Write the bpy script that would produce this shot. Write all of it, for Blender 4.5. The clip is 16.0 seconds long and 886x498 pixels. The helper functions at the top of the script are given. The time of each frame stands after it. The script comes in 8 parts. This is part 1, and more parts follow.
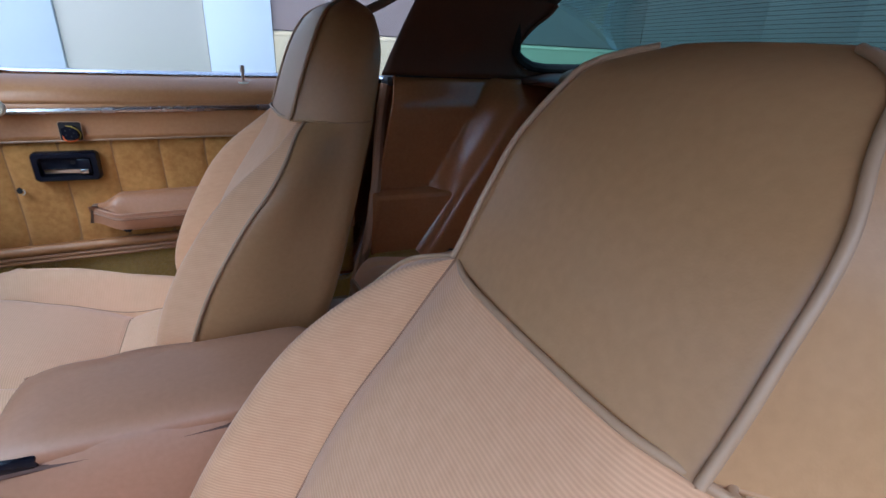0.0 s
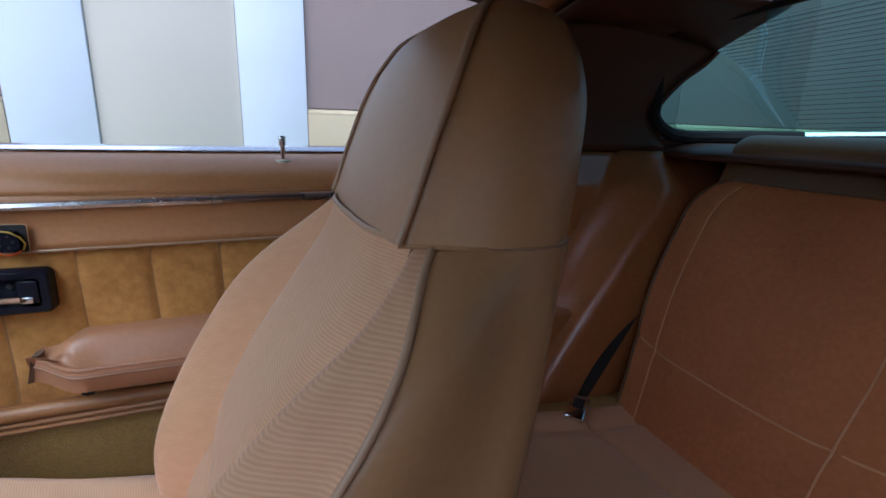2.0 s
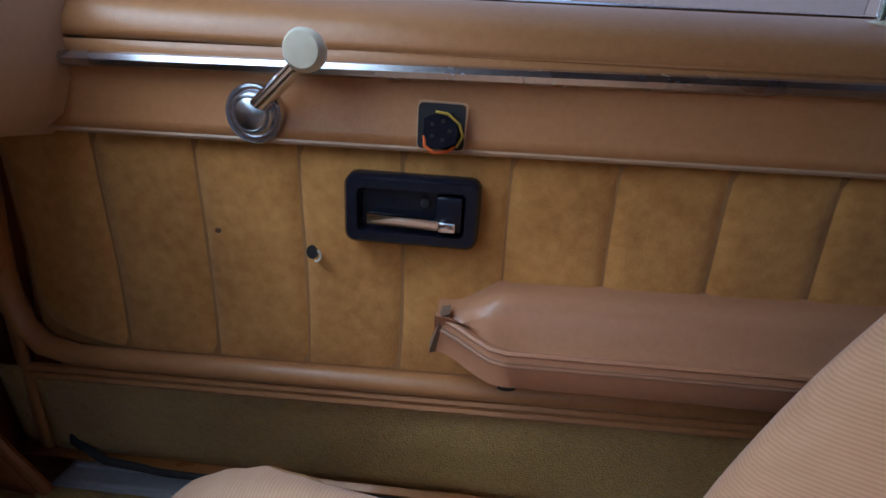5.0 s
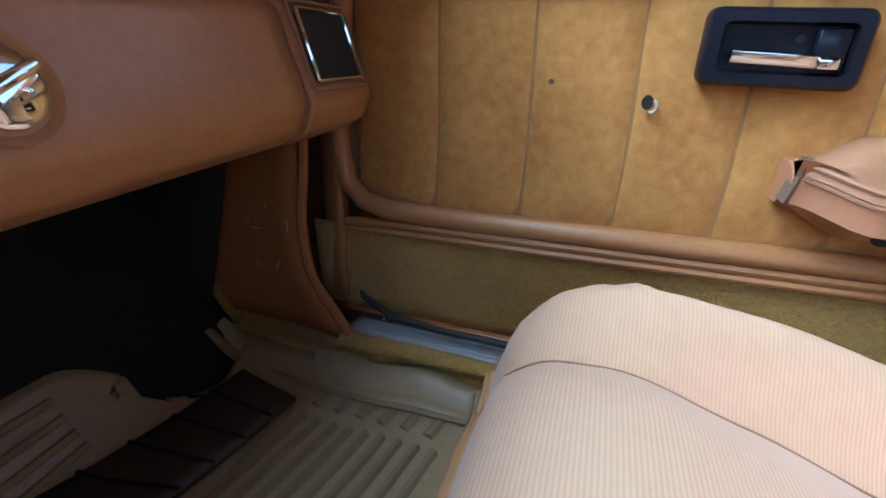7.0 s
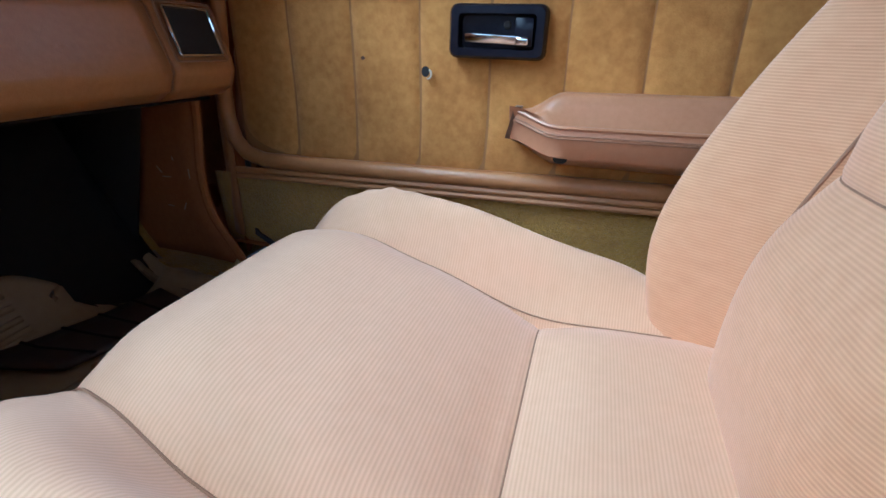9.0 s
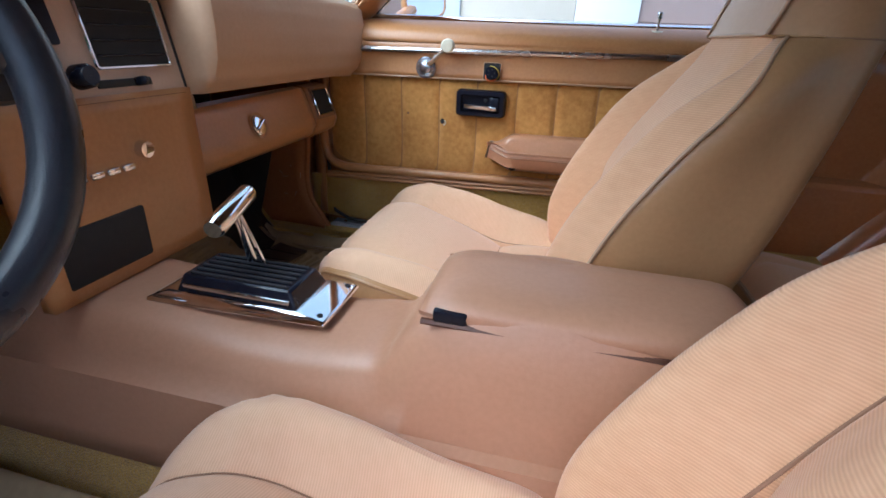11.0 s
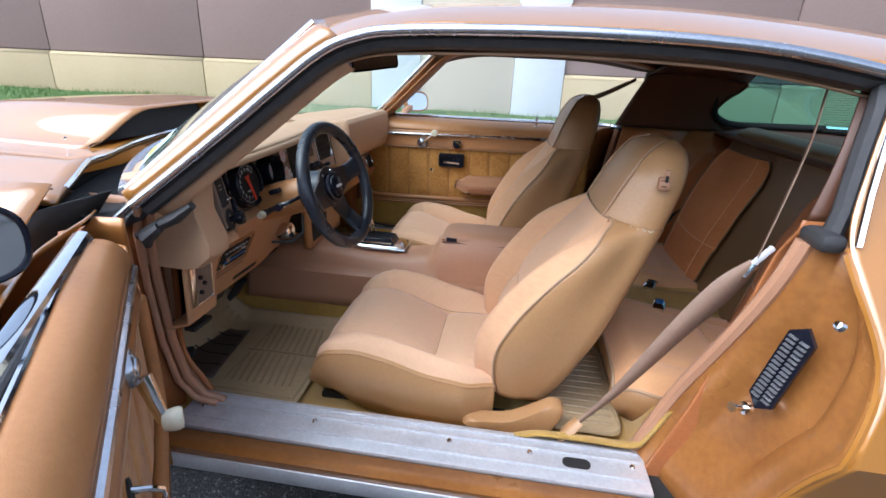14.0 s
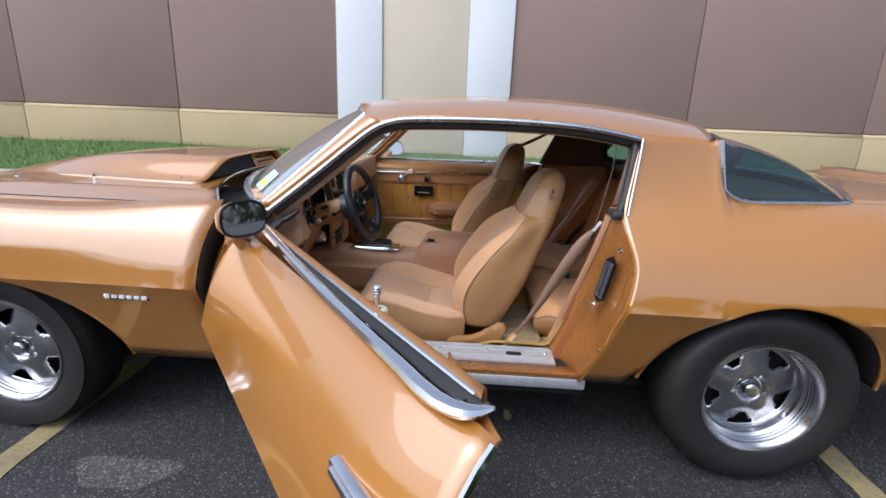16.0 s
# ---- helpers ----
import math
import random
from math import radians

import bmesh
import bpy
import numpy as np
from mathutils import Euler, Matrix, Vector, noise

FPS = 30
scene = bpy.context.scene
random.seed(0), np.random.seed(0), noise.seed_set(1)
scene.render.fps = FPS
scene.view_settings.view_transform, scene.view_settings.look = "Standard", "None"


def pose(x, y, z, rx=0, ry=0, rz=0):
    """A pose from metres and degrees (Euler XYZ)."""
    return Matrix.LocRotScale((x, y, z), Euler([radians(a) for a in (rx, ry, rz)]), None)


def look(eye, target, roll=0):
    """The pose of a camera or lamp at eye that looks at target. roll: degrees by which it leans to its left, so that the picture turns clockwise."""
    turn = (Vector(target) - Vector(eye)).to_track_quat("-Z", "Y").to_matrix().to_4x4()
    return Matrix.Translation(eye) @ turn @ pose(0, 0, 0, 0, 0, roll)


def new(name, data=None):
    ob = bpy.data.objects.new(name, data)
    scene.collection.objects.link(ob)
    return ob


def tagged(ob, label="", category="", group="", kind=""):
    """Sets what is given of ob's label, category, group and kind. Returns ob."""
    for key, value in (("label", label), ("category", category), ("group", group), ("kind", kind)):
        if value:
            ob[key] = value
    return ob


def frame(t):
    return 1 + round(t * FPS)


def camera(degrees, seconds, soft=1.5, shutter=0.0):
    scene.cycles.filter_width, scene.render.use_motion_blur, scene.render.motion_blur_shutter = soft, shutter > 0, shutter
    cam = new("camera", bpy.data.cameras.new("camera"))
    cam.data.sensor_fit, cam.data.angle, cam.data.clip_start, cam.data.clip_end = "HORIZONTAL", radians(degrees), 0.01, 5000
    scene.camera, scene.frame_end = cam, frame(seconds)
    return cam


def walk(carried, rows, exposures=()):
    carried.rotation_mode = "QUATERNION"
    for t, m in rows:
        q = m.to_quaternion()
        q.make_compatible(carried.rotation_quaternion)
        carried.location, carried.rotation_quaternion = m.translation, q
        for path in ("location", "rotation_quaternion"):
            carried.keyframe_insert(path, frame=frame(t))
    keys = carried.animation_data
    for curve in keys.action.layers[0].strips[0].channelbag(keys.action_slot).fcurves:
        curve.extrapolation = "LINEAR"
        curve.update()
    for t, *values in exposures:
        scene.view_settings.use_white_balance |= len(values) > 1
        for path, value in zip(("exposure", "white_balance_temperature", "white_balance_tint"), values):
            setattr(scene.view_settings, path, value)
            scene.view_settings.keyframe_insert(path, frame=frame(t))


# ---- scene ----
cam = camera(85.8, 16.0, soft=1.6)
PATH = [
    (0, (1.759, -0.591, 1.015), (2.514, 1.094, 0.247), 2.8),
    (0.5, (1.777, -0.482, 0.988), (2.546, 1.228, 0.291), 2.3),
    (1, (1.785, -0.345, 0.979), (2.547, 1.397, 0.359), 2.1),
    (1.5, (1.772, -0.218, 0.98), (2.509, 1.559, 0.432), 2.1),
    (2, (1.759, -0.106, 0.982), (2.459, 1.702, 0.487), 1.8),
    (2.5, (1.744, -0.014, 0.977), (2.394, 1.821, 0.519), 1.5),
    (3, (1.714, 0.068, 0.958), (2.284, 1.931, 0.508), 1.5),
    (3.5, (1.668, 0.147, 0.926), (2.124, 2.04, 0.47), 1.7),
    (4, (1.617, 0.213, 0.902), (1.911, 2.124, 0.392), 2.0),
    (4.5, (1.550, 0.260, 0.893), (1.664, 2.152, 0.256), 3.0),
    (5, (1.471, 0.275, 0.857), (1.346, 2.152, 0.179), 3.5),
    (5.2, (1.432, 0.269, 0.844), (1.252, 2.145, 0.174), 3.6),
    (7.3, (1.276, 0.172, 0.727), (0.713, 1.914, -0.076), 2.0),
    (7.5, (1.306, 0.167, 0.725), (0.747, 1.91, -0.081), 1.9),
    (8, (1.406, 0.161, 0.731), (0.86, 1.907, -0.076), 1.8),
    (8.5, (1.499, 0.121, 0.74), (0.966, 1.875, -0.058), 1.7),
    (9, (1.541, 0.042, 0.723), (1.023, 1.808, -0.061), 1.8),
    (9.5, (1.561, -0.061, 0.734), (1.055, 1.701, -0.064), 1.7),
    (9.7, (1.576, -0.112, 0.744), (1.066, 1.649, -0.055), 1.7),
    (11.8, (1.647, -0.83, 1.032), (1.299, 0.965, 0.222), 2.9),
    (12, (1.664, -0.908, 1.073), (1.311, 0.888, 0.266), 2.6),
    (12.5, (1.678, -1.074, 1.128), (1.347, 0.73, 0.331), 2.9),
    (13, (1.685, -1.253, 1.127), (1.376, 0.567, 0.357), 2.7),
    (13.5, (1.682, -1.42, 1.127), (1.399, 0.416, 0.386), 2.7),
    (14, (1.7, -1.584, 1.152), (1.45, 0.27, 0.445), 2.7),
    (14.5, (1.72, -1.78, 1.185), (1.509, 0.093, 0.515), 2.6),
    (15, (1.727, -1.972, 1.214), (1.558, -0.082, 0.581), 2.6),
    (15.5, (1.714, -2.172, 1.229), (1.588, -0.264, 0.643), 2.3),
    (16, (1.689, -2.388, 1.23), (1.605, -0.466, 0.684), 2.2),
]
EXPOSURE = [  # seconds, stops, kelvin, tint
    (0, 0.90, 4700, 9), (0.5, 0.78, 4880, 11), (1.0, 0.80, 5000, 12), (2.5, 0.76, 4950, 11), (4.0, 0.60, 4820, 10), (5.2, 0.46, 4780, 9),
    (7.3, 1.86, 4450, 1), (8.5, 1.66, 4450, 2), (9.7, 1.32, 4700, 5), (11.8, 1.50, 5200, 9), (13.0, 1.42, 5350, 9), (14.5, 0.88, 5500, 10), (16.0, 0.51, 5800, 11),
]
walk(cam, [(t, look(e, g, r)) for t, e, g, r in PATH], EXPOSURE)

# world: bright overcast sky, soft sun
world = bpy.data.worlds.new("overcast_sky")
scene.world = world
world.use_nodes = True
wn = world.node_tree.nodes
sky = wn.new("ShaderNodeTexSky")
sky.sky_type = 'NISHITA'
sky.sun_disc = False
sky.sun_elevation = radians(52)
sky.sun_rotation = radians(232)
sky.dust_density = 4.0
sky.air_density = 1.0
soft = wn.new("ShaderNodeHueSaturation")
soft.inputs["Saturation"].default_value = 0.5
world.node_tree.links.new(sky.outputs[0], soft.inputs["Color"])
world.node_tree.links.new(soft.outputs[0], wn["Background"].inputs["Color"])
wn["Background"].inputs["Strength"].default_value = 0.15

sun_data = bpy.data.lights.new("sun", 'SUN')
sun_data.energy = 1.3
sun_data.angle = radians(85)
sun_data.color = (1.0, 0.98, 0.96)
sun = new("sun", sun_data)
sun.matrix_world = look((-3.6, -2.8, 5.8), (0, 0, 0))


# ---- small mesh kit ----
def spline(xs, ys):
    """A smooth curve through points, straight beyond its ends."""
    xs, ys = list(xs), list(ys)
    n = len(xs)
    d = [(ys[i + 1] - ys[i]) / (xs[i + 1] - xs[i]) for i in range(n - 1)]
    m = [d[0]] + [(d[i - 1] * (xs[i + 1] - xs[i]) + d[i] * (xs[i] - xs[i - 1])) / (xs[i + 1] - xs[i - 1]) for i in range(1, n - 1)] + [d[-1]]

    def f(x):
        if x <= xs[0]:
            return ys[0] + m[0] * (x - xs[0]) * 0.0
        if x >= xs[-1]:
            return ys[-1]
        i = max(k for k in range(n - 1) if xs[k] <= x)
        h = xs[i + 1] - xs[i]
        t = (x - xs[i]) / h
        return ((2 * t**3 - 3 * t**2 + 1) * ys[i] + (t**3 - 2 * t**2 + t) * h * m[i] + (-2 * t**3 + 3 * t**2) * ys[i + 1] + (t**3 - t**2) * h * m[i + 1])
    return f


def lerp(a, b, t):
    return a + (b - a) * t


def clamp(x, a=0.0, b=1.0):
    return max(a, min(b, x))


def sstep(a, b, x):
    t = clamp((x - a) / (b - a))
    return t * t * (3 - 2 * t)


def dip(x, c, w):
    return math.exp(-((x - c) / w) ** 2)


def frange(a, b, n):
    return [a + (b - a) * i / (n - 1) for i in range(n)]


class Shape:
    """Gathers vertices, faces and metric uv of one part."""

    def __init__(self):
        self.v, self.f, self.uv = [], [], []

    def add(self, verts, faces, uvs=None):
        o = len(self.v)
        self.v += [tuple(p) for p in verts]
        self.f += [tuple(o + i for i in q) for q in faces]
        self.uv += list(uvs) if uvs else [(p[0], p[1]) for p in verts]
        return self

    def grid(self, fn, us, vs, close_u=False, close_v=False, flip=False, keep=None, uv=None):
        nu, nv = len(us), len(vs)
        verts = [fn(u, v) for u in us for v in vs]
        uvs = [(uv(u, v) if uv else (u, v)) for u in us for v in vs]
        faces = []
        for i in range(nu if close_u else nu - 1):
            for j in range(nv if close_v else nv - 1):
                a, b = i * nv + j, ((i + 1) % nu) * nv + j
                c, d = ((i + 1) % nu) * nv + (j + 1) % nv, i * nv + (j + 1) % nv
                if keep and not keep(i, j):
                    continue
                faces.append((a, d, c, b) if flip else (a, b, c, d))
        return self.add(verts, faces, uvs)

    def box(self, c, size, r=0.0, m=None, seg=2):
        bm = bmesh.new()
        bmesh.ops.create_cube(bm, size=1)
        bmesh.ops.scale(bm, vec=size, verts=bm.verts)
        if r > 0:
            bmesh.ops.bevel(bm, geom=list(bm.edges), offset=min(r, min(size) * 0.49), segments=seg, profile=0.5, affect='EDGES')
        mm = Matrix.Translation(c) @ (m or Matrix())
        return self.bm(bm, mm)

    def bm(self, bm, m=None):
        bm.verts.index_update()
        vs = [(m @ v.co if m else v.co.copy()) for v in bm.verts]
        fs = [[v.index for v in f.verts] for f in bm.faces]
        self.add(vs, fs)
        bm.free()
        return self

    def tube(self, pts, r, n=8, close=False, caps=True, flat=1.0, up=None):
        pts = [Vector(p) for p in pts]
        k = len(pts)
        rs = r if isinstance(r, (list, tuple)) else [r] * k
        verts = []
        prev = None
        for i, p in enumerate(pts):
            a = pts[(i - 1) % k] if (close or i > 0) else p
            b = pts[(i + 1) % k] if (close or i < k - 1) else p
            t = (b - a).normalized()
            ref = Vector(up) if up else (prev if prev else (Vector((0, 0, 1)) if abs(t.z) < 0.9 else Vector((1, 0, 0))))
            s = t.cross(ref).normalized()
            q = s.cross(t).normalized()
            prev = q
            for j in range(n):
                w = 2 * math.pi * j / n
                verts.append(p + s * math.cos(w) * rs[i] + q * math.sin(w) * rs[i] * flat)
        faces = []
        for i in range(k if close else k - 1):
            for j in range(n):
                a, b = i * n + j, i * n + (j + 1) % n
                c, d = ((i + 1) % k) * n + (j + 1) % n, ((i + 1) % k) * n + j
                faces.append((a, b, c, d))
        if caps and not close:
            faces.append(tuple(range(n))[::-1])
            faces.append(tuple((k - 1) * n + j for j in range(n)))
        return self.add(verts, faces)

    def lathe(self, prof, n=32, m=None):
        """prof: (radius, height) turned about z."""
        verts, faces = [], []
        for i in range(n):
            w = 2 * math.pi * i / n
            for r, h in prof:
                p = Vector((r * math.cos(w), r * math.sin(w), h))
                verts.append(m @ p if m else p)
        k = len(prof)
        for i in range(n):
            for j in range(k - 1):
                a, b = i * k + j, ((i + 1) % n) * k + j
                faces.append((a, b, b + 1, a + 1))
        return self.add(verts, faces)

    def plate(self, outline, thick, m=None):
        """A flat outline in xy, given thickness along z."""
        n = len(outline)
        vs = [Vector((x, y, 0)) for x, y in outline] + [Vector((x, y, thick)) for x, y in outline]
        fs = [tuple(range(n))[::-1], tuple(range(n, 2 * n))] + [(i, (i + 1) % n, n + (i + 1) % n, n + i) for i in range(n)]
        return self.add([m @ v if m else v for v in vs], fs)


def part(name, shape, material, parent=None, label="", thick=0.0, sharp=40, offset=-1.0, bevel=0.0):
    me = bpy.data.meshes.new(name)
    me.from_pydata(shape.v, [], shape.f)
    uvl = me.uv_layers.new(name="metres")
    idx = np.empty(len(me.loops), dtype=np.int32)
    me.loops.foreach_get("vertex_index", idx)
    uvl.data.foreach_set("uv", np.array(shape.uv, dtype=np.float32)[idx].ravel())
    me.polygons.foreach_set("use_smooth", [True] * len(me.polygons))
    bm = bmesh.new()
    bm.from_mesh(me)
    bmesh.ops.remove_doubles(bm, verts=bm.verts, dist=1e-5)
    bm.to_mesh(me)
    bm.free()
    me.set_sharp_from_angle(angle=radians(sharp))
    me.materials.append(material)
    me.validate()
    ob = new(name, me)
    if parent is not None:
        ob.parent = parent
    if label:
        ob["label"] = label
    if thick:
        mod = ob.modifiers.new("thickness", 'SOLIDIFY')
        mod.thickness = thick
        mod.offset = offset
    if bevel:
        mod = ob.modifiers.new("edge", 'BEVEL')
        mod.width = bevel
        mod.segments = 2
        mod.limit_method = 'ANGLE'
    return ob


def thing(name, place, label, category, group="", kind=""):
    ob = new(name)
    ob.matrix_world = place
    ob.empty_display_size = 0.1
    return tagged(ob, label, category, group, kind)


def rrect(w, h, r, n=5, cx=0.0, cy=0.0):
    """A rounded rectangle's outline."""
    out = []
    for sx, sy, a0 in ((1, 1, 0), (-1, 1, 90), (-1, -1, 180), (1, -1, 270)):
        for i in range(n):
            a = radians(a0 + 90 * i / (n - 1))
            out.append((cx + sx * (w / 2 - r) + r * math.cos(a), cy + sy * (h / 2 - r) + r * math.sin(a)))
    return out


# ---- materials ----
def material(name, base, rough=0.5, metal=0.0, tone=None, big=3.0, fine=60.0, amount=0.5, bump=0.1, bump_size=200.0, bump_dist=0.001,
             coat=0.0, spec=0.5, rough_var=0.1, sheen=0.0, coords="Object"):
    """A surface with stains at a large scale, grain at a small one, and fine relief."""
    m = bpy.data.materials.new(name)
    m.use_nodes = True
    nt = m.node_tree
    n, l = nt.nodes, nt.links
    b = n["Principled BSDF"]
    tc = n.new("ShaderNodeTexCoord")
    src = tc.outputs[coords]
    n1, n2 = n.new("ShaderNodeTexNoise"), n.new("ShaderNodeTexNoise")
    n1.inputs["Scale"].default_value, n1.inputs["Detail"].default_value = big, 5
    n2.inputs["Scale"].default_value, n2.inputs["Detail"].default_value = fine, 3
    l.new(src, n1.inputs["Vector"])
    l.new(src, n2.inputs["Vector"])
    add = n.new("ShaderNodeMath")
    add.operation = 'MULTIPLY_ADD'
    add.inputs[1].default_value = 0.45
    l.new(n2.outputs[0], add.inputs[0])
    mul = n.new("ShaderNodeMath")
    mul.operation = 'MULTIPLY'
    mul.inputs[1].default_value = 0.55
    l.new(n1.outputs[0], mul.inputs[0])
    l.new(mul.outputs[0], add.inputs[2])
    ramp = n.new("ShaderNodeMapRange")
    ramp.inputs["From Min"].default_value, ramp.inputs["From Max"].default_value = 0.3, 0.7
    l.new(add.outputs[0], ramp.inputs["Value"])
    mix = n.new("ShaderNodeMix")
    mix.data_type = 'RGBA'
    tone = tone or tuple(c * (1 - 0.35 * amount) for c in base)
    mix.inputs["A"].default_value = (*base, 1)
    mix.inputs["B"].default_value = (*tone, 1)
    l.new(ramp.outputs[0], mix.inputs["Factor"])
    l.new(mix.outputs["Result"], b.inputs["Base Color"])
    rr = n.new("ShaderNodeMapRange")
    rr.inputs["To Min"].default_value, rr.inputs["To Max"].default_value = max(0.02, rough - rough_var), min(1, rough + rough_var)
    l.new(n1.outputs[0], rr.inputs["Value"])
    l.new(rr.outputs[0], b.inputs["Roughness"])
    b.inputs["Metallic"].default_value = metal
    b.inputs["Coat Weight"].default_value = coat
    b.inputs["Coat Roughness"].default_value = 0.04
    b.inputs["Specular IOR Level"].default_value = spec
    b.inputs["Sheen Weight"].default_value = sheen
    if bump:
        n3 = n.new("ShaderNodeTexNoise")
        n3.inputs["Scale"].default_value, n3.inputs["Detail"].default_value = bump_size, 2
        l.new(src, n3.inputs["Vector"])
        bp = n.new("ShaderNodeBump")
        bp.inputs["Strength"].default_value, bp.inputs["Distance"].default_value = bump, bump_dist
        l.new(n3.outputs[0], bp.inputs["Height"])
        l.new(bp.outputs[0], b.inputs["Normal"])
    return m


def ribbed(name, base, tone, period=0.0036, axis=0, strength=0.6, rough=0.85):
    """Ribbed cloth: ribs run across the metric uv."""
    m = material(name, base, rough, tone=tone, big=5, fine=90, amount=0.5, bump=0, sheen=0.25, spec=0.2, coords="UV")
    nt = m.node_tree
    n, l = nt.nodes, nt.links
    b = n["Principled BSDF"]
    tc = next(x for x in n if x.bl_idname == "ShaderNodeTexCoord")
    sep = n.new("ShaderNodeSeparateXYZ")
    l.new(tc.outputs["UV"], sep.inputs[0])
    mu = n.new("ShaderNodeMath")
    mu.operation = 'MULTIPLY'
    mu.inputs[1].default_value = 2 * math.pi / period
    l.new(sep.outputs[axis], mu.inputs[0])
    si = n.new("ShaderNodeMath")
    si.operation = 'SINE'
    l.new(mu.outputs[0], si.inputs[0])
    mp = n.new("ShaderNodeMapRange")
    mp.inputs["From Min"].default_value = -1.0
    l.new(si.outputs[0], mp.inputs["Value"])
    old = b.inputs["Base Color"].links[0].from_socket
    mix = n.new("ShaderNodeMix")
    mix.data_type = 'RGBA'
    mix.blend_type = 'MULTIPLY'
    dark = n.new("ShaderNodeMix")
    dark.data_type = 'RGBA'
    dark.inputs["A"].default_value = (0.88, 0.845, 0.82, 1)
    dark.inputs["B"].default_value = (1, 1, 1, 1)
    l.new(mp.outputs[0], dark.inputs["Factor"])
    mix.inputs["Factor"].default_value = 1
    l.new(old, mix.inputs["A"])
    l.new(dark.outputs["Result"], mix.inputs["B"])
    l.new(mix.outputs["Result"], b.inputs["Base Color"])
    bp = n.new("ShaderNodeBump")
    bp.inputs["Strength"].default_value, bp.inputs["Distance"].default_value = strength, 0.0012
    l.new(mp.outputs[0], bp.inputs["Height"])
    l.new(bp.outputs[0], b.inputs["Normal"])
    return m


def glass(name, tint, gloss=0.02, reflect=1.0, ior=1.5, haze=0.0, film_colour=(0.62, 0.78, 0.74), through_share=0.6):
    m = bpy.data.materials.new(name)
    m.use_nodes = True
    n, l = m.node_tree.nodes, m.node_tree.links
    n.remove(n["Principled BSDF"])
    tr, gl, mx, fr = n.new("ShaderNodeBsdfTransparent"), n.new("ShaderNodeBsdfGlossy"), n.new("ShaderNodeMixShader"), n.new("ShaderNodeFresnel")
    tr.inputs[0].default_value = (*tint, 1)
    gl.inputs["Roughness"].default_value = gloss
    gl.inputs["Color"].default_value = (reflect, reflect, reflect, 1)
    fr.inputs["IOR"].default_value = ior
    l.new(fr.outputs[0], mx.inputs[0])
    l.new(tr.outputs[0], mx.inputs[1])
    l.new(gl.outputs[0], mx.inputs[2])
    top = mx
    if haze:
        film, md, no = n.new("ShaderNodeBsdfTranslucent"), n.new("ShaderNodeMixShader"), n.new("ShaderNodeTexNoise")
        face, both = n.new("ShaderNodeBsdfDiffuse"), n.new("ShaderNodeMixShader")
        face.inputs[0].default_value = (*film_colour, 1)
        both.inputs[0].default_value = through_share
        l.new(face.outputs[0], both.inputs[1])
        l.new(film.outputs[0], both.inputs[2])
        film.inputs[0].default_value = (*film_colour, 1)
        no.inputs["Scale"].default_value, no.inputs["Detail"].default_value = 4.0, 4
        mr = n.new("ShaderNodeMapRange")
        mr.inputs["To Min"].default_value, mr.inputs["To Max"].default_value = haze * 0.6, haze * 1.4
        l.new(no.outputs[0], mr.inputs["Value"])
        l.new(mr.outputs[0], md.inputs[0])
        l.new(mx.outputs[0], md.inputs[1])
        l.new(both.outputs[0], md.inputs[2])
        top = md
    l.new(top.outputs[0], n["Material Output"].inputs["Surface"])
    return m


def speckled(name, base, tone, speck, rough, size, share, bump=0.6, dist=0.004):
    """Stones in a binder: asphalt and the like."""
    m = material(name, base, rough, tone=tone, big=0.6, fine=30, bump=0)
    n, l = m.node_tree.nodes, m.node_tree.links
    b = n["Principled BSDF"]
    tc = next(x for x in n if x.bl_idname == "ShaderNodeTexCoord")
    vo = n.new("ShaderNodeTexVoronoi")
    vo.inputs["Scale"].default_value = size
    l.new(tc.outputs["Object"], vo.inputs["Vector"])
    sep = n.new("ShaderNodeSeparateXYZ")
    l.new(vo.outputs["Color"], sep.inputs[0])
    th = n.new("ShaderNodeMapRange")
    th.inputs["From Min"].default_value, th.inputs["From Max"].default_value = 1 - share, 1 - share * 0.5
    l.new(sep.outputs[0], th.inputs["Value"])
    mix = n.new("ShaderNodeMix")
    mix.data_type = 'RGBA'
    mix.inputs["B"].default_value = (*speck, 1)
    l.new(b.inputs["Base Color"].links[0].from_socket, mix.inputs["A"])
    l.new(th.outputs[0], mix.inputs["Factor"])
    l.new(mix.outputs["Result"], b.inputs["Base Color"])
    v2 = n.new("ShaderNodeTexVoronoi")
    v2.inputs["Scale"].default_value = size * 1.7
    l.new(tc.outputs["Object"], v2.inputs["Vector"])
    sep2 = n.new("ShaderNodeSeparateXYZ")
    l.new(v2.outputs["Color"], sep2.inputs[0])
    th2 = n.new("ShaderNodeMapRange")
    th2.inputs["From Min"].default_value, th2.inputs["From Max"].default_value = 0.45, 1.0
    th2.inputs["To Max"].default_value = 0.42
    l.new(sep2.outputs[1], th2.inputs["Value"])
    mix2 = n.new("ShaderNodeMix")
    mix2.data_type = 'RGBA'
    mix2.inputs["B"].default_value = (*speck, 1)
    l.new(mix.outputs["Result"], mix2.inputs["A"])
    l.new(th2.outputs[0], mix2.inputs["Factor"])
    l.new(mix2.outputs["Result"], b.inputs["Base Color"])
    bp = n.new("ShaderNodeBump")
    bp.inputs["Strength"].default_value, bp.inputs["Distance"].default_value = bump, dist
    l.new(vo.outputs["Distance"], bp.inputs["Height"])
    l.new(bp.outputs[0], b.inputs["Normal"])
    return m


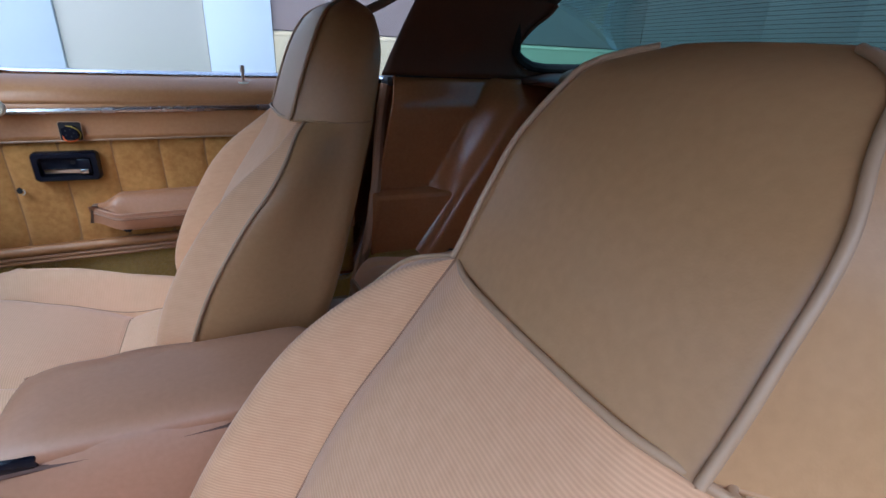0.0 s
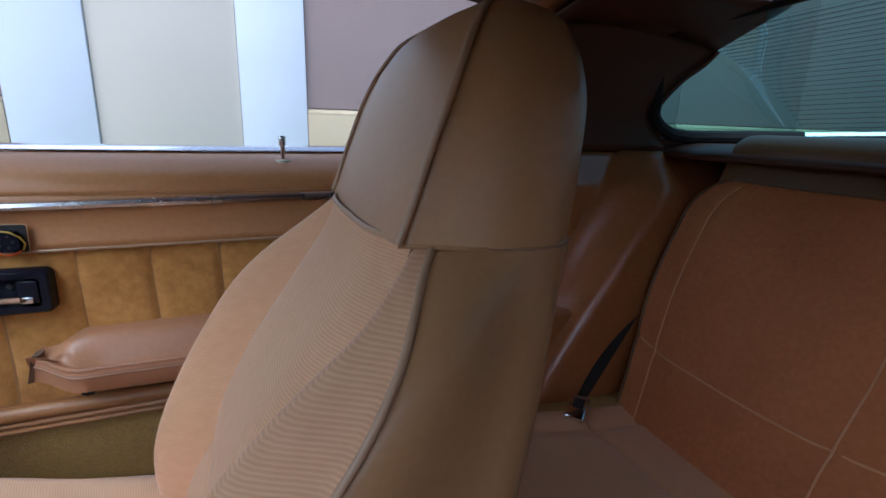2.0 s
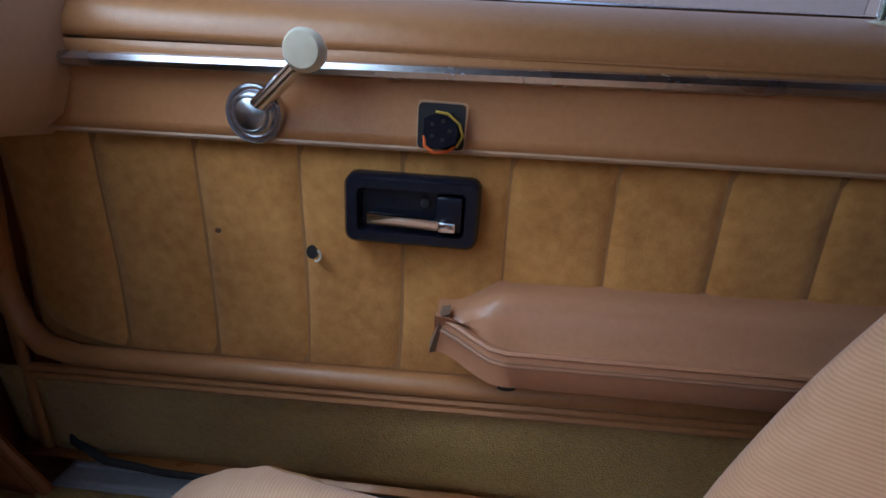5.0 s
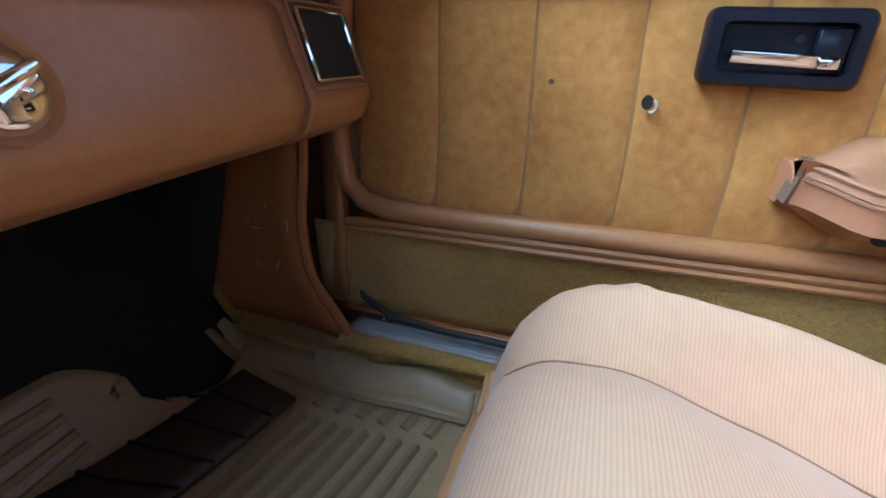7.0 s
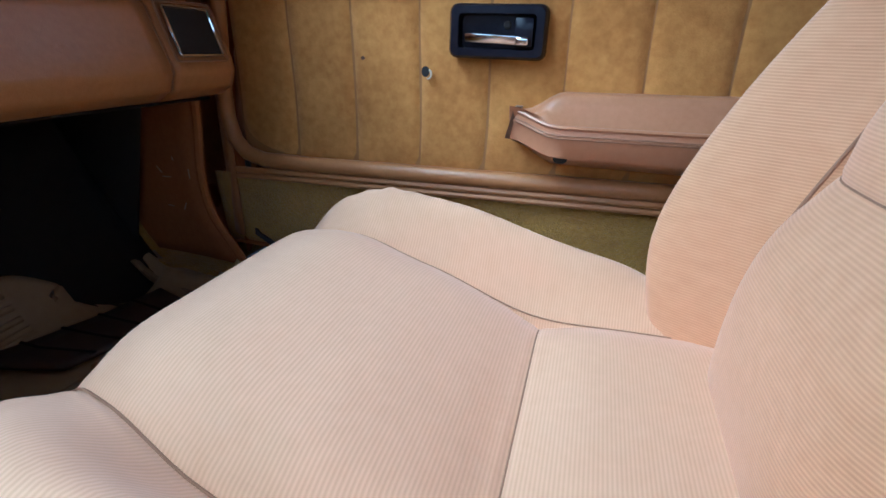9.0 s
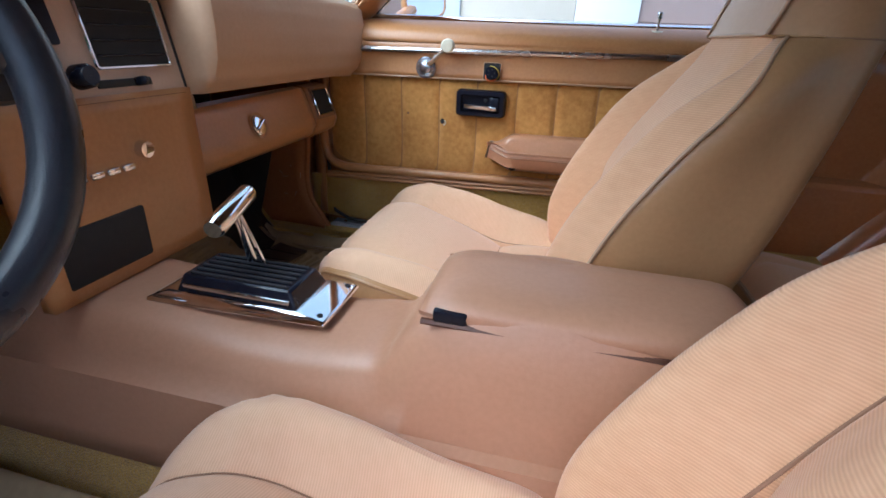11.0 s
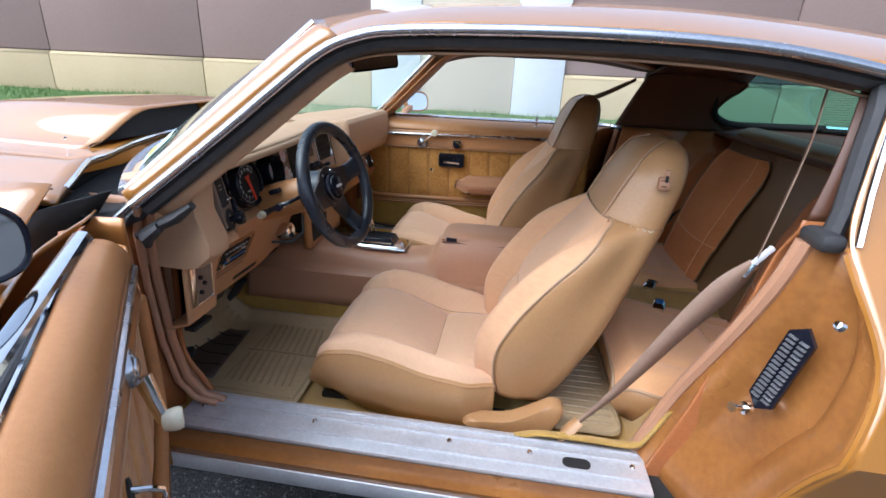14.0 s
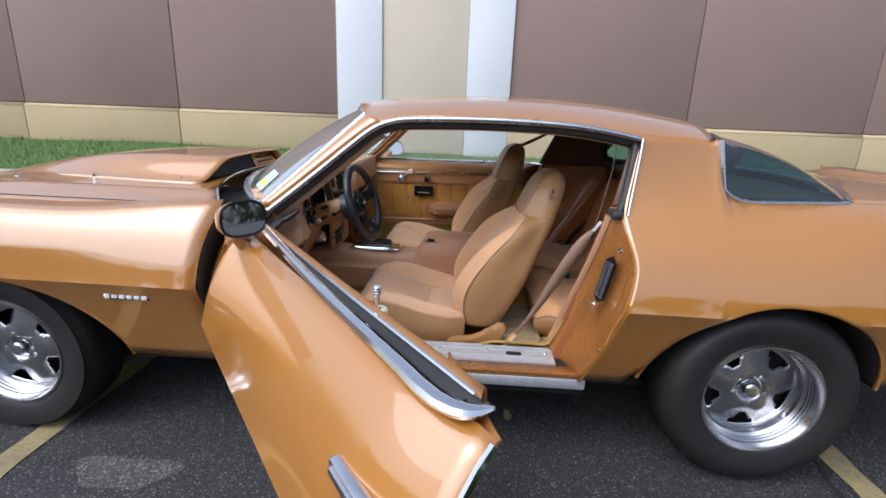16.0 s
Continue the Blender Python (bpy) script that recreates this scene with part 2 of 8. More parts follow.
PAINT = material("gold_metallic_paint", (0.455, 0.192, 0.027), 0.34, 0.12, tone=(0.40, 0.163, 0.022), big=2, fine=900, bump=0.03, bump_size=500, bump_dist=0.0003, coat=1.0, rough_var=0.05)
PAINT.node_tree.nodes["Principled BSDF"].inputs["Coat IOR"].default_value = 2.0
JAMB = material("worn_gold_jamb_paint", (0.45, 0.19, 0.045), 0.30, 0.25, tone=(0.29, 0.112, 0.028), big=9, fine=70, bump=0.06, bump_size=60, coat=0.4)
CHROME = material("chrome", (0.82, 0.83, 0.85), 0.07, 1.0, tone=(0.7, 0.71, 0.73), big=14, fine=120, bump=0.02, bump_size=90, rough_var=0.04)
ALLOY = material("polished_alloy", (0.62, 0.62, 0.64), 0.24, 1.0, tone=(0.46, 0.46, 0.48), big=10, fine=150, bump=0.05, bump_size=120, rough_var=0.08)
SILL_ALLOY = material("scuffed_aluminium", (0.74, 0.75, 0.77), 0.38, 0.45, tone=(0.55, 0.55, 0.57), big=22, fine=130, bump=0.15, bump_size=160, rough_var=0.15)
BRIGHT = material("dulled_chrome", (0.66, 0.67, 0.70), 0.26, 1.0, tone=(0.5, 0.5, 0.53), big=14, fine=120, bump=0.04, bump_size=90, rough_var=0.08)
RUBBER = material("black_rubber", (0.022, 0.022, 0.024), 0.55, tone=(0.045, 0.043, 0.042), big=6, fine=80, bump=0.15, bump_size=260)
TYRE = material("tyre_rubber", (0.012, 0.0115, 0.011), 0.55, tone=(0.024, 0.022, 0.021), big=5, fine=40, bump=0.2, bump_size=150)
BLACK = material("black_plastic", (0.006, 0.007, 0.013), 0.22, tone=(0.012, 0.013, 0.021), big=20, fine=150, bump=0.06, bump_size=400, spec=0.3)
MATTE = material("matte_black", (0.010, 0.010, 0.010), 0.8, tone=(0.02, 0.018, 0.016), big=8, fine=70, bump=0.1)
VINYL = material("tan_vinyl", (0.46, 0.222, 0.082), 0.36, tone=(0.37, 0.165, 0.055), big=5, fine=140, bump=0.35, bump_size=650, bump_dist=0.0006, spec=0.5)
SEAT_VINYL = material("seat_vinyl", (0.47, 0.265, 0.115), 0.36, tone=(0.40, 0.215, 0.088), big=4, fine=150, bump=0.16, bump_size=600, bump_dist=0.0006, spec=0.5)
DASH_VINYL = material("dash_vinyl", (0.53, 0.345, 0.205), 0.5, tone=(0.47, 0.295, 0.165), big=5, fine=140, bump=0.35, bump_size=500, bump_dist=0.0006)
CONSOLE = material("console_plastic", (0.47, 0.25, 0.145), 0.40, tone=(0.41, 0.21, 0.115), big=5, fine=160, bump=0.25, bump_size=500, bump_dist=0.0006)
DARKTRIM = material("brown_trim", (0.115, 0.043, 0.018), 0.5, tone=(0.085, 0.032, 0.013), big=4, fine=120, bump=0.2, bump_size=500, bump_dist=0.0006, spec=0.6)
SUEDE = material("pleated_suede", (0.62, 0.325, 0.085), 0.9, tone=(0.37, 0.165, 0.036), big=11, fine=90, bump=0.5, bump_size=420, bump_dist=0.0015, sheen=0.22, spec=0.15)
CARPET = material("ochre_carpet", (0.66, 0.41, 0.085), 0.97, tone=(0.42, 0.235, 0.04), big=9, fine=160, bump=1.0, bump_size=420, bump_dist=0.006, sheen=0.3, spec=0.1)
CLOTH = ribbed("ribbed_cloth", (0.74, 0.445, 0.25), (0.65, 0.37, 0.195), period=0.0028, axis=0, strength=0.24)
# Same cloth, softer ribs; paler, the stronger light on cushions put into colour.
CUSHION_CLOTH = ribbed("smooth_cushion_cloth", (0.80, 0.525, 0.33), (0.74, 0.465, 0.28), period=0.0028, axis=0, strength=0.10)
CLOTH_PLAIN = material("brushed_cloth", (0.66, 0.255, 0.095), 0.92, tone=(0.50, 0.18, 0.065), big=7, fine=120, bump=0.45, bump_size=260, bump_dist=0.002, sheen=0.06, spec=0.15)
REAR_CLOTH = material("rear_cloth", (0.80, 0.44, 0.21), 0.85, tone=(0.72, 0.38, 0.175), big=5, fine=120, bump=0.35, bump_size=700, sheen=0.3, spec=0.15)
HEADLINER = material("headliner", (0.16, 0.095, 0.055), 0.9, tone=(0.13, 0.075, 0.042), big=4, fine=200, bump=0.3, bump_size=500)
MATRUBBER = material("taupe_mat_rubber", (0.48, 0.36, 0.20), 0.36, tone=(0.38, 0.275, 0.15), big=8, fine=80, bump=0.2, bump_size=300, spec=0.6)
MATDARK = material("brown_mat_insert", (0.10, 0.065, 0.05), 0.45, tone=(0.07, 0.045, 0.035), big=8, fine=80, bump=0.2, bump_size=300)
IVORY = material("ivory_plastic", (0.72, 0.68, 0.52), 0.3, tone=(0.62, 0.56, 0.40), big=30, fine=120, bump=0.05)
WHITE = material("white_print", (0.8, 0.8, 0.8), 0.5, bump=0.0)
RED = material("red_needle", (0.85, 0.045, 0.02), 0.4, tone=(0.7, 0.03, 0.015), bump=0.0)
GREY_PANEL = material("grey_brown_bezel", (0.21, 0.15, 0.11), 0.42, tone=(0.17, 0.12, 0.085), big=12, fine=160, bump=0.15, bump_size=400)
BELT = material("belt_webbing", (0.30, 0.195, 0.135), 0.6, tone=(0.24, 0.15, 0.10), big=20, fine=200, bump=0.5, bump_size=500)
# Windshield film: pale sky reflection and haze put into its colour.
GLASS = glass("hazed_windshield", (0.86, 0.95, 0.92), ior=1.5, haze=0.14)
# Pale film: glare of the bright outdoors put into the pane's colour.
GLARE_GLASS = glass("glare_veil_glass", (0.97, 0.98, 0.98), ior=1.2, haze=0.10, film_colour=(0.95, 0.96, 0.97), through_share=1.0)
REAR_GLASS = glass("green_tinted_glass", (0.20, 0.46, 0.47), ior=1.8)
MIRROR = material("mirror_silver", (0.85, 0.87, 0.88), 0.02, 1.0, tone=(0.84, 0.86, 0.87), bump=0.0, rough_var=0.01)
ASPHALT = speckled("asphalt", (0.009, 0.010, 0.012), (0.020, 0.020, 0.023), (0.16, 0.155, 0.15), 0.9, 210, 0.07)
LINE = material("worn_line_paint", (0.36, 0.29, 0.13), 0.85, tone=(0.16, 0.14, 0.09), big=7, fine=60, bump=0.4, bump_size=120)
CONCRETE = material("concrete", (0.42, 0.40, 0.36), 0.9, tone=(0.33, 0.31, 0.28), big=3, fine=60, bump=0.3, bump_size=120)
GRASS = material("grass", (0.075, 0.16, 0.035), 0.85, tone=(0.13, 0.19, 0.06), big=2.5, fine=45, bump=0.8, bump_size=90, bump_dist=0.02)
BLADE = material("grass_blade", (0.07, 0.17, 0.03), 0.7, tone=(0.14, 0.22, 0.06), big=3, fine=30, bump=0.0)
MAUVE = material("mauve_wall_panel", (0.285, 0.20, 0.172), 0.85, tone=(0.25, 0.173, 0.146), big=0.7, fine=25, bump=0.25, bump_size=140)
CREAM = material("cream_block", (0.50, 0.40, 0.235), 0.88, tone=(0.45, 0.355, 0.20), big=1.2, fine=30, bump=0.3, bump_size=120)
WALL_WHITE = material("white_wall_panel", (0.74, 0.77, 0.80), 0.8, tone=(0.68, 0.70, 0.73), big=1.0, fine=30, bump=0.2, bump_size=140)
BEIGE = material("beige_wall_panel", (0.64, 0.57, 0.45), 0.85, tone=(0.58, 0.515, 0.40), big=0.9, fine=30, bump=0.25, bump_size=140)
SEALANT = material("joint_sealant", (0.20, 0.145, 0.125), 0.8, bump=0.1)
ARM_VINYL = material("armrest_vinyl", (0.50, 0.255, 0.135), 0.34, tone=(0.43, 0.205, 0.10), big=5, fine=160, bump=0.25, bump_size=500, bump_dist=0.0006)
PIPING = material("piping_vinyl", (0.47, 0.30, 0.17), 0.45, bump=0.1)
SEAM = material("seam_line", (0.33, 0.185, 0.105), 0.9, bump=0.1)
QUARTER = material("glossy_brown_trim", (0.46, 0.175, 0.062), 0.22, tone=(0.36, 0.13, 0.045), big=4, fine=120, bump=0.2, bump_size=500, bump_dist=0.0006, spec=0.6)
GASKET = material("dark_glass_gasket", (0.022, 0.021, 0.02), 0.85, tone=(0.035, 0.032, 0.03), bump=0.1, spec=0.2)

PLEAT_GAP = material("pleat_stitch_line", (0.36, 0.185, 0.06), 0.9, bump=0.1)

# ---- setting ----
s = Shape()
s.grid(lambda x, y: (x, y, 0.012 * noise.noise((x * 0.25, y * 0.25, 0)) * sstep(6, 14, abs(x) + abs(y)) - 0.004 * 0), frange(-60, 60, 61), frange(-70, 4.66, 60))
ground = tagged(part("ground", s, ASPHALT), "dark grey speckled asphalt parking lot", "ground", kind="structure")

s = Shape().grid(lambda x, y: (x, y, -0.03), [-900, 900], [-900, 900])
tagged(part("far_ground", s, ASPHALT), "dark asphalt running on to the horizon", "ground", kind="structure")

WALL_Y = 6.19


def line_strip(x0, y0, y1, w):
    sh = Shape()
    rnd = random.Random(int(x0 * 100))
    ys = frange(y0, y1, 90)
    l = [x0 - w / 2 + rnd.uniform(-0.006, 0.006) for _ in ys]
    r = [x0 + w / 2 + rnd.uniform(-0.006, 0.006) for _ in ys]
    sh.add([(l[i], ys[i], 0.004) for i in range(90)] + [(r[i], ys[i], 0.004) for i in range(90)], [(i, 90 + i, 91 + i, i + 1) for i in range(89)])
    return sh


for x0 in (-2.9, 0.13, 3.16, 6.2):
    tagged(part("parking_line", line_strip(x0, -6.0, 1.2, 0.10), LINE), "worn yellow painted parking line on asphalt", "road marking", "parking lines", "structure")

# a filled crack beside the line
s = Shape()
rnd = random.Random(4)
pts = [(3.06 + 0.02 * rnd.uniform(-1, 1), -2.0 + 0.08 * i, 0.003) for i in range(24)]
s.tube(pts, 0.012, 6, flat=0.3)
tagged(part("tar_crack", s, MATTE), "dark filled crack in the asphalt", "road marking", kind="structure")

# pale worn patch
s = Shape()
out = [(0.56 + 0.17 * math.cos(a) * (1 + 0.25 * math.sin(3 * a)), -1.08 + 0.10 * math.sin(a) * (1 + 0.3 * math.cos(2 * a)), 0.003) for a in frange(0, 2 * math.pi, 28)[:-1]]
s.add(out, [tuple(range(len(out)))])
PATCH = speckled("worn_asphalt", (0.030, 0.030, 0.031), (0.055, 0.054, 0.052), (0.20, 0.195, 0.185), 0.9, 200, 0.2)
tagged(part("asphalt_patch", s, PATCH), "pale worn patch of asphalt", "road marking", kind="structure")

rnd = random.Random(8)
s = Shape()
out = [(1.912 + 0.020 * math.cos(a) * rnd.uniform(0.7, 1.2), -0.603 + 0.038 * math.sin(a) * rnd.uniform(0.7, 1.2), 0.003) for a in frange(0, 2 * math.pi, 18)[:-1]]
s.add(out, [tuple(range(len(out)))])
tagged(part("paint_mark", s, LINE), "small faded paint mark on the asphalt", "road marking", kind="structure")

s = Shape().grid(lambda x, y: (x, y, 0.012), frange(-40, 40, 41), [4.22, 4.66])
tagged(part("gutter", s, CONCRETE), "pale concrete gutter along the kerb", "gutter", kind="structure")
for i in range(14):
    s = Shape().box((-20.0 + 3.0 * i, 4.735, 0.065), (2.985, 0.15, 0.15), 0.02)
    tagged(part("kerb", s, CONCRETE), "pale concrete kerb stone beside grass", "kerb", "kerb stones", "structure")


def bank(x, y):
    t = clamp((y - 4.8) / (WALL_Y - 4.8))
    return 0.115 + 0.43 * t ** 0.9 + 0.03 * noise.noise((x * 0.7, y * 0.9, 2))


s = Shape().grid(lambda x, y: (x, y, bank(x, y)), frange(-22, 22, 177), frange(4.8, WALL_Y + 0.2, 12))
verge = tagged(part("grass_verge", s, GRASS), "mown green grass bank against the building", "lawn", kind="structure")

rnd = random.Random(11)
s = Shape()
verts, faces = [], []
for i in range(26000):
    x, y = rnd.uniform(-12, 11), 4.8 + (WALL_Y - 4.82) * rnd.random()
    if x > 5.5 and rnd.random() < 0.8:
        continue
    z = bank(x, y)
    h = rnd.uniform(0.035, 0.085)
    a = rnd.uniform(0, math.pi)
    dx, dy = 0.006 * math.cos(a), 0.006 * math.sin(a)
    lx, ly = rnd.uniform(-0.03, 0.03), rnd.uniform(-0.03, 0.03)
    o = len(verts)
    verts += [(x - dx, y - dy, z - 0.01), (x + dx, y + dy, z - 0.01), (x + lx, y + ly, z + h)]
    faces.append((o, o + 1, o + 2))
s.add(verts, faces)
tagged(part("grass", s, BLADE), "short green grass blades on the bank", "grass", kind="stuff")

# woods round the far side of the parking lot, behind the camera
# Unseen; added to cut low sky light and reflect in the paint.
rnd = random.Random(21)
WOODS = material("far_foliage", (0.045, 0.075, 0.025), 0.8, tone=(0.09, 0.12, 0.045), big=0.3, fine=3.0, bump=0.0)
s = Shape()
verts, faces = [], []
for i in range(5200):
    a = math.pi + math.pi * rnd.random()
    r = 46 + rnd.uniform(-3, 3)
    cx, cy = r * 1.6 * math.cos(a), r * math.sin(a)
    top = 7.5 + 2.0 * noise.noise((cx * 0.12, cy * 0.12, 3)) + 1.3 * noise.noise((cx * 0.5, cy * 0.5, 5))
    z = top * rnd.random() ** 0.7
    k = rnd.uniform(0.5, 1.2)
    o = len(verts)
    for j in range(4):
        w = j * math.pi / 2 + rnd.uniform(-0.5, 0.5)
        verts.append((cx + k * math.cos(w) * 1.1, cy + rnd.uniform(-0.5, 0.5), max(0.0, z + k * math.sin(w))))
    faces.append((o, o + 1, o + 2, o + 3))
s.add(verts, faces)
tagged(part("far_woods", s, WOODS), "unseen dark green woods beyond the parking lot", "woods", kind="stuff")

# building: mauve panels over a cream base course, a white and beige bay
s = Shape().box((1.0, WALL_Y + 0.30, 1.75), (44, 0.40, 3.5))
wall = tagged(part("wall_north", s, SEALANT), "mauve panelled commercial building wall with white stripes", "building", kind="structure")
JX = [-18.1, -15.1, -12.1, -9.2, -6.33, -3.47, -0.607, 0.166, 1.607, 2.347, 5.36, 8.27, 11.2, 14.2, 17.2, 20.2]


def wall_piece(name, x0, x1, z0, z1, y0, mat_, label=""):
    sh = Shape().box(((x0 + x1) / 2, y0 + 0.06, (z0 + z1) / 2), (x1 - x0 - 0.015, 0.12, z1 - z0 - 0.012), 0.008)
    return part(name, sh, mat_, wall, label)


for a, b in zip(JX[:-1], JX[1:]):
    if a in (-0.607, 1.607):
        wall_piece("panel", a - 0.008, b + 0.008, 0.5, 3.6, WALL_Y - 0.045, WALL_WHITE, "white wall panel")
    elif a == 0.166:
        wall_piece("panel", a, b, 0.5, 3.6, WALL_Y - 0.01, BEIGE, "beige wall panel")
    else:
        for z0, z1 in ((1.155, 3.6),):
            wall_piece("panel", a, b, z0, z1, WALL_Y, MAUVE, "mauve wall panel")
        wall_piece("base_block", a, b, 0.2, 1.10, WALL_Y - 0.05, CREAM, "cream base course")
        sh = Shape().grid(lambda x, k: (x, WALL_Y - 0.055 + 0.06 * k, 1.10 + 0.05 * k), [a + 0.011, b - 0.011], [0, 1])
        part("base_cap", sh, CREAM, wall, thick=0.02)

# ---- the car: x runs to its tail, y to its passenger side ----
car = thing("car", pose(0, 0, 0), "gold metallic two-door coupe with an open door, on asphalt", "car")

PLAN = spline([-1.05, -0.8, -0.3, 0.5, 2.2, 2.9, 3.5, 3.95], [0.80, 0.90, 0.97, 1, 1, 1, 0.95, 0.86])
W_LOW = spline([0.28, 0.34, 0.42, 0.52, 0.60, 0.655], [0.835, 0.862, 0.892, 0.927, 0.957, 0.984])
W_FEN = spline([0.655, 0.72, 0.80, 0.85, 0.875, 0.888], [0.982, 0.968, 0.945, 0.915, 0.88, 0.83])
W_DOOR = spline([0.655, 0.72, 0.80, 0.86, 0.90, 0.925], [0.982, 0.966, 0.935, 0.90, 0.868, 0.842])


def half_width(x, z):
    if z <= 0.655:
        return W_LOW(z) * PLAN(x)
    t = sstep(0.3, 0.9, x)
    zz = lerp(0.888, 0.925, t)
    k = (z - 0.655) / (zz - 0.655)
    return lerp(W_FEN(0.655 + k * 0.233), W_DOOR(0.655 + k * 0.27), t) * PLAN(x)


def arch(x):
    """The lower edge of the body side."""
    z = 0.345 if x < 2.3 else 0.40
    if x < -0.45:
        z = 0.30
    for c, a0, a1, b in ((0.0, 0.42, 0.50, 0.355), (2.71, 0.40, 0.425, 0.390)):
        a = a0 if x < c else a1
        if abs(x - c) < a:
            z = max(z, 0.31 + b * math.sqrt(1 - ((x - c) / a) ** 2))
    return z


def nose_drop(x):
    """Hood and fenders fall toward the nose."""
    return 0.13 * clamp((0.0 - x) / 1.05) ** 1.5


def side_top(x):
    if x < 0:
        return 0.888 - nose_drop(x)
    return lerp(0.888, 0.925, sstep(0.3, 0.9, x)) if x < 2.0 else lerp(0.925, 0.90, sstep(2.0, 2.6, x))


def side_skin(xs, sy, edge0=None, edge1=None, draw=lambda x: 0.0, upper=None):
    """Body side between two x; edge functions shift the ends with height."""
    sh = Shape()
    ks = frange(0, 1, 9) + frange(1, 2, 11)[1:] + (frange(2, 3, 15)[1:] if upper else [])

    def fn(i, k):
        u = i / (len(xs) - 1)
        x = xs[int(i)]
        z0, z2 = arch(x), side_top(x)
        z1 = max(0.655, z0 + 0.008)
        z = lerp(z0, z1, k) if k <= 1 else lerp(z1, z2, min(k, 2) - 1)
        if k > 2:
            p = upper(x, z2, k - 2)
            x += (edge0(p[1]) - xs[0]) * max(0.0, 1 - (x - xs[0]) / 0.085)
            return (x, sy * p[0], p[1])
        if edge0 and not edge1:
            x += (edge0(z) - xs[0]) * max(0.0, 1 - (x - xs[0]) / 0.085)
            z = max(z, arch(x)) if x < 2.31 else z
        elif edge1 and not edge0:
            x += (edge1(z) - xs[-1]) * max(0.0, 1 - (xs[-1] - x) / 0.10)
        elif edge0 and edge1:
            x = lerp(edge0(z), edge1(z), u)
            z0b = arch(x)
            z = max(z, z0b)
        return (x, sy * (half_width(x, z) - draw(x)), z)
    sh.grid(fn, list(range(len(xs))), ks, flip=(sy > 0))
    return sh


def dense(x0, x1, n):
    out = set(round(v, 4) for v in frange(x0, x1, n))
    for c, a0, a1 in ((0.0, 0.42, 0.50), (2.71, 0.40, 0.425)):
        for i in range(33):
            w = math.pi * i / 32
            x = c - a0 * math.cos(w) if math.cos(w) > 0 else c - a1 * math.cos(w)
            if x0 < x < x1:
                out.add(round(x, 4))
    return sorted(out)


FEN_EDGE = spline([0.34, 0.45, 0.66, 0.80, 0.90], [0.885, 0.855, 0.835, 0.85, 0.88])
B_EDGE = spline([0.34, 0.42, 0.50, 0.66, 0.78, 0.925, 1.04, 1.18], [2.102, 2.140, 2.170, 2.210, 2.234, 2.205, 2.230, 2.260])

UP_Z = spline([2.2, 2.50, 2.524, 2.536, 2.55, 2.585, 2.66, 2.985, 3.95], [1.180, 1.170, 1.166, 1.09, 1.02, 0.985, 0.978, 0.985, 0.975])
UP_Y = spline([2.2, 2.50, 2.524, 2.55, 2.66, 2.985, 3.95], [0.742, 0.712, 0.712, 0.740, 0.744, 0.715, 0.66])


def rear_upper(x, z2, k):
    """From the haunch in one sweep up to the roof, or in to the rear glass."""
    a, b = Vector((half_width(x, z2), z2)), Vector((UP_Y(x), UP_Z(x)))
    d = (b - a).length
    f = sstep(2.515, 2.57, x)
    t0 = Vector((-0.72, 0.69)) * d * lerp(0.75, 1.1, f)
    t1 = Vector((-0.22, 0.97)).lerp(Vector((-0.97, 0.25)), f).normalized() * d
    h = (2 * k**3 - 3 * k**2 + 1, k**3 - 2 * k**2 + k, -2 * k**3 + 3 * k**2, k**3 - k**2)
    return a * h[0] + t0 * h[1] + b * h[2] + t1 * h[3]


for sy, side in ((-1, "driver"), (1, "passenger")):
    f = part("front_fender", side_skin(dense(-1.05, 0.835, 40), sy, None, FEN_EDGE), PAINT, car, thick=0.004, offset=-sy)
    xs = sorted(set(dense(2.225, 3.95, 40) + [2.235, 2.25, 2.27, 2.29, 2.50, 2.515, 2.524, 2.530, 2.536, 2.543, 2.55, 2.56, 2.585, 2.62]))
    part("quarter_panel", side_skin(xs, sy, B_EDGE, upper=rear_upper), PAINT, car, thick=0.004, offset=-sy)
    # arch lips and dark wheel wells
    for c, a0, a1, b, nm in ((0.0, 0.42, 0.50, 0.355, "front"), (2.71, 0.40, 0.425, 0.390, "rear")):
        ring = []
        for i in range(41):
            w = math.pi * i / 40
            a = a0 if math.cos(w) > 0 else a1
            ring.append((c - a * math.cos(w), 0.31 + b * math.sin(w)))
        ring = [(x, z) for x, z in ring if z > arch(x) - 0.03]
        sh = Shape().tube([(x, sy * (half_width(x, max(z, 0.34)) - 0.004), z) for x, z in ring], 0.008, 6)
        part("arch_lip", sh, PAINT, car)
        sh = Shape()
        n = len(ring)
        ys = (0.95, 0.85, 0.75, 0.61)
        sh.add([(c + (x - c) * 1.0, sy * (min(y, half_width(x, max(z, .34)) - 0.006) if y > .9 else y), z + 0.002) for y in ys for x, z in ring],
               [(j * n + i, j * n + i + 1, (j + 1) * n + i + 1, (j + 1) * n + i) for j in range(3) for i in range(n - 1)])
        sh.add([(x, sy * 0.61, z) for x, z in ring], [tuple(range(n))])
        part("wheel_well", sh, MATTE, car, thick=0.006)

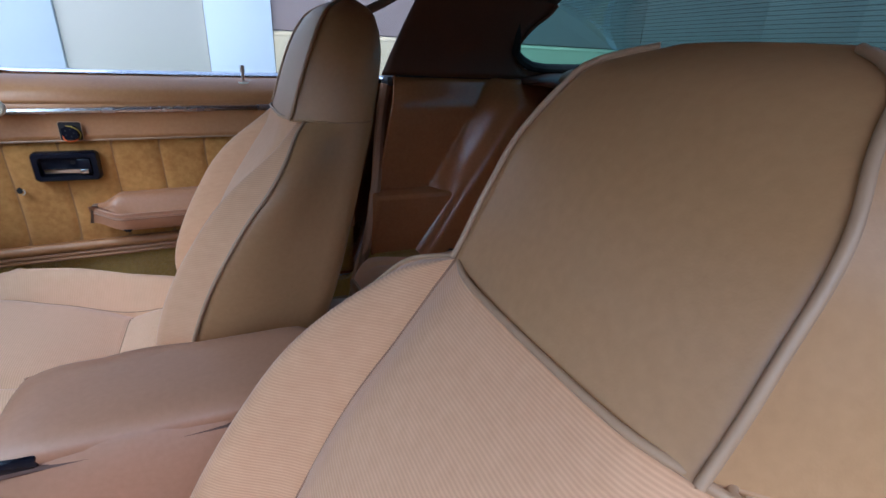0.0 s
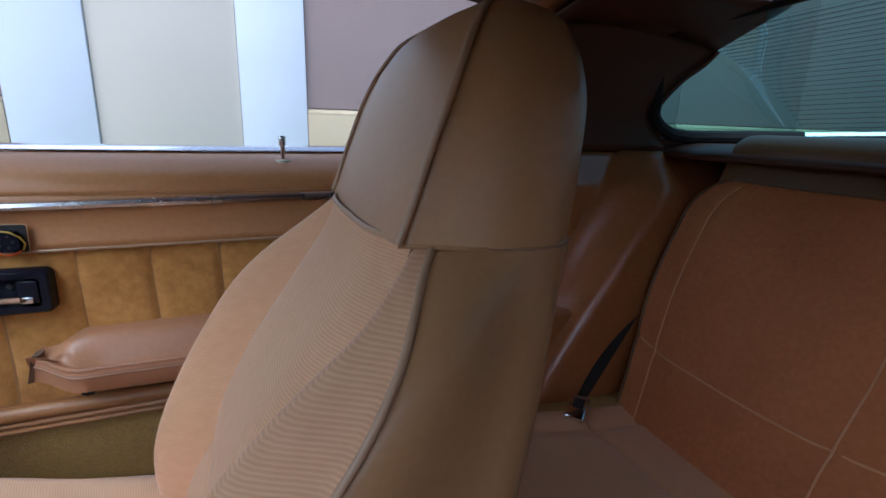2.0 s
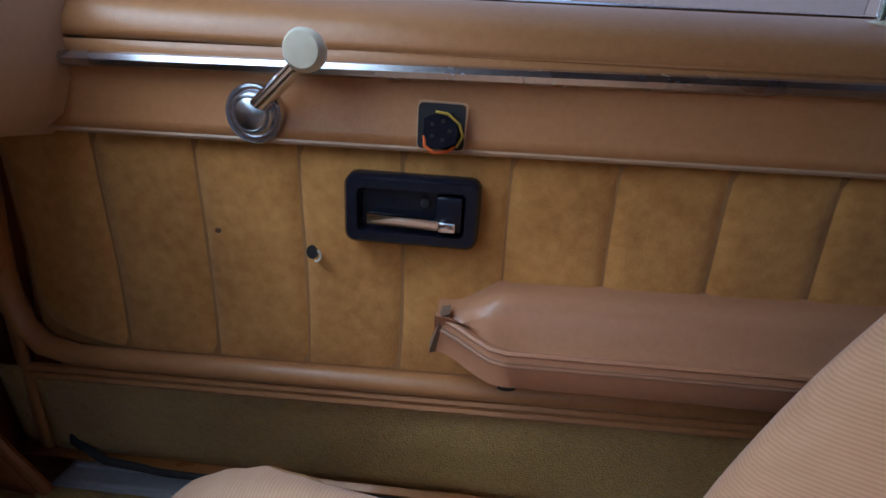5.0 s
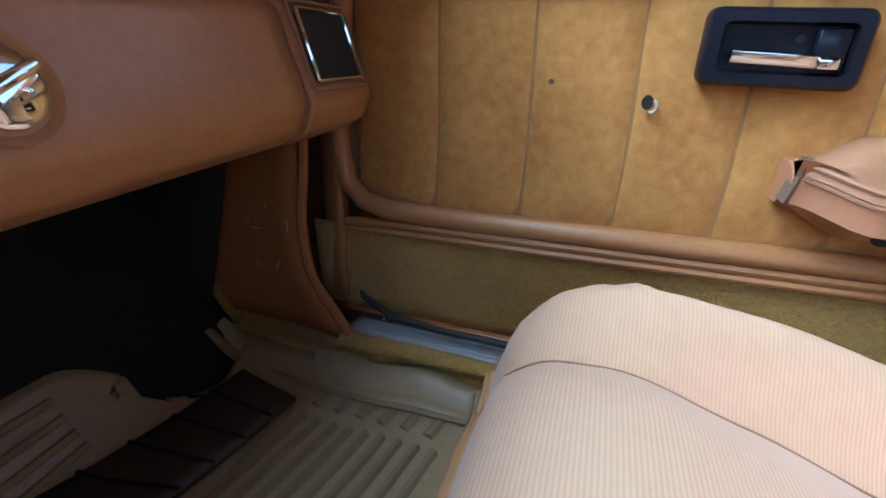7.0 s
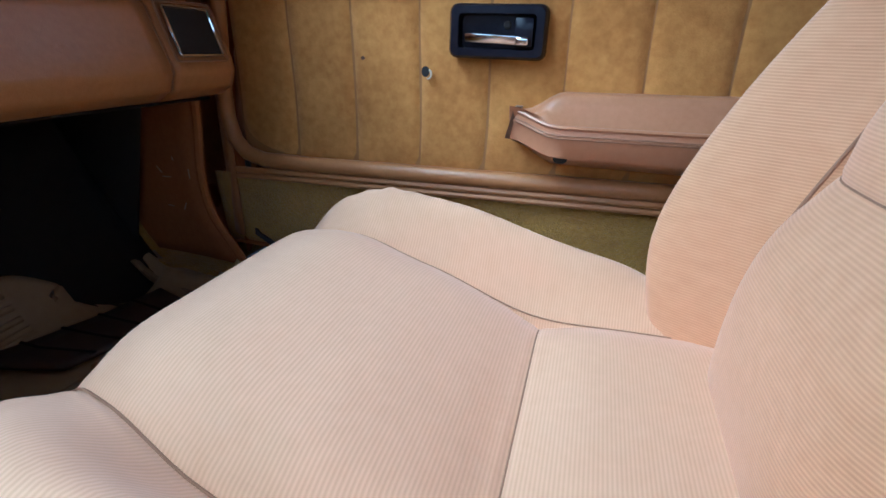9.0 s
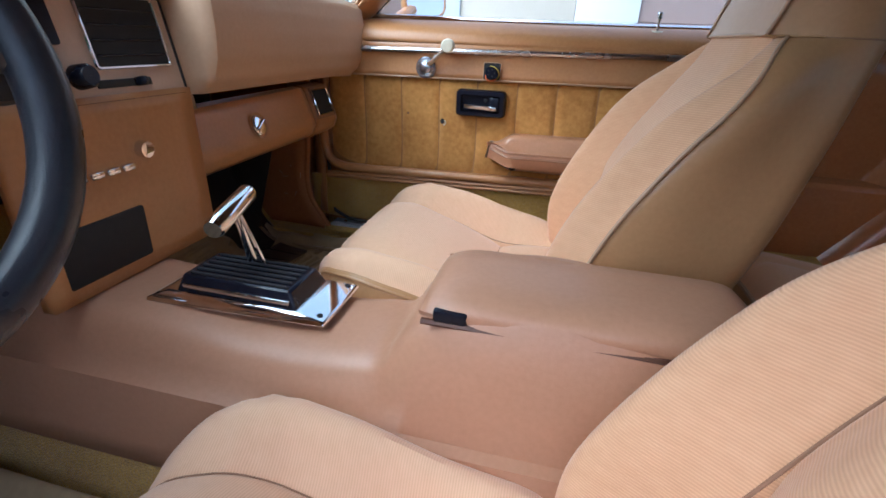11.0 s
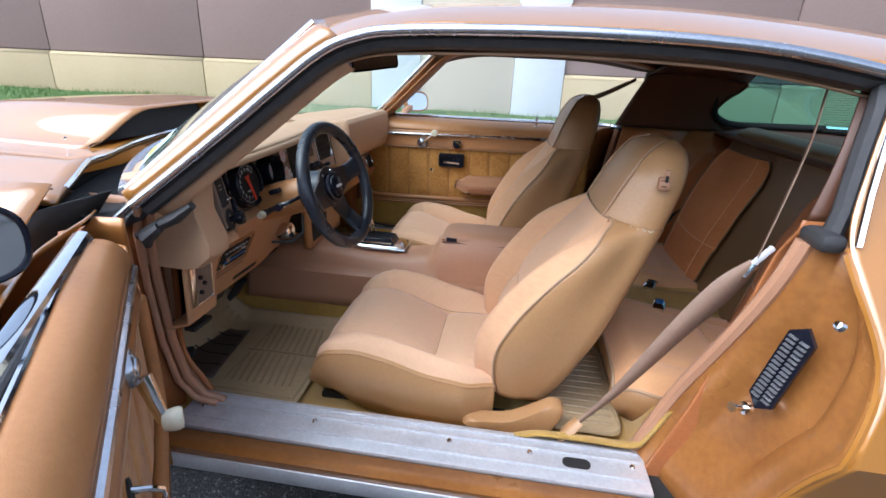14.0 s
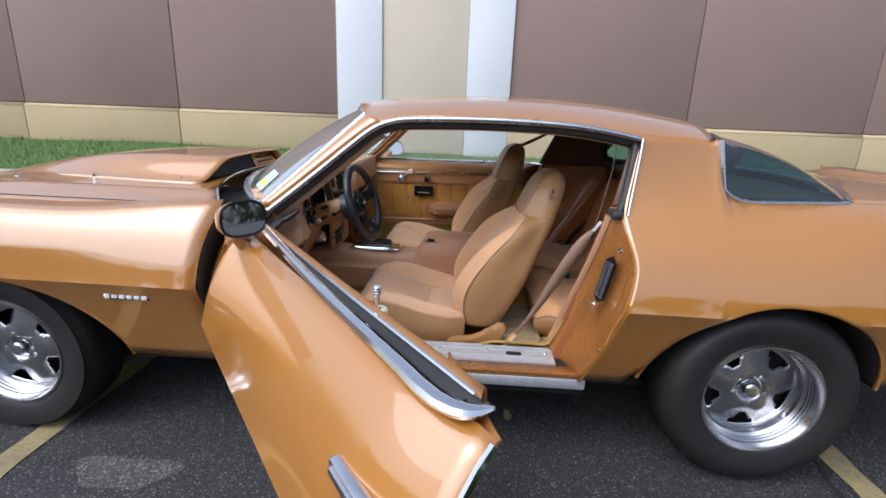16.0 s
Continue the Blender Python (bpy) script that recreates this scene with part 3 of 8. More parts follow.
# fender end caps; their black stands in for shade in the door shut lines
for sy in (-1, 1):
    def cap(z, k, sy=sy):
        x = FEN_EDGE(z) + 0.004 * k
        return (x, sy * (half_width(0.835, z) - 0.001 - 0.16 * k), z)
    part("fender_cap", Shape().grid(cap, frange(0.345, 0.885, 14), [0, 0.2, 0.6, 1]), MATTE, car, thick=0.004)

    part("hinge_pillar", Shape().grid(lambda z, k, sy=sy: (lerp(0.90, 0.965, k), sy * lerp(half_width(0.9, z) - 0.04, 0.72, k), z), frange(0.36, 0.845, 8), [0, 1]), QUARTER, car, "brown hinge pillar", thick=0.006, offset=0)

    welt = [(1.03, 0.800, 0.885), (0.995, 0.775, 0.82), (0.975, 0.752, 0.70), (0.972, 0.738, 0.55), (0.985, 0.728, 0.44), (1.015, 0.715, 0.385), (1.06, 0.705, 0.368)]
    part("front_welt", Shape().tube([(x, sy * y, z) for x, y, z in (welt if sy < 0 else welt[:4])], 0.010, 8), CONSOLE, car, "brown front edge welt")
    seal = [(x - 0.012, sy * (y + 0.016), z) for x, y, z in welt]
    if sy > 0:
        seal = seal[:5] + [(0.995, 0.715, 0.402), (1.04, 0.706, 0.386), (1.12, 0.704, 0.380), (1.60, 0.704, 0.376)]
    part("front_seal", Shape().tube(seal, 0.005 if sy > 0 else 0.008, 8), RUBBER if sy > 0 else CONSOLE, car, "door seal")

# hood with a rear-facing scoop
def hood_z(x, y):
    e = 0.888 + 0.036 * (1 - (abs(y) / 0.83) ** 2)
    nose = -nose_drop(x)
    ridge = 0.012 * dip(abs(y), 0.62, 0.07)
    return e + nose + ridge


def hood_rear(y):
    return 0.86 - 0.26 * (1 - (abs(y) / 0.83) ** 2.2)


sh = Shape().grid(lambda u, a: (lerp(-1.05, hood_rear(0.83 * a), u), 0.83 * a * PLAN(lerp(-1.05, 0.8, u)), hood_z(lerp(-1.05, 0.8, u), 0.83 * a)), frange(0, 1, 40), frange(-1, 1, 49))
part("hood", sh, PAINT, car, thick=0.012)
# seam between hood and fender
for sy in (-1, 1):
    part("hood_seam", Shape().tube([(x, sy * 0.775 * PLAN(x), hood_z(x, 0.775) + 0.001) for x in frange(-1.0, 0.80, 40)], 0.003, 5, flat=0.4), MATTE, car)


def scoop_point(u, a):
    """The raised scoop: flat top, sloping flanks, open at the rear."""
    x = lerp(-0.75, 0.60, u)
    rise = 0.085 * sstep(0.0, 0.85, u) ** 0.8
    half = lerp(0.34, 0.47, sstep(0, 1, u))
    top = lerp(0.10, 0.29, sstep(0, 1, u))
    b = abs(a)
    y = (top * b / 0.6 if b < 0.6 else lerp(top, half, (b - 0.6) / 0.4))
    k = 1.0 if b < 0.55 else 1 - sstep(0.55, 1.0, b)
    return (x + (0.025 if b < 0.6 else lerp(0.025, -0.02, (b - 0.6) / 0.4)) * sstep(0.9, 1, u), math.copysign(y, a), hood_z(x, y) + 0.002 + rise * k)


sh = Shape().grid(scoop_point, frange(0, 1, 36), frange(-1, 1, 41))
scoop = part("hood_scoop", sh, PAINT, car, thick=0.006)
sh = Shape().grid(lambda a, k: (0.597 - 0.04 * k, scoop_point(1, a)[1] * 0.97, lerp(hood_z(0.6, 0.2) + 0.004, scoop_point(1, a)[2] - 0.012, k)), frange(-1, 1, 31), [0, 0.5, 1])
part("scoop_mouth", sh, MATTE, car)
louvred = part("scoop_panel", Shape().grid(lambda a, k: (0.607 - 0.04 * k, scoop_point(1, a)[1] * 0.97, lerp(hood_z(0.6, 0.2) + 0.004, scoop_point(1, a)[2] - 0.010, k)), frange(0.10, 0.68, 14), [0, 0.5, 1]), PAINT, car, "painted louvred panel in the scoop mouth", thick=0.003)
for row in (0.36, 0.66):
    for i in range(7):
        a = 0.20 + 0.06 * i
        z0, z1 = hood_z(0.6, 0.2) + 0.004, scoop_point(1, a)[2] - 0.010
        part("louvre", Shape().box((0.611 - 0.04 * row, scoop_point(1, a)[1] * 0.97, lerp(z0, z1, row)), (0.006, 0.020, 0.009), 0.001), MATTE, louvred)
for x, y in ((0.482, -0.419), (0.096, -0.415), (-0.28, -0.39)):
    sh = Shape().lathe([(0.0, 0.009), (0.004, 0.008), (0.0045, 0.003), (0.011, 0.002), (0.012, -0.01)], 14, Matrix.Translation((x, y, hood_z(x, y) + 0.008)))
    part("hood_pin", sh, CHROME, car)

# cowl trough under the windshield
def ws_base(a):
    return Vector((0.985 - 0.27 * (1 - abs(a) ** 2.4), 0.80 * a, 0.905 + 0.028 * (1 - a * a)))


def ws_top(a):
    return Vector((1.315 - 0.10 * (1 - abs(a) ** 2.2), 0.665 * a, 1.212 + 0.040 * (1 - abs(a) ** 2)))


sh = Shape().grid(lambda a, k: (lerp(hood_rear(0.8 * a) - 0.01, ws_base(a).x + 0.02, k), 0.80 * a, 0.868 - 0.03 * math.sin(math.pi * k)), frange(-1, 1, 33), frange(0, 1, 6))
part("cowl", sh, MATTE, car, thick=0.004)
sh = Shape().tube([(hood_rear(0.8 * a) + 0.004, 0.80 * a, hood_z(0.8, 0.8 * a) + 0.004) for a in frange(-0.97, 0.97, 41)], 0.005, 6)
part("hood_rear_moulding", sh, CHROME, car)
for y0 in (-0.45, 0.15):
    sh = Shape().tube([(0.90, y0, 0.905), (0.84, y0 + 0.2, 0.918), (0.795, y0 + 0.42, 0.925)], 0.006, 6)
    part("wiper", sh, MATTE, car)

glass_pane = part("windshield", Shape().grid(lambda a, k: ws_base(a).lerp(ws_top(a), k) + Vector((0, 0, 0.018 * math.sin(math.pi * k))), frange(-1, 1, 33), frange(0, 1, 10)), GLASS, car, label="clear curved windshield glass")
glass_pane.visible_shadow = False
STICKER = material("pale_sticker", (0.55, 0.72, 0.62), 0.5, tone=(0.45, 0.62, 0.55), bump=0.0)


def on_glass(a, k):
    return ws_base(a).lerp(ws_top(a), k) + Vector((-0.002, 0, 0.018 * math.sin(math.pi * k) + 0.002))


st = part("sticker", Shape().grid(on_glass, frange(-0.90, -0.78, 5), frange(0.07, 0.24, 5)), STICKER, glass_pane, "pale green registration sticker")
part("sticker_print", Shape().grid(lambda a, k: on_glass(a, k) + Vector((-0.001, 0, 0.001)), frange(-0.88, -0.81, 3), frange(0.10, 0.15, 3)), material("sticker_yellow", (0.75, 0.68, 0.10), 0.5, bump=0), glass_pane)
corner_rubber = Shape().tube([(1.118, -0.800, 0.892), (1.085, -0.805, 0.868), (1.045, -0.808, 0.848), (1.005, -0.812, 0.826)], [0.010, 0.018, 0.016, 0.012], 10, flat=0.7)
corner_rubber.tube([(1.03, -0.790, 0.880), (1.00, -0.800, 0.862), (0.975, -0.800, 0.845)], [0.013, 0.021, 0.012], 10, flat=0.6).tube([(1.06, -0.822, 0.852), (1.035, -0.830, 0.830), (1.03, -0.822, 0.812)], [0.010, 0.014, 0.008], 8)
part("cowl_corner", corner_rubber, RUBBER, car, "torn black rubber at the pillar foot")
part("corner_trim", Shape().tube([(1.035, -0.822, 0.912), (1.005, -0.826, 0.884), (0.975, -0.830, 0.858), (0.945, -0.832, 0.840)], [0.010, 0.014, 0.014, 0.008], 8, flat=0.5), BRIGHT, car, "bright corner trim")
part("hinge_bracket", Shape().box((0.905, -0.792, 0.812), (0.06, 0.03, 0.034), 0.008).lathe([(0, 0.012), (0.008, 0.011), (0.011, 0)], 10, Matrix.Translation((0.912, -0.808, 0.812)) @ pose(0, 0, 0, 90)), GREY_PANEL, car, "grey hinge bracket")
part("windshield_moulding", Shape().tube([ws_base(a) + Vector((-0.004, 0, 0.004)) for a in frange(-1, 1, 33)] + [ws_base(1).lerp(ws_top(1), k) for k in frange(0.05, 1, 8)] + [ws_top(a) for a in frange(0.95, -1, 33)] + [ws_base(-1).lerp(ws_top(-1), k) for k in frange(0.95, 0.05, 8)], 0.011, 8, close=True), BRIGHT, car)

# roof
ZE = spline([1.28, 1.36, 1.45, 1.72, 2.0, 2.25, 2.5, 2.7], [1.135, 1.180, 1.203, 1.214, 1.208, 1.178, 1.165, 1.14])
ZC = spline([1.15, 1.3, 1.55, 1.85, 2.2, 2.5, 2.7], [1.250, 1.272, 1.294, 1.302, 1.288, 1.248, 1.205])


def roof_point(u, a, drop=0.0, slim=1.0):
    x = lerp(1.215 + 0.125 * abs(a) ** 2.2, 2.60 - 0.085 * a * a, u)
    ye = lerp(0.738, 0.70, sstep(2.2, 2.6, x))
    y = ye * slim * a
    z = lerp(ZC(x), ZE(x) + 0.004, abs(a) ** 3.4)
    return (x, y, z - drop + 0.014 * (a + 1))


part("roof", Shape().grid(roof_point, frange(0, 1, 36), [math.copysign(abs(a) ** 0.8, a) for a in frange(-1, 1, 45)]), PAINT, car, thick=0.01)
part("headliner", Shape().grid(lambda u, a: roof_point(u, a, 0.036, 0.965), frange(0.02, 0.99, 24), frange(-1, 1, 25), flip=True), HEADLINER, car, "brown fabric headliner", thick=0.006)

def rear_glass(a, k):
    t = Vector((2.595 - 0.07 * a * a, 0.70 * a, 1.212 - 0.038 * a * a))
    b = Vector((3.22 - 0.235 * abs(a) ** 2.2, 0.715 * a, 0.985 + 0.02 * (1 - a * a)))
    return t.lerp(b, k) + Vector((0, 0, 0.035)) * math.sin(math.pi * k)


# door opening: pillars, drip moulding, weatherstrip
D_LINE = [(1.03, 0.838, 0.896), (1.10, 0.818, 0.953), (1.20, 0.788, 1.037), (1.29, 0.765, 1.113), (1.36, 0.750, 1.168), (1.42, 0.744, 1.195), (1.50, 0.742, 1.208), (1.72, 0.741, 1.214), (1.90, 0.741, 1.212), (2.05, 0.740, 1.204), (2.16, 0.739, 1.190), (2.253, 0.738, 1.173)]
dx_ = spline(range(12), [p[0] for p in D_LINE])
dy_ = spline(range(12), [p[1] for p in D_LINE])
dz_ = spline(range(12), [p[2] for p in D_LINE])


def drip(s, sy, inn=0.0, down=0.0):
    x, y, z = dx_(s), dy_(s), dz_(s)
    e = 0.05
    t = Vector((dx_(s + e) - dx_(s - e), 0, dz_(s + e) - dz_(s - e))).normalized()
    nrm = Vector((t.z, 0, -t.x))
    return Vector((x, sy * (y - inn), z + (0.028 * sstep(1, 5, s) if sy > 0 else 0))) + nrm * down


SS = frange(0, 11, 45)
for sy in (-1, 1):
    # painted pillar between the glass and the drip line
    def pillar(s, k, sy=sy):
        g = ws_base(sy).lerp(ws_top(sy), clamp(s / 4.4))
        p = drip(s, sy, 0, -0.010)
        return g.lerp(p, k) + Vector((0, sy * 0.012, 0.010)) * math.sin(math.pi * k)
    part("pillar_moulding_front", Shape().tube([ws_base(sy).lerp(ws_top(sy), k) + Vector((0.006, sy * 0.010, 0.008)) for k in frange(0.02, 1, 12)], 0.016, 10, flat=0.45), BRIGHT, car, "bright moulding along the windshield edge")
    part("windshield_pillar", Shape().grid(pillar, frange(0, 4.6, 20), frange(0, 1, 5), flip=(sy > 0)), PAINT, car, thick=0.006, offset=0)
    part("drip_moulding", Shape().tube([drip(s, sy, -0.004, 0.0) for s in SS], 0.0095, 10, up=(0, 1, 0)), BRIGHT, car, "bright drip moulding")
    part("weatherstrip", Shape().tube([drip(s, sy, 0.018, 0.014 if sy < 0 else 0.004) for s in SS] + [Vector((2.245, sy * 0.735, 1.12)), Vector((2.232, sy * 0.755, 1.05)), Vector((2.215, sy * 0.785, 0.97)), Vector((2.20, sy * 0.80, 0.925))], 0.015 if sy < 0 else 0.010, 8, up=(0, 1, 0)), RUBBER, car, "black rubber weatherstrip")
    # tan trim inside pillar and header
    def inner(s, k, sy=sy):
        p = drip(s, sy, 0.030, lerp(0.026, 0.034, sstep(3, 6, s)) if sy < 0 else 0.012)
        q = drip(s, sy, 0.115, lerp(-0.005, 0.006, sstep(3, 6, s)))
        return p.lerp(q, k) + Vector((0, 0, -0.010)) * math.sin(math.pi * k) * sstep(3, 6, s) + Vector((0.012, 0, 0)) * math.sin(math.pi * k) * (1 - sstep(3, 6, s))
    part("pillar_trim", Shape().grid(inner, frange(0, 11, 40), frange(0, 1, 6)), DASH_VINYL if sy < 0 else VINYL, car, "tan pillar and header trim", thick=0.004, offset=0)
    if sy < 0:
        part("pillar_trim", Shape().grid(lambda s, k: drip(s, sy, 0.030 + 0.025 * k, 0.026 + 0.016 * math.sin(k * math.pi * 0.62)), frange(0, 4.4, 20), frange(0, 1, 8)), DASH_VINYL, car, "tan pillar trim", thick=0.004, offset=0)
    if sy > 0:
        part("pillar_cover", Shape().grid(lambda s, k, sy=sy: Vector(pillar(s, k)) + Vector((0.008, -sy * 0.022, -0.012)), frange(0, 4.6, 20), frange(0, 1, 5)), DASH_VINYL, car, "tan inner pillar cover", thick=0.004, offset=0)
    # bright strip up the rear edge of the opening
    part("pillar_moulding", Shape().tube([(2.262, sy * 0.742, 1.172), (2.25, sy * 0.765, 1.08), (2.232, sy * 0.80, 1.0), (2.215, sy * 0.838, 0.93)], 0.0125, 8, flat=0.5), CHROME, car)

    # wraparound corner of the rear glass, with its bright frame
    tri_pts = [Vector((2.525, sy * 0.716, 1.178)), Vector((2.548, sy * 0.742, 1.02)), Vector((2.585, sy * 0.748, 0.985)), Vector((2.66, sy * 0.744, 0.978)), Vector((2.985, sy * 0.715, 0.985))]
    sh = Shape()
    top = tri_pts[0]
    low = [tri_pts[1], tri_pts[2], tri_pts[3], tri_pts[4]]
    sh.add([top] + low, [(0, 1, 2), (0, 2, 3), (0, 3, 4)])
    sh.grid(lambda k, j, sy=sy: top.lerp(low[3], k).lerp(Vector(rear_glass(sy, k)), j), frange(0, 1, 14), [0, 1])
    g = part("rear_glass_corner", sh, REAR_GLASS, car, "dark tinted wraparound glass")
    g.visible_shadow = False
    part("rear_glass_frame", Shape().tube([top, tri_pts[1].lerp(top, 0.5), tri_pts[1], tri_pts[1].lerp(tri_pts[2], .6), tri_pts[2].lerp(tri_pts[3], .3), tri_pts[3], tri_pts[3].lerp(tri_pts[4], .5), tri_pts[4]], 0.017, 8, flat=0.6), BRIGHT, car, "bright glass moulding")
    inn_ = Vector((0.006, -sy * 0.016, 0))
    part("rear_glass_gasket", Shape().tube([p + inn_ for p in (top, tri_pts[1].lerp(top, 0.5), tri_pts[1], tri_pts[1].lerp(tri_pts[2], .6), tri_pts[2].lerp(tri_pts[3], .3), tri_pts[3], tri_pts[3].lerp(tri_pts[4], .5), tri_pts[4])], 0.014, 8), GASKET, car, "dark glass gasket")


# Pane added in the passenger window; its film stands in for outdoor glare.
def side_pane(s, k):
    p = drip(s, 1, 0.030, 0.010)
    b = Vector((min(p.x, 2.19), 0.806, 0.922))
    return b.lerp(p, k) + Vector((0, 0.010 * math.sin(math.pi * k), 0))


pane = part("side_glare_pane", Shape().grid(side_pane, frange(0.4, 11, 30), frange(0, 1, 8)), GLARE_GLASS, car, "added side pane whose pale film stands in for glare")
pane.visible_shadow = False
g = part("rear_glass", Shape().grid(rear_glass, frange(-1, 1, 33), frange(0, 1, 14)), REAR_GLASS, car, "green tinted rear glass with heating wires")
g.visible_shadow = False
for k in frange(0.10, 0.93, 26):
    part("heating_wire", Shape().tube([rear_glass(a, k) - Vector((0, 0, 0.003)) for a in frange(-0.96, 0.96, 25)], 0.0007, 3), MATTE, g)
part("rear_glass_frame", Shape().tube([rear_glass(a, 1) + Vector((0.01, 0, 0.002)) for a in frange(-1, 1, 25)], 0.009, 6), CHROME, car)
part("rear_glass_gasket", Shape().tube([rear_glass(a, 1) + Vector((-0.012, 0, -0.008)) for a in frange(-1, 1, 25)], 0.010, 6), GASKET, car)
part("rear_glass_frame", Shape().tube([rear_glass(a, 0) for a in frange(-1, 1, 25)], 0.008, 6), MATTE, car)
part("trunk_lid", Shape().grid(lambda u, a: (lerp(3.22 - 0.235 * abs(a) ** 2.2, 3.95, u), lerp(.715, .66, u) * a, lerp(0.985 + 0.02 * (1 - a * a), 0.975, u) + 0.035 * sstep(0.8, 1, u)), frange(0, 1, 14), frange(-1, 1, 17)), PAINT, car, thick=0.008)
sh = Shape().grid(lambda a, k: (3.95 + 0.03 * math.sin(math.pi * k), 0.82 * a, lerp(0.35, 1.0, k)), frange(-1, 1, 9), frange(0, 1, 8))
part("tail_panel", sh, PAINT, car, thick=0.006)
sh = Shape().grid(lambda a, k: (-1.05 - 0.10 * math.sin(math.pi * k), 0.80 * a, lerp(0.28, 0.80, k)), frange(-1, 1, 9), frange(0, 1, 8))
part("nose_panel", sh, PAINT, car, thick=0.006)

# rockers, sills and the underbody
for sy in (-1, 1):
    sh = Shape().grid(lambda x, k, sy=sy: (x, sy * lerp(0.800, 0.845, min(1, k * 2)) if k < 0.5 else sy * 0.845, 0.352 - 0.02 * max(0, k - 0.5) * 2 - 0.006 * min(1, k * 2)), frange(0.86, 2.14, 10), [0, 0.5, 1], flip=(sy < 0))
    part("rocker_panel", sh, JAMB, car, "gold painted rocker", thick=0.006, offset=0)
    sh = Shape().box((1.50, sy * 0.838, 0.312), (1.30, 0.03, 0.042), 0.008)
    part("rocker_moulding", sh, SILL_ALLOY if sy < 0 else RUBBER, car, "grey rocker moulding")
    sh = Shape().box((1.515, sy * 0.735, 0.357), (1.07, 0.125, 0.014), 0.004)
    sill = part("sill_plate", sh, SILL_ALLOY, car, "scuffed aluminium sill plate")
    for k in (-0.045, -0.02, 0.03):
        part("sill_ridge", Shape().box((1.515, sy * (0.735 + k), 0.366), (1.05, 0.006, 0.006), 0.002), SILL_ALLOY, sill)
    for x in (1.02, 1.3, 1.62, 1.80, 2.02):
        part("screw", Shape().lathe([(0, 0.004), (0.005, 0.003), (0.007, 0)], 10, Matrix.Translation((x, sy * 0.728, 0.3645))), CHROME, sill)
    if sy < 0:
        part("sill_badge", Shape().plate(rrect(0.06, 0.028, 0.013, 5), 0.002, pose(1.90, -0.742, 0.3645)), MATTE, sill)
for sy in (-1, 1):
    part("toe_pan", Shape().box((0.81, sy * 0.728, 0.338), (0.44, 0.145, 0.014)), CARPET, car)
sh = Shape().box((1.45, 0, 0.24), (3.4, 1.36, 0.03))
part("underbody", sh, MATTE, car)
for sy in (-1, 1):
    part("rocker_box", Shape().box((1.58, sy * 0.745, 0.30), (1.14, 0.15, 0.09)), MATTE, car)

# rear jambs of the door openings
JI = spline([0.352, 0.40, 0.45, 0.62, 0.80, 0.925], [2.035, 2.05, 2.068, 2.115, 2.150, 2.175])
JO = B_EDGE
for sy in (-1, 1):
    def jamb(z, k, sy=sy):
        xi, xo = JI(z), JO(max(z, 0.345)) + 0.0
        yo = half_width(2.2, max(z, 0.345)) - 0.002
        yi = lerp(0.665, 0.790, sstep(0.45, 0.92, z))
        step = 0.026 * sstep(0.15, 0.26, k) - 0.020 * sstep(0.66, 0.74, k) * sstep(0.40, 0.6, z) - 0.008 * sstep(0.88, 0.98, k)
        bow = 0.02 * math.sin(math.pi * k) * sstep(0.38, 0.5, z)
        return (lerp(xi, xo, k ** 1.1) + step + bow, sy * lerp(yi, yo, k), z - 0.01 * (1 - sstep(0.352, 0.42, z)) * k)
    part("door_jamb", Shape().grid(jamb, frange(0.34, 0.93, 28), frange(0, 1, 22)), JAMB, car, "scuffed gold painted door jamb", thick=0.006, offset=0)
    part("jamb_edge", Shape().tube([jamb(z, 0) for z in frange(0.352, 0.92, 20)], 0.015, 8), CONSOLE, car, "tan edge welt")
    part("quarter_edge", Shape().tube([jamb(z, 1) for z in frange(0.35, 0.92, 24)], 0.006, 6), PAINT, car)
    part("belt_corner", Shape().box((2.19, sy * 0.80, 0.93), (0.04, 0.07, 0.03), 0.012), RUBBER, car)

# driver's jamb: striker, vent grille, screws
part("door_striker", Shape().lathe([(0, 0.030), (0.009, 0.030), (0.009, 0.025), (0.006, 0.024), (0.006, 0.003), (0.012, 0.002), (0.013, -0.006)], 14, Matrix.Translation((2.150, -0.815, 0.612)) @ pose(0, 0, 0, 0, -78, 20)), CHROME, car)
LOUVRE = material("grey_vent_plastic", (0.10, 0.10, 0.105), 0.4, tone=(0.06, 0.06, 0.065), bump=0.05)
gm = look((2.172, -0.838, 0.710), (1.172, -1.4, 0.80)) @ pose(0, 0, 0, 0, 0, 10) @ pose(0, 0, 0.004, 0, 180, 0)
grille = part("vent_grille", Shape().plate([(-0.022, -0.068), (0.0, -0.088), (0.022, -0.068), (0.022, 0.068), (0.0, 0.088), (-0.022, 0.068)], 0.008, gm @ pose(0, 0, -0.002)), BLACK, car, "black jamb vent grille")
for i in range(15):
    for sx in (-1, 1):
        part("louvre", Shape().box((0, 0, 0), (0.015, 0.003, 0.006), 0.001, gm @ pose(sx * 0.0095, -0.063 + 0.009 * i, 0.009, 30)), LOUVRE, grille)
for p in ((2.19, -0.90, 0.83), (2.17, -0.90, 0.475)):
    part("jamb_screw", Shape().lathe([(0, 0.008), (0.006, 0.007), (0.009, 0)], 10, Matrix.Translation(p) @ pose(0, 0, 0, 0, -60, 20)), CHROME, car)


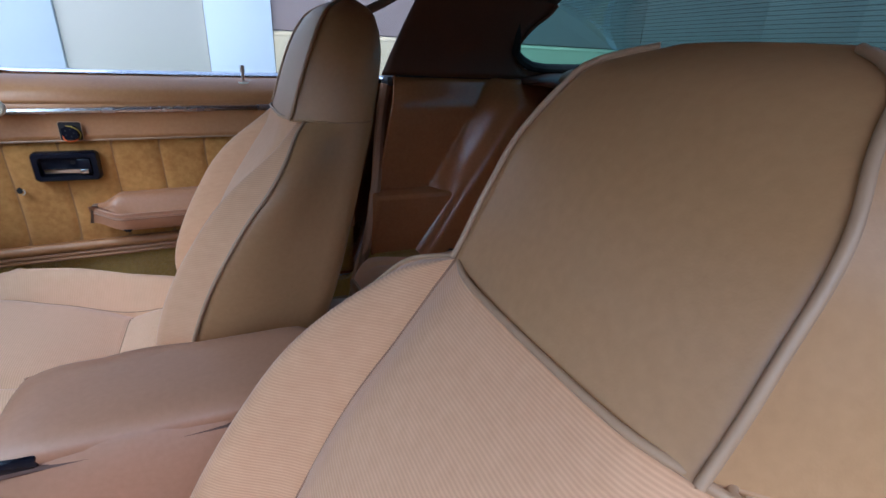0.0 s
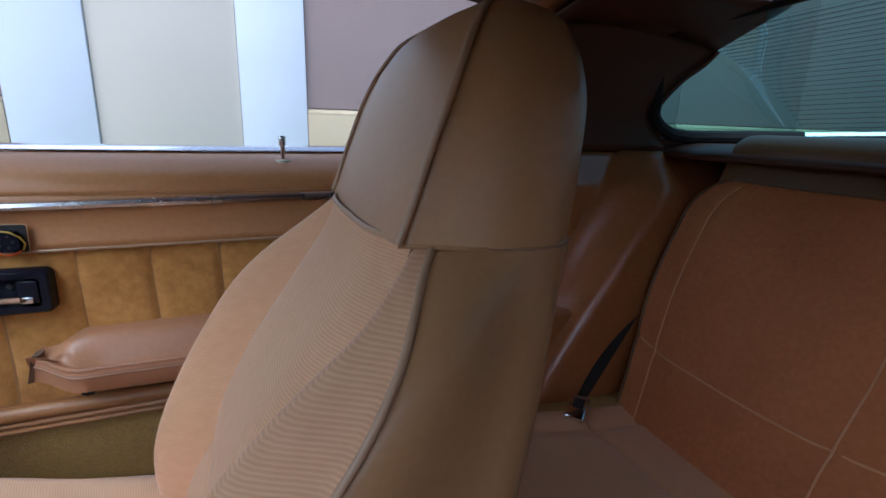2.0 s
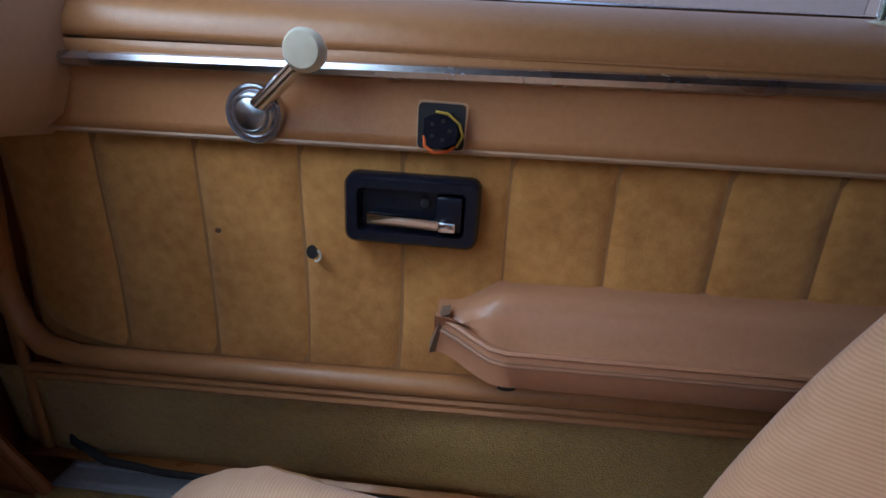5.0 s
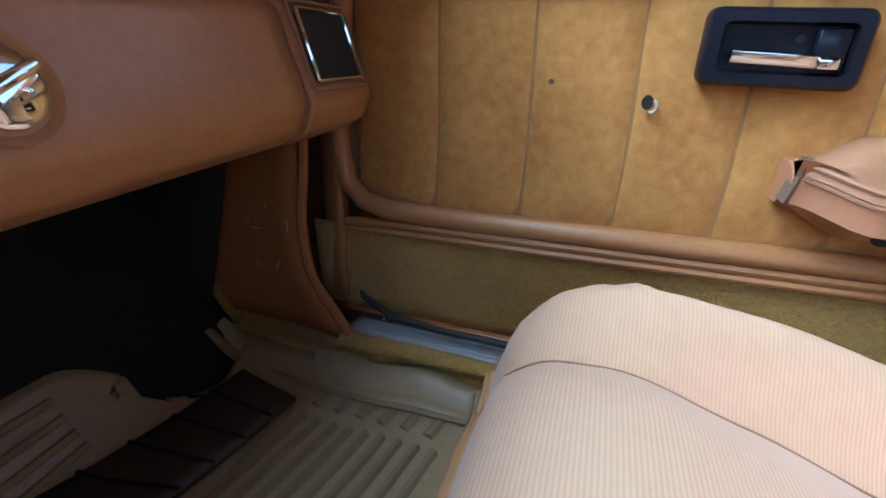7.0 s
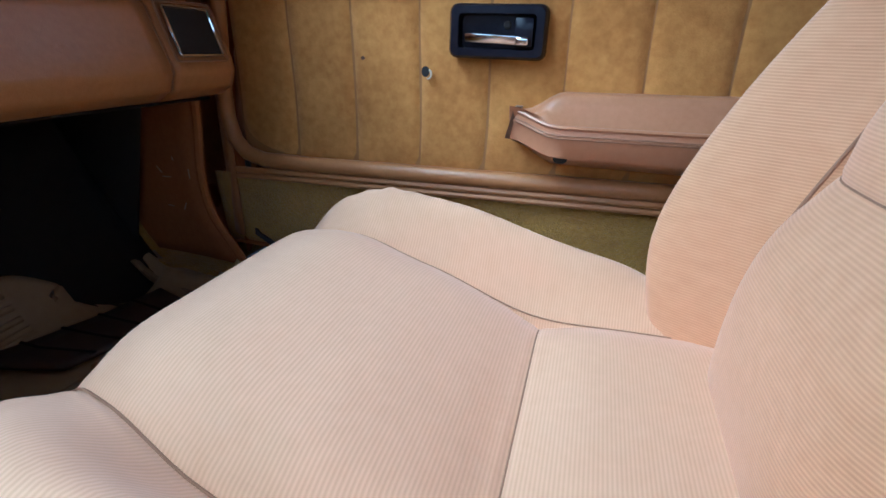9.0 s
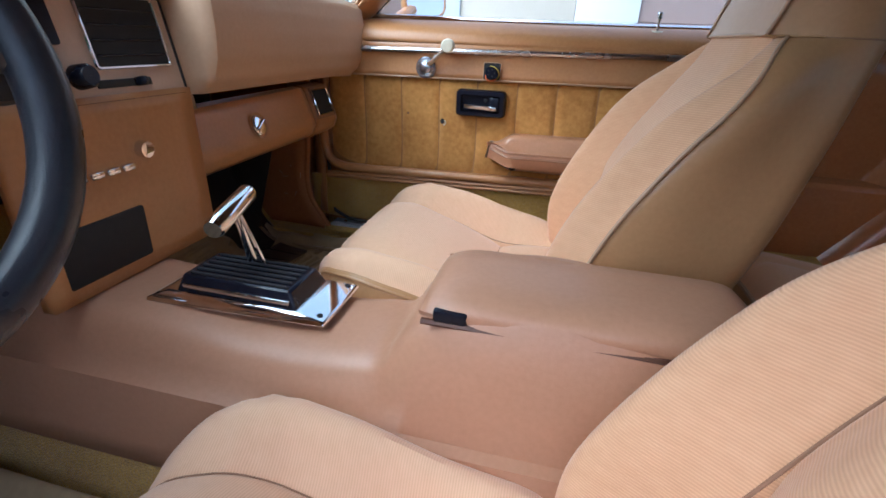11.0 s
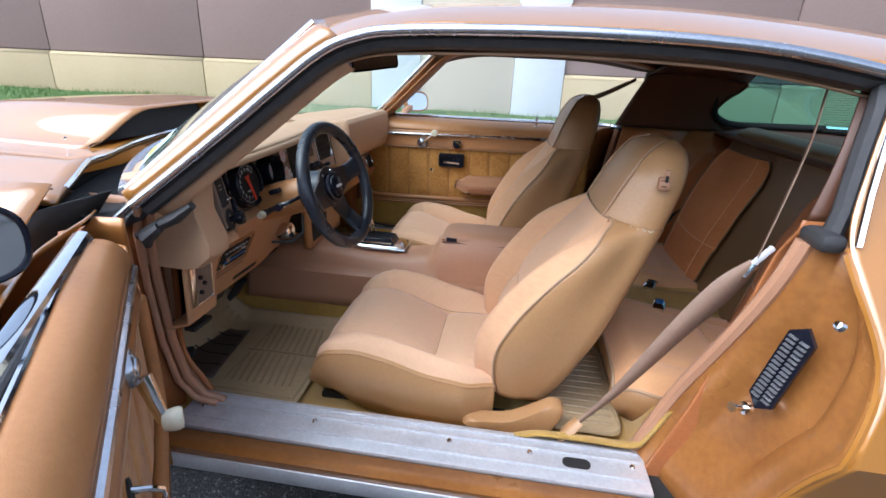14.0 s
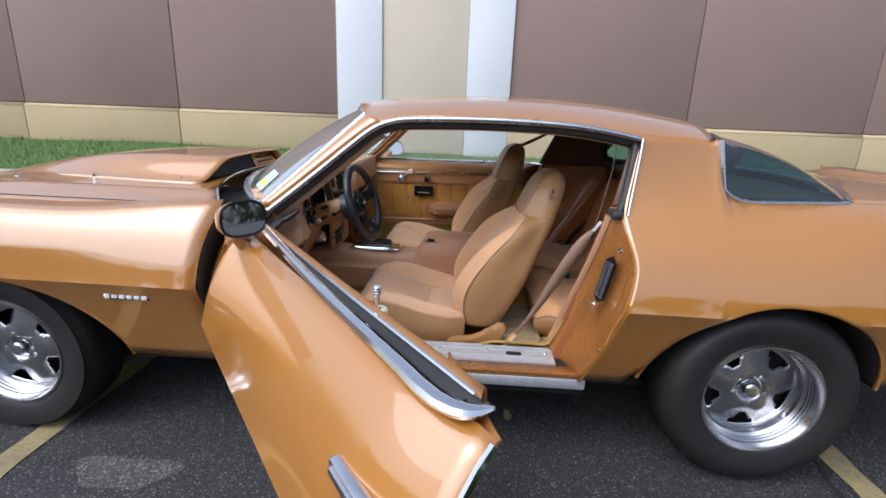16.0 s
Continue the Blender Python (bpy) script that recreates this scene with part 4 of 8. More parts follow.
def loft(sections, caps=True, close=True):
    """A skin over loops of equal count."""
    sh = Shape()
    n, k = len(sections[0]), len(sections)
    fs = [(i * n + j, i * n + (j + 1) % n, (i + 1) * n + (j + 1) % n, (i + 1) * n + j) for i in range(k - 1) for j in range(n if close else n - 1)]
    if caps and close:
        fs += [tuple(range(n))[::-1], tuple((k - 1) * n + j for j in range(n))]
    return sh.add([p for s_ in sections for p in s_], fs)


HINGE = Vector((0.93, 0.86, 0))
OPEN = 52.8
SEAMS = [1.000, 1.100, 1.202, 1.304, 1.402, 1.501, 1.597, 1.693, 1.785, 1.880, 1.980, 2.085]
INNER = 0.70


def facing(x, y, z, sy):
    """A frame whose z points into the cabin from a door panel, x along the car."""
    return Matrix.Translation((x, sy * y, z)) @ (Matrix(((1, 0, 0), (0, 0, -1), (0, 1, 0))).to_4x4() if sy > 0 else Matrix(((-1, 0, 0), (0, 0, 1), (0, 1, 0))).to_4x4())


def make_door(sy):
    inn = INNER if sy > 0 else 0.748

    def rear(y):
        """The door's rear end slants forward toward its inner side."""
        return 2.195 - 0.95 * max(0.0, 0.852 - y)

    def along(u, y, x0=0.985):
        return lerp(x0, rear(y), u)
    xs = frange(0.85, 2.19, 40)

    def pull(x):
        """The driver's door turns in a little toward both ends."""
        return 0.026 * sstep(2.02, 2.22, x) + 0.052 * (1 - sstep(0.86, 1.12, x)) if sy < 0 else 0.0
    skin = side_skin(xs, sy, lambda z: FEN_EDGE(z) + (0.012 if sy > 0 else -0.010 + 0.02 * dip(z, 0.62, 0.16)), lambda z: B_EDGE(z) - 0.012 + (0.016 * sstep(0.8, 0.93, z) if sy < 0 else 0), pull)
    door = part("door", skin, PAINT, car, ("gold door standing wide open" if sy < 0 else "closed door with tan trim inside"), thick=0.004, offset=-sy)
    P = door

    def yo(x, z):
        return half_width(x, z) - pull(x)
    # shut faces round the door
    for nm, ef, d in (("door_edge", lambda z: B_EDGE(z) - 0.013 + (0.016 * sstep(0.8, 0.93, z) if sy < 0 else 0), 1), ("door_edge", lambda z: FEN_EDGE(z) + 0.013, -1)):
        part(nm, Shape().grid(lambda z, k: (ef(z) - (0.20 if d > 0 else -0.03) * k, sy * lerp(yo(2.2 if d > 0 else 0.88, z) - 0.003, inn + 0.004, k), z), frange(0.35, 0.92, 20), [0, 0.1, 0.5, 0.9, 1]), JAMB, P, thick=0.003, offset=0)
    part("door_edge", Shape().grid(lambda x, k: (x, sy * lerp(yo(x, 0.346) - 0.003, inn + 0.005, k), lerp(0.346, 0.385, k)), frange(0.90, 2.11, 12), [0, 1]), JAMB, P, thick=0.003, offset=0)
    part("edge_guard", Shape().tube([(B_EDGE(z) - 0.012 + (0.016 * sstep(0.8, 0.93, z) if sy < 0 else 0), sy * (yo(2.2, z) + 0.001), z) for z in frange(0.40, 0.915, 24)], 0.0065, 6), CHROME, P)
    # belt line: bright moulding, window slot, bright inner bead, padded roll
    zb = spline([0.9, 1.2, 1.8, 2.05, 2.2], [0.925, 0.925, 0.926, 0.928, 0.929])
    belt = spline([1.04, 1.15, 1.5, 1.67, 1.87, 2.03, 2.10, 2.137, 2.155, 2.166, 2.171], [0.806, 0.812, 0.834, 0.844, 0.850, 0.855, 0.857, 0.852, 0.843, 0.826, 0.806])
    part("belt_moulding", Shape().tube([(x, sy * (belt(x) - 0.007), zb(x) + 0.004) for x in frange(1.04, 2.12, 30) + [2.137, 2.148, 2.156, 2.162, 2.166, 2.169, 2.171]], [0.0135] * 33 + [0.012, 0.010, 0.007, 0.003], 8, flat=0.75), CHROME, P, "bright belt moulding")
    part("window_slot", Shape().grid(lambda x, k: (x, sy * lerp(belt(x) - 0.012, min(0.800, belt(x) - 0.018), k), zb(x) - 0.006 * math.sin(math.pi * k)), frange(1.03, 2.165, 24), frange(0, 1, 5)), RUBBER, P, thick=0.006, offset=0)
    part("slot_seal", Shape().tube([(x, sy * lerp(belt(x) - 0.012, min(0.800, belt(x) - 0.014), 0.45), zb(x) + 0.002) for x in frange(1.05, 2.14, 20)], 0.005, 6), RUBBER, P)
    part("inner_bead", Shape().tube([(x, sy * 0.800, zb(x) + 0.003) for x in frange(1.07, 2.135, 20)], 0.0035, 6), CHROME, P)

    def roll(u, k):
        a = k * math.pi * 0.5
        y = 0.798 - (0.798 - inn) * math.sin(a) ** 0.9
        x = along(u, y)
        e = sstep(0.99, 1.06, x)
        return (x, sy * y, zb(x) - 0.052 * (1 - math.cos(a)) - 0.02 * (1 - e))
    part("padded_roll", Shape().grid(roll, frange(0, 1, 30), frange(0, 1, 12), flip=(sy > 0)), VINYL, P, "tan padded window sill roll", thick=0.004, offset=0)
    zs = 0.862
    part("bright_strip", Shape().tube([(x, sy * (inn - 0.004), lerp(0.852, 0.866, (x - 1) / 0.8)) for x in frange(1.0, rear(inn), 16)], 0.0075, 8, flat=0.9), BRIGHT, P, "chrome trim strip")

    def upper(x, k):
        z = lerp(0.874, 0.796, k)
        return (x, sy * (inn + 0.004 * math.sin(math.pi * k) - 0.003 * k), z + 0.008 * (x - 1.4) / 0.7)
    part("upper_panel", Shape().grid(upper, frange(0.985, rear(inn), 24), frange(0, 1, 8)), VINYL, P, thick=0.004, offset=0)
    part("stitch_bead", Shape().tube([(x, sy * (inn - 0.003), 0.796 + 0.008 * (x - 1.4) / 0.7) for x in frange(0.99, rear(inn), 20)], 0.0028, 6), PIPING, P)
    # pleats on their board
    part("trim_board", Shape().box((1.52, sy * (inn + 0.0125), 0.68), (1.04, 0.006, 0.27)), PLEAT_GAP, P)
    for i, (a, b) in enumerate(zip(SEAMS[:-1], SEAMS[1:-1] + [rear(inn) + 0.001])):
        def pleat(u, v, a=a, b=b, i=i):
            x = lerp(a + 0.0006, b - 0.0006, u)
            lo = 0.548 + 0.016 * (x - 1.0) / 0.7
            if i == 0:
                lo += 0.055 * (1 - math.sqrt(max(0.0, 1 - (1 - u) ** 2)))
            hi = 0.796 + 0.008 * (x - 1.4) / 0.7
            z = lerp(lo, hi, v)
            puff = 0.0055 * (1 - abs(2 * u - 1) ** 8) * (1 - abs(2 * v - 1) ** 10)
            return (x + 0.0018 * math.sin(5 * v), sy * (inn + 0.010 - puff + 0.0008 * noise.noise((x * 9, z * 9, i))), z)
        part("pleat", Shape().grid(pleat, frange(0, 1, 15), frange(0, 1, 17), flip=(sy > 0)), SUEDE, P)
    # front roll, lower roll with piping, carpet
    edge = [(0.990, 0.79), (0.985, 0.72), (0.979, 0.66), (0.979, 0.61), (0.988, 0.573), (1.008, 0.552), (1.04, 0.543)] + [(x, 0.541 + 0.016 * (x - 1.04) / 0.7) for x in frange(1.12, rear(inn), 14)]
    part("lower_roll", Shape().tube([(x, sy * (inn - 0.001), z) for x, z in edge], 0.0125, 10, flat=1.0), VINYL, P, "tan padded lower roll")
    for dz, r in ((0.018, 0.0055), (0.028, 0.005)):
        part("piping", Shape().tube([(0.985, sy * (inn - 0.004), 0.541 - dz)] + [(x, sy * (inn - 0.004), 0.543 - dz + 0.016 * (x - 1.04) / 0.7) for x in frange(1.04, rear(inn), 14)], r, 8), VINYL, P)

    def front_band(z, k):
        return (0.975 - 0.055 * k, sy * (inn + 0.004 + 0.05 * k * k), z)
    part("front_band", Shape().grid(front_band, frange(0.40, 0.88, 14), frange(0, 1, 6)), VINYL, P, thick=0.004, offset=0)

    def carp(x, k):
        z = lerp(0.515 + 0.016 * (x - 1.04) / 0.7, 0.385, k)
        return (x, sy * (inn + 0.006 + 0.015 * k + 0.003 * noise.noise((x * 20, z * 20, 5))), z)
    part("carpet_panel", Shape().grid(carp, frange(0.93, rear(inn), 60), frange(0, 1, 10)), CARPET, P, "worn ochre carpet panel", thick=0.004, offset=0)

    # lock pin
    m = Matrix.Translation((1.797, sy * 0.750, 0.916) if sy > 0 else (1.797, -0.770, 0.914)) @ (Matrix.Diagonal((1, 1, 0.76, 1)) if sy > 0 else Matrix.Diagonal((1.2, 1.2, 0.85, 1)))
    part("lock_grommet", Shape().lathe([(0.006, 0.006), (0.013, 0.007), (0.016, 0.003), (0.0165, -0.006)], 16, m), IVORY, P)
    part("lock_pin", Shape().lathe([(0.0, 0.058), (0.005, 0.058), (0.0062, 0.056), (0.0062, 0.052), (0.0045, 0.051), (0.0062, 0.049), (0.0062, 0.046), (0.0045, 0.045), (0.0062, 0.043), (0.0062, 0.039), (0.0042, 0.037), (0.0034, 0.0)], 14, m), CHROME, P)

    # window crank
    cx, cz = (1.270, 0.817)
    m = facing(cx, inn, cz, sy)
    crank = part("window_crank", Shape().lathe([(0.0255, -0.004), (0.0268, 0.005), (0.0250, 0.009), (0.0228, 0.0065), (0.0205, 0.0065), (0.0195, 0.0105), (0.0165, 0.0130), (0.0150, 0.0115), (0.0135, 0.0150), (0.0090, 0.0172), (0.0, 0.0175)], 32, m), BRIGHT, P, "chrome window crank")
    ang = radians(40) if sy > 0 else radians(-75)
    c_, s_ = math.cos(ang), math.sin(ang)
    L = 0.082
    part("crank_arm", Shape().tube([m @ Vector((c_ * t * L * (1 if sy > 0 else -1), s_ * t * L, 0.014 + 0.020 * t)) for t in frange(0.18, 1.0, 8)], [0.0115 - 0.003 * t for t in frange(0, 1, 8)], 10, flat=0.55), CHROME, P)
    part("crank_knob", Shape().lathe([(0.004, -0.006), (0.012, -0.004), (0.0150, 0.004), (0.0160, 0.010), (0.0160, 0.016), (0.013, 0.0205), (0.0, 0.0215)], 22, m @ Matrix.Translation((c_ * L * (1 if sy > 0 else -1), s_ * L, 0.036))), IVORY, P, "yellowed ivory crank knob")

    if sy > 0:
        # pull handle in its black bezel
        m = facing(1.413, inn - 0.004, 0.741, sy)
        bz = Shape()
        o, i1, i2, i3 = rrect(0.122, 0.063, 0.010, 5), rrect(0.116, 0.057, 0.008, 5), rrect(0.098, 0.041, 0.006, 5), rrect(0.092, 0.036, 0.005, 5)
        o0 = rrect(0.124, 0.065, 0.010, 5)
        secs = [[(x, y, -0.006) for x, y in o0], [(x, y, 0.010) for x, y in o], [(x, y, 0.014) for x, y in i1], [(x, y, 0.014) for x, y in i2], [(x, y, 0.002) for x, y in i3]]
        bz = loft([[m @ Vector(p) for p in q] for q in secs])
        part("handle_bezel", bz, BLACK, P, "glossy black plastic handle bezel")
        part("handle_block", Shape().box((0, 0, 0), (0.024, 0.034, 0.010), 0.003, m @ Matrix.Translation((0.034, 0.0, 0.007))), BLACK, P)
        part("handle_lever", Shape().box((0, 0, 0), (0.066, 0.011, 0.006), 0.002, m @ Matrix.Translation((-0.007, -0.008, 0.013)) @ pose(0, 0, 0, 12, 0, -2)).box((0, 0, 0), (0.016, 0.010, 0.008), 0.002, m @ Matrix.Translation((0.033, -0.010, 0.014))), CHROME, P, "chrome pull lever")
        part("handle_screw", Shape().lathe([(0, 0.003), (0.004, 0.002), (0.005, 0)], 10, m @ Matrix.Translation((0.012, 0.008, 0.003))), MATTE, P)
        # switch hanging in its cut-out
        m = facing(1.4355, inn - 0.0075, 0.817, sy)
        part("switch_hole", Shape().plate(rrect(0.040, 0.038, 0.004, 4), 0.002, m @ Matrix.Translation((0, 0, 0.0))), MATTE, P, "ragged square cut-out")
        sh = Shape()
        pts = rrect(0.042, 0.040, 0.004, 4)
        sh.tube([m @ Vector((x * (1 + 0.03 * math.sin(7 * j)), y * (1 + 0.03 * math.cos(5 * j)), 0.001)) for j, (x, y) in enumerate(pts)], 0.0008, 5, close=True)
        part("torn_edge", sh, PIPING, P)
        part("switch", Shape().plate([(0.016 * math.cos(a) * (1.05 if j % 2 else 0.9), 0.0155 * math.sin(a) * (1.05 if j % 2 else .92) - 0.002) for j, a in enumerate(frange(0, 2 * math.pi, 9)[:-1])], 0.012, m @ pose(0, 0, 0.002, 0, 0, 10)), BLACK, P, "loose black switch")
        for j in range(5):
            a = 2 * math.pi * j / 5
            part("switch_pin", Shape().lathe([(0, 0.001), (0.0016, 0.0008), (0.0018, 0)], 8, m @ Matrix.Translation((0.008 * math.cos(a), 0.008 * math.sin(a) - 0.002, 0.014))), MATTE, P)
        OR = material("orange_wire", (0.75, 0.14, 0.02), 0.5, bump=0)
        YE = material("yellow_wire", (0.55, 0.42, 0.06), 0.5, bump=0)
        part("wire", Shape().tube([m @ Vector(p) for p in ((-0.014, -0.008, 0.006), (-0.013, -0.016, 0.009), (-0.005, -0.021, 0.011), (0.006, -0.020, 0.008), (0.012, -0.016, 0.004))], 0.0015, 6), OR, P, "orange wire")
        part("wire", Shape().tube([m @ Vector(p) for p in ((-0.004, 0.013, 0.014), (0.006, 0.012, 0.016), (0.016, 0.004, 0.013), (0.019, -0.006, 0.008), (0.014, -0.016, 0.004))], 0.0012, 6), YE, P, "yellow wire")
        # bare screw hole and burn mark
        m = facing(1.316, inn - 0.002, 0.690, sy)
        part("screw_hole", Shape().plate([(0.0055 * math.cos(a), 0.007 * math.sin(a)) for a in frange(0, 2 * math.pi, 15)[:-1]], 0.0015, m), MATTE, P)
        part("torn_edge", Shape().tube([m @ Vector((0.004 + 0.0045 * math.cos(a), -0.003 + 0.006 * math.sin(a), 0.001)) for a in frange(-1.9, 1.2, 8)], 0.0014, 5), IVORY, P)
        m = facing(1.223, inn - 0.002, 0.704, sy)
        part("burn_mark", Shape().plate([(0.003 * math.cos(a), 0.0025 * math.sin(a)) for a in frange(0, 2 * math.pi, 10)[:-1]], 0.0012, m), DARKTRIM, P)

        # armrest: a moulded tray with a torn front end
        def arm(x):
            k = sstep(1.44, 1.505, x)
            e = 1 - sstep(1.80, 1.86, x)
            zt = lerp(0.650, 0.673, sstep(1.455, 1.505, x)) + 0.007 * (x - 1.5) / 0.3
            zl = lerp(0.652, 0.637, k) + 0.004 * (x - 1.5) / 0.3
            dz = 0.012 * sstep(1.49, 1.53, x) * e
            yf = lerp(0.660, 0.633, k)
            zbm = lerp(0.617, 0.590, k)
            pr = [(0.712, zt), (0.690, zt), (0.672, zt - 0.003), (0.667, zt - 0.010 - dz * 0.3), (0.662, lerp(zt - .012, zl - dz + 0.012, k)), (0.652, zl - dz + 0.006), (yf + 0.012, zl - dz * 0.8), (yf + 0.007, zl), (yf + 0.002, zl + 0.001), (yf, zl - 0.004), (yf + 0.001, zl - 0.009), (yf - 0.001, zl - 0.011), (yf + 0.001, zl - 0.014), (yf + 0.002, zl - 0.035), (yf + 0.014, zbm + 0.006), (0.690, zbm - 0.008), (0.712, zbm - 0.008)]
            return [(x, sy * y, z) for y, z in pr]
        ar = part("armrest", loft([arm(x) for x in frange(1.442, 1.87, 40)]), ARM_VINYL, P, "moulded tan armrest with a torn end", sharp=60)
        for dy, dz, r_, mt in ((0.0005, 0.0005, 0.0028, ARM_VINYL), (-0.0008, -0.0085, 0.0007, SEAM), (-0.0006, -0.0125, 0.0007, SEAM)):
            part("armrest_lip" if mt is ARM_VINYL else "armrest_stitch", Shape().tube([(x, sy * (lerp(0.660, 0.633, sstep(1.44, 1.505, x)) + dy), lerp(0.652, 0.637, sstep(1.44, 1.505, x)) + 0.004 * (x - 1.5) / 0.3 + dz) for x in frange(1.45, 1.86, 30)], r_, 6), mt, P)
        part("torn_foam", loft([[(x_, sy * (0.655 + 0.0 + dy), z_) for x_, dy, z_ in ((1.4385, 0.0, 0.617), (1.4375, 0.02, 0.617), (1.4470, 0.02, 0.656), (1.448, 0.0, 0.656))], [(x_, sy * (0.662 + dy), z_) for x_, dy, z_ in ((1.4445, 0.0, 0.615), (1.4445, 0.02, 0.615), (1.455, 0.02, 0.655), (1.455, 0.0, 0.655))]]), GREY_PANEL, P, "grey torn foam")
        m = facing(1.511, 0.6375, 0.600, sy)
        part("armrest_hole", Shape().plate([(0.0085 * math.cos(a), 0.006 * math.sin(a)) for a in frange(0, 2 * math.pi, 15)[:-1]], 0.003, m @ pose(0, 0, -0.004, 25)), MATTE, P)
    else:
        m = facing(1.42, inn - 0.002, 0.745, sy)
        part("latch_hole", Shape().plate([(0.012 * math.cos(a), 0.028 * math.sin(a)) for a in frange(0, 2 * math.pi, 15)[:-1]], 0.003, m), MATTE, P)
        part("latch_rod", Shape().tube([m @ Vector(p) for p in ((0, 0.012, 0), (0, 0.006, 0.02), (0.004, -0.004, 0.03), (0.004, -0.02, 0.03))], 0.004, 8), CHROME, P)
        part("pull_strap", Shape().tube([(x, -(inn - 0.02 - 0.06 * math.sin(math.pi * (x - 1.45) / 0.38)), 0.665 + 0.01 * math.sin(4 * x)) for x in frange(1.45, 1.83, 14)], 0.016, 8, flat=1.4), CONSOLE, P, "tan pull handle")
    # outside handle
    part("outer_handle", Shape().box((2.09, sy * (half_width(2.09, 0.795) + 0.003), 0.795), (0.17, 0.022, 0.034), 0.006).box((2.09, sy * (half_width(2.09, 0.795) + 0.015), 0.801), (0.14, 0.012, 0.018), 0.005), CHROME, P, "chrome outer handle")
    # mirror on the door's front corner
    if sy < 0:
        mc, face, tilt, size = Vector((1.235, -0.881, 0.988)), Vector((1.235 + 0.945, -0.881 + 0.33, 0.988 + 0.12)), 0, 0.9
    else:
        mc, face, tilt, size = Vector((1.18, 0.985, 0.985)), Vector((1.18 + 0.80, 0.985 - 0.75, 0.985 + 0.22)), 0, 0.95
    mm = look(mc, face) @ pose(0, 0, 0, 0, 180, 0)
    secs = []
    for dz, k in ((0.0, 1.0), (-0.012, 1.02), (-0.035, 0.92), (-0.060, 0.62), (-0.075, 0.15)):
        secs.append([mm @ Vector((0.072 * k * size * math.copysign(abs(math.cos(a)) ** 0.7, math.cos(a)), 0.051 * k * size * math.copysign(abs(math.sin(a)) ** 0.75, math.sin(a)) - 0.012 * (1 - k), dz)) for a in frange(0, 2 * math.pi, 33)[:-1]])
    part("mirror_housing", loft(secs), PAINT, P, "gold painted mirror shell", sharp=60)
    rim = [mm @ Vector((0.071 * size * math.copysign(abs(math.cos(a)) ** 0.7, math.cos(a)), 0.050 * size * math.copysign(abs(math.sin(a)) ** 0.75, math.sin(a)), 0.001)) for a in frange(0, 2 * math.pi, 33)[:-1]]
    part("mirror_rim", Shape().tube(rim, 0.004, 6, close=True), BLACK if sy < 0 else PAINT, P)
    gl = [mm @ Vector((0.067 * size * math.copysign(abs(math.cos(a)) ** 0.7, math.cos(a)), 0.046 * size * math.copysign(abs(math.sin(a)) ** 0.75, math.sin(a)), 0.002)) for a in frange(0, 2 * math.pi, 33)[:-1]]
    part("mirror_glass", Shape().add(gl, [tuple(range(32))]), MIRROR, P)
    part("mirror_stalk", Shape().tube([mc + Vector((-0.03, -sy * 0.0, -0.02)), Vector((mc.x - 0.05, sy * 0.89, 0.925)), Vector((mc.x - 0.05, sy * 0.868, 0.905))], [0.020, 0.020, 0.026], 10), PAINT, P)
    if sy > 0:
        door.matrix_world = Matrix()
    else:
        h = Vector((HINGE.x, -HINGE.y, 0))
        door.matrix_local = Matrix.Translation((0.008, -0.067, -0.045)) @ Matrix.Translation(h) @ Matrix.Rotation(radians(-OPEN), 4, 'Z') @ Matrix.Translation(-h)
    return door


driver_door = make_door(-1)
passenger_door = make_door(1)

# fender script, unlettered
badge = part("fender_badge", Shape().box((0.580, -(half_width(0.55, 0.606) + 0.003), 0.606), (0.156, 0.006, 0.020), 0.002), BLACK, car, "black and bright fender badge")
for i in range(6):
    z = 0.606
    part("badge_bar", Shape().box((0.516 + 0.0255 * i, -(half_width(0.55, z) + 0.008), z), (0.019, 0.006, 0.015 if i in (0, 5) else 0.012), 0.002), WHITE, badge)


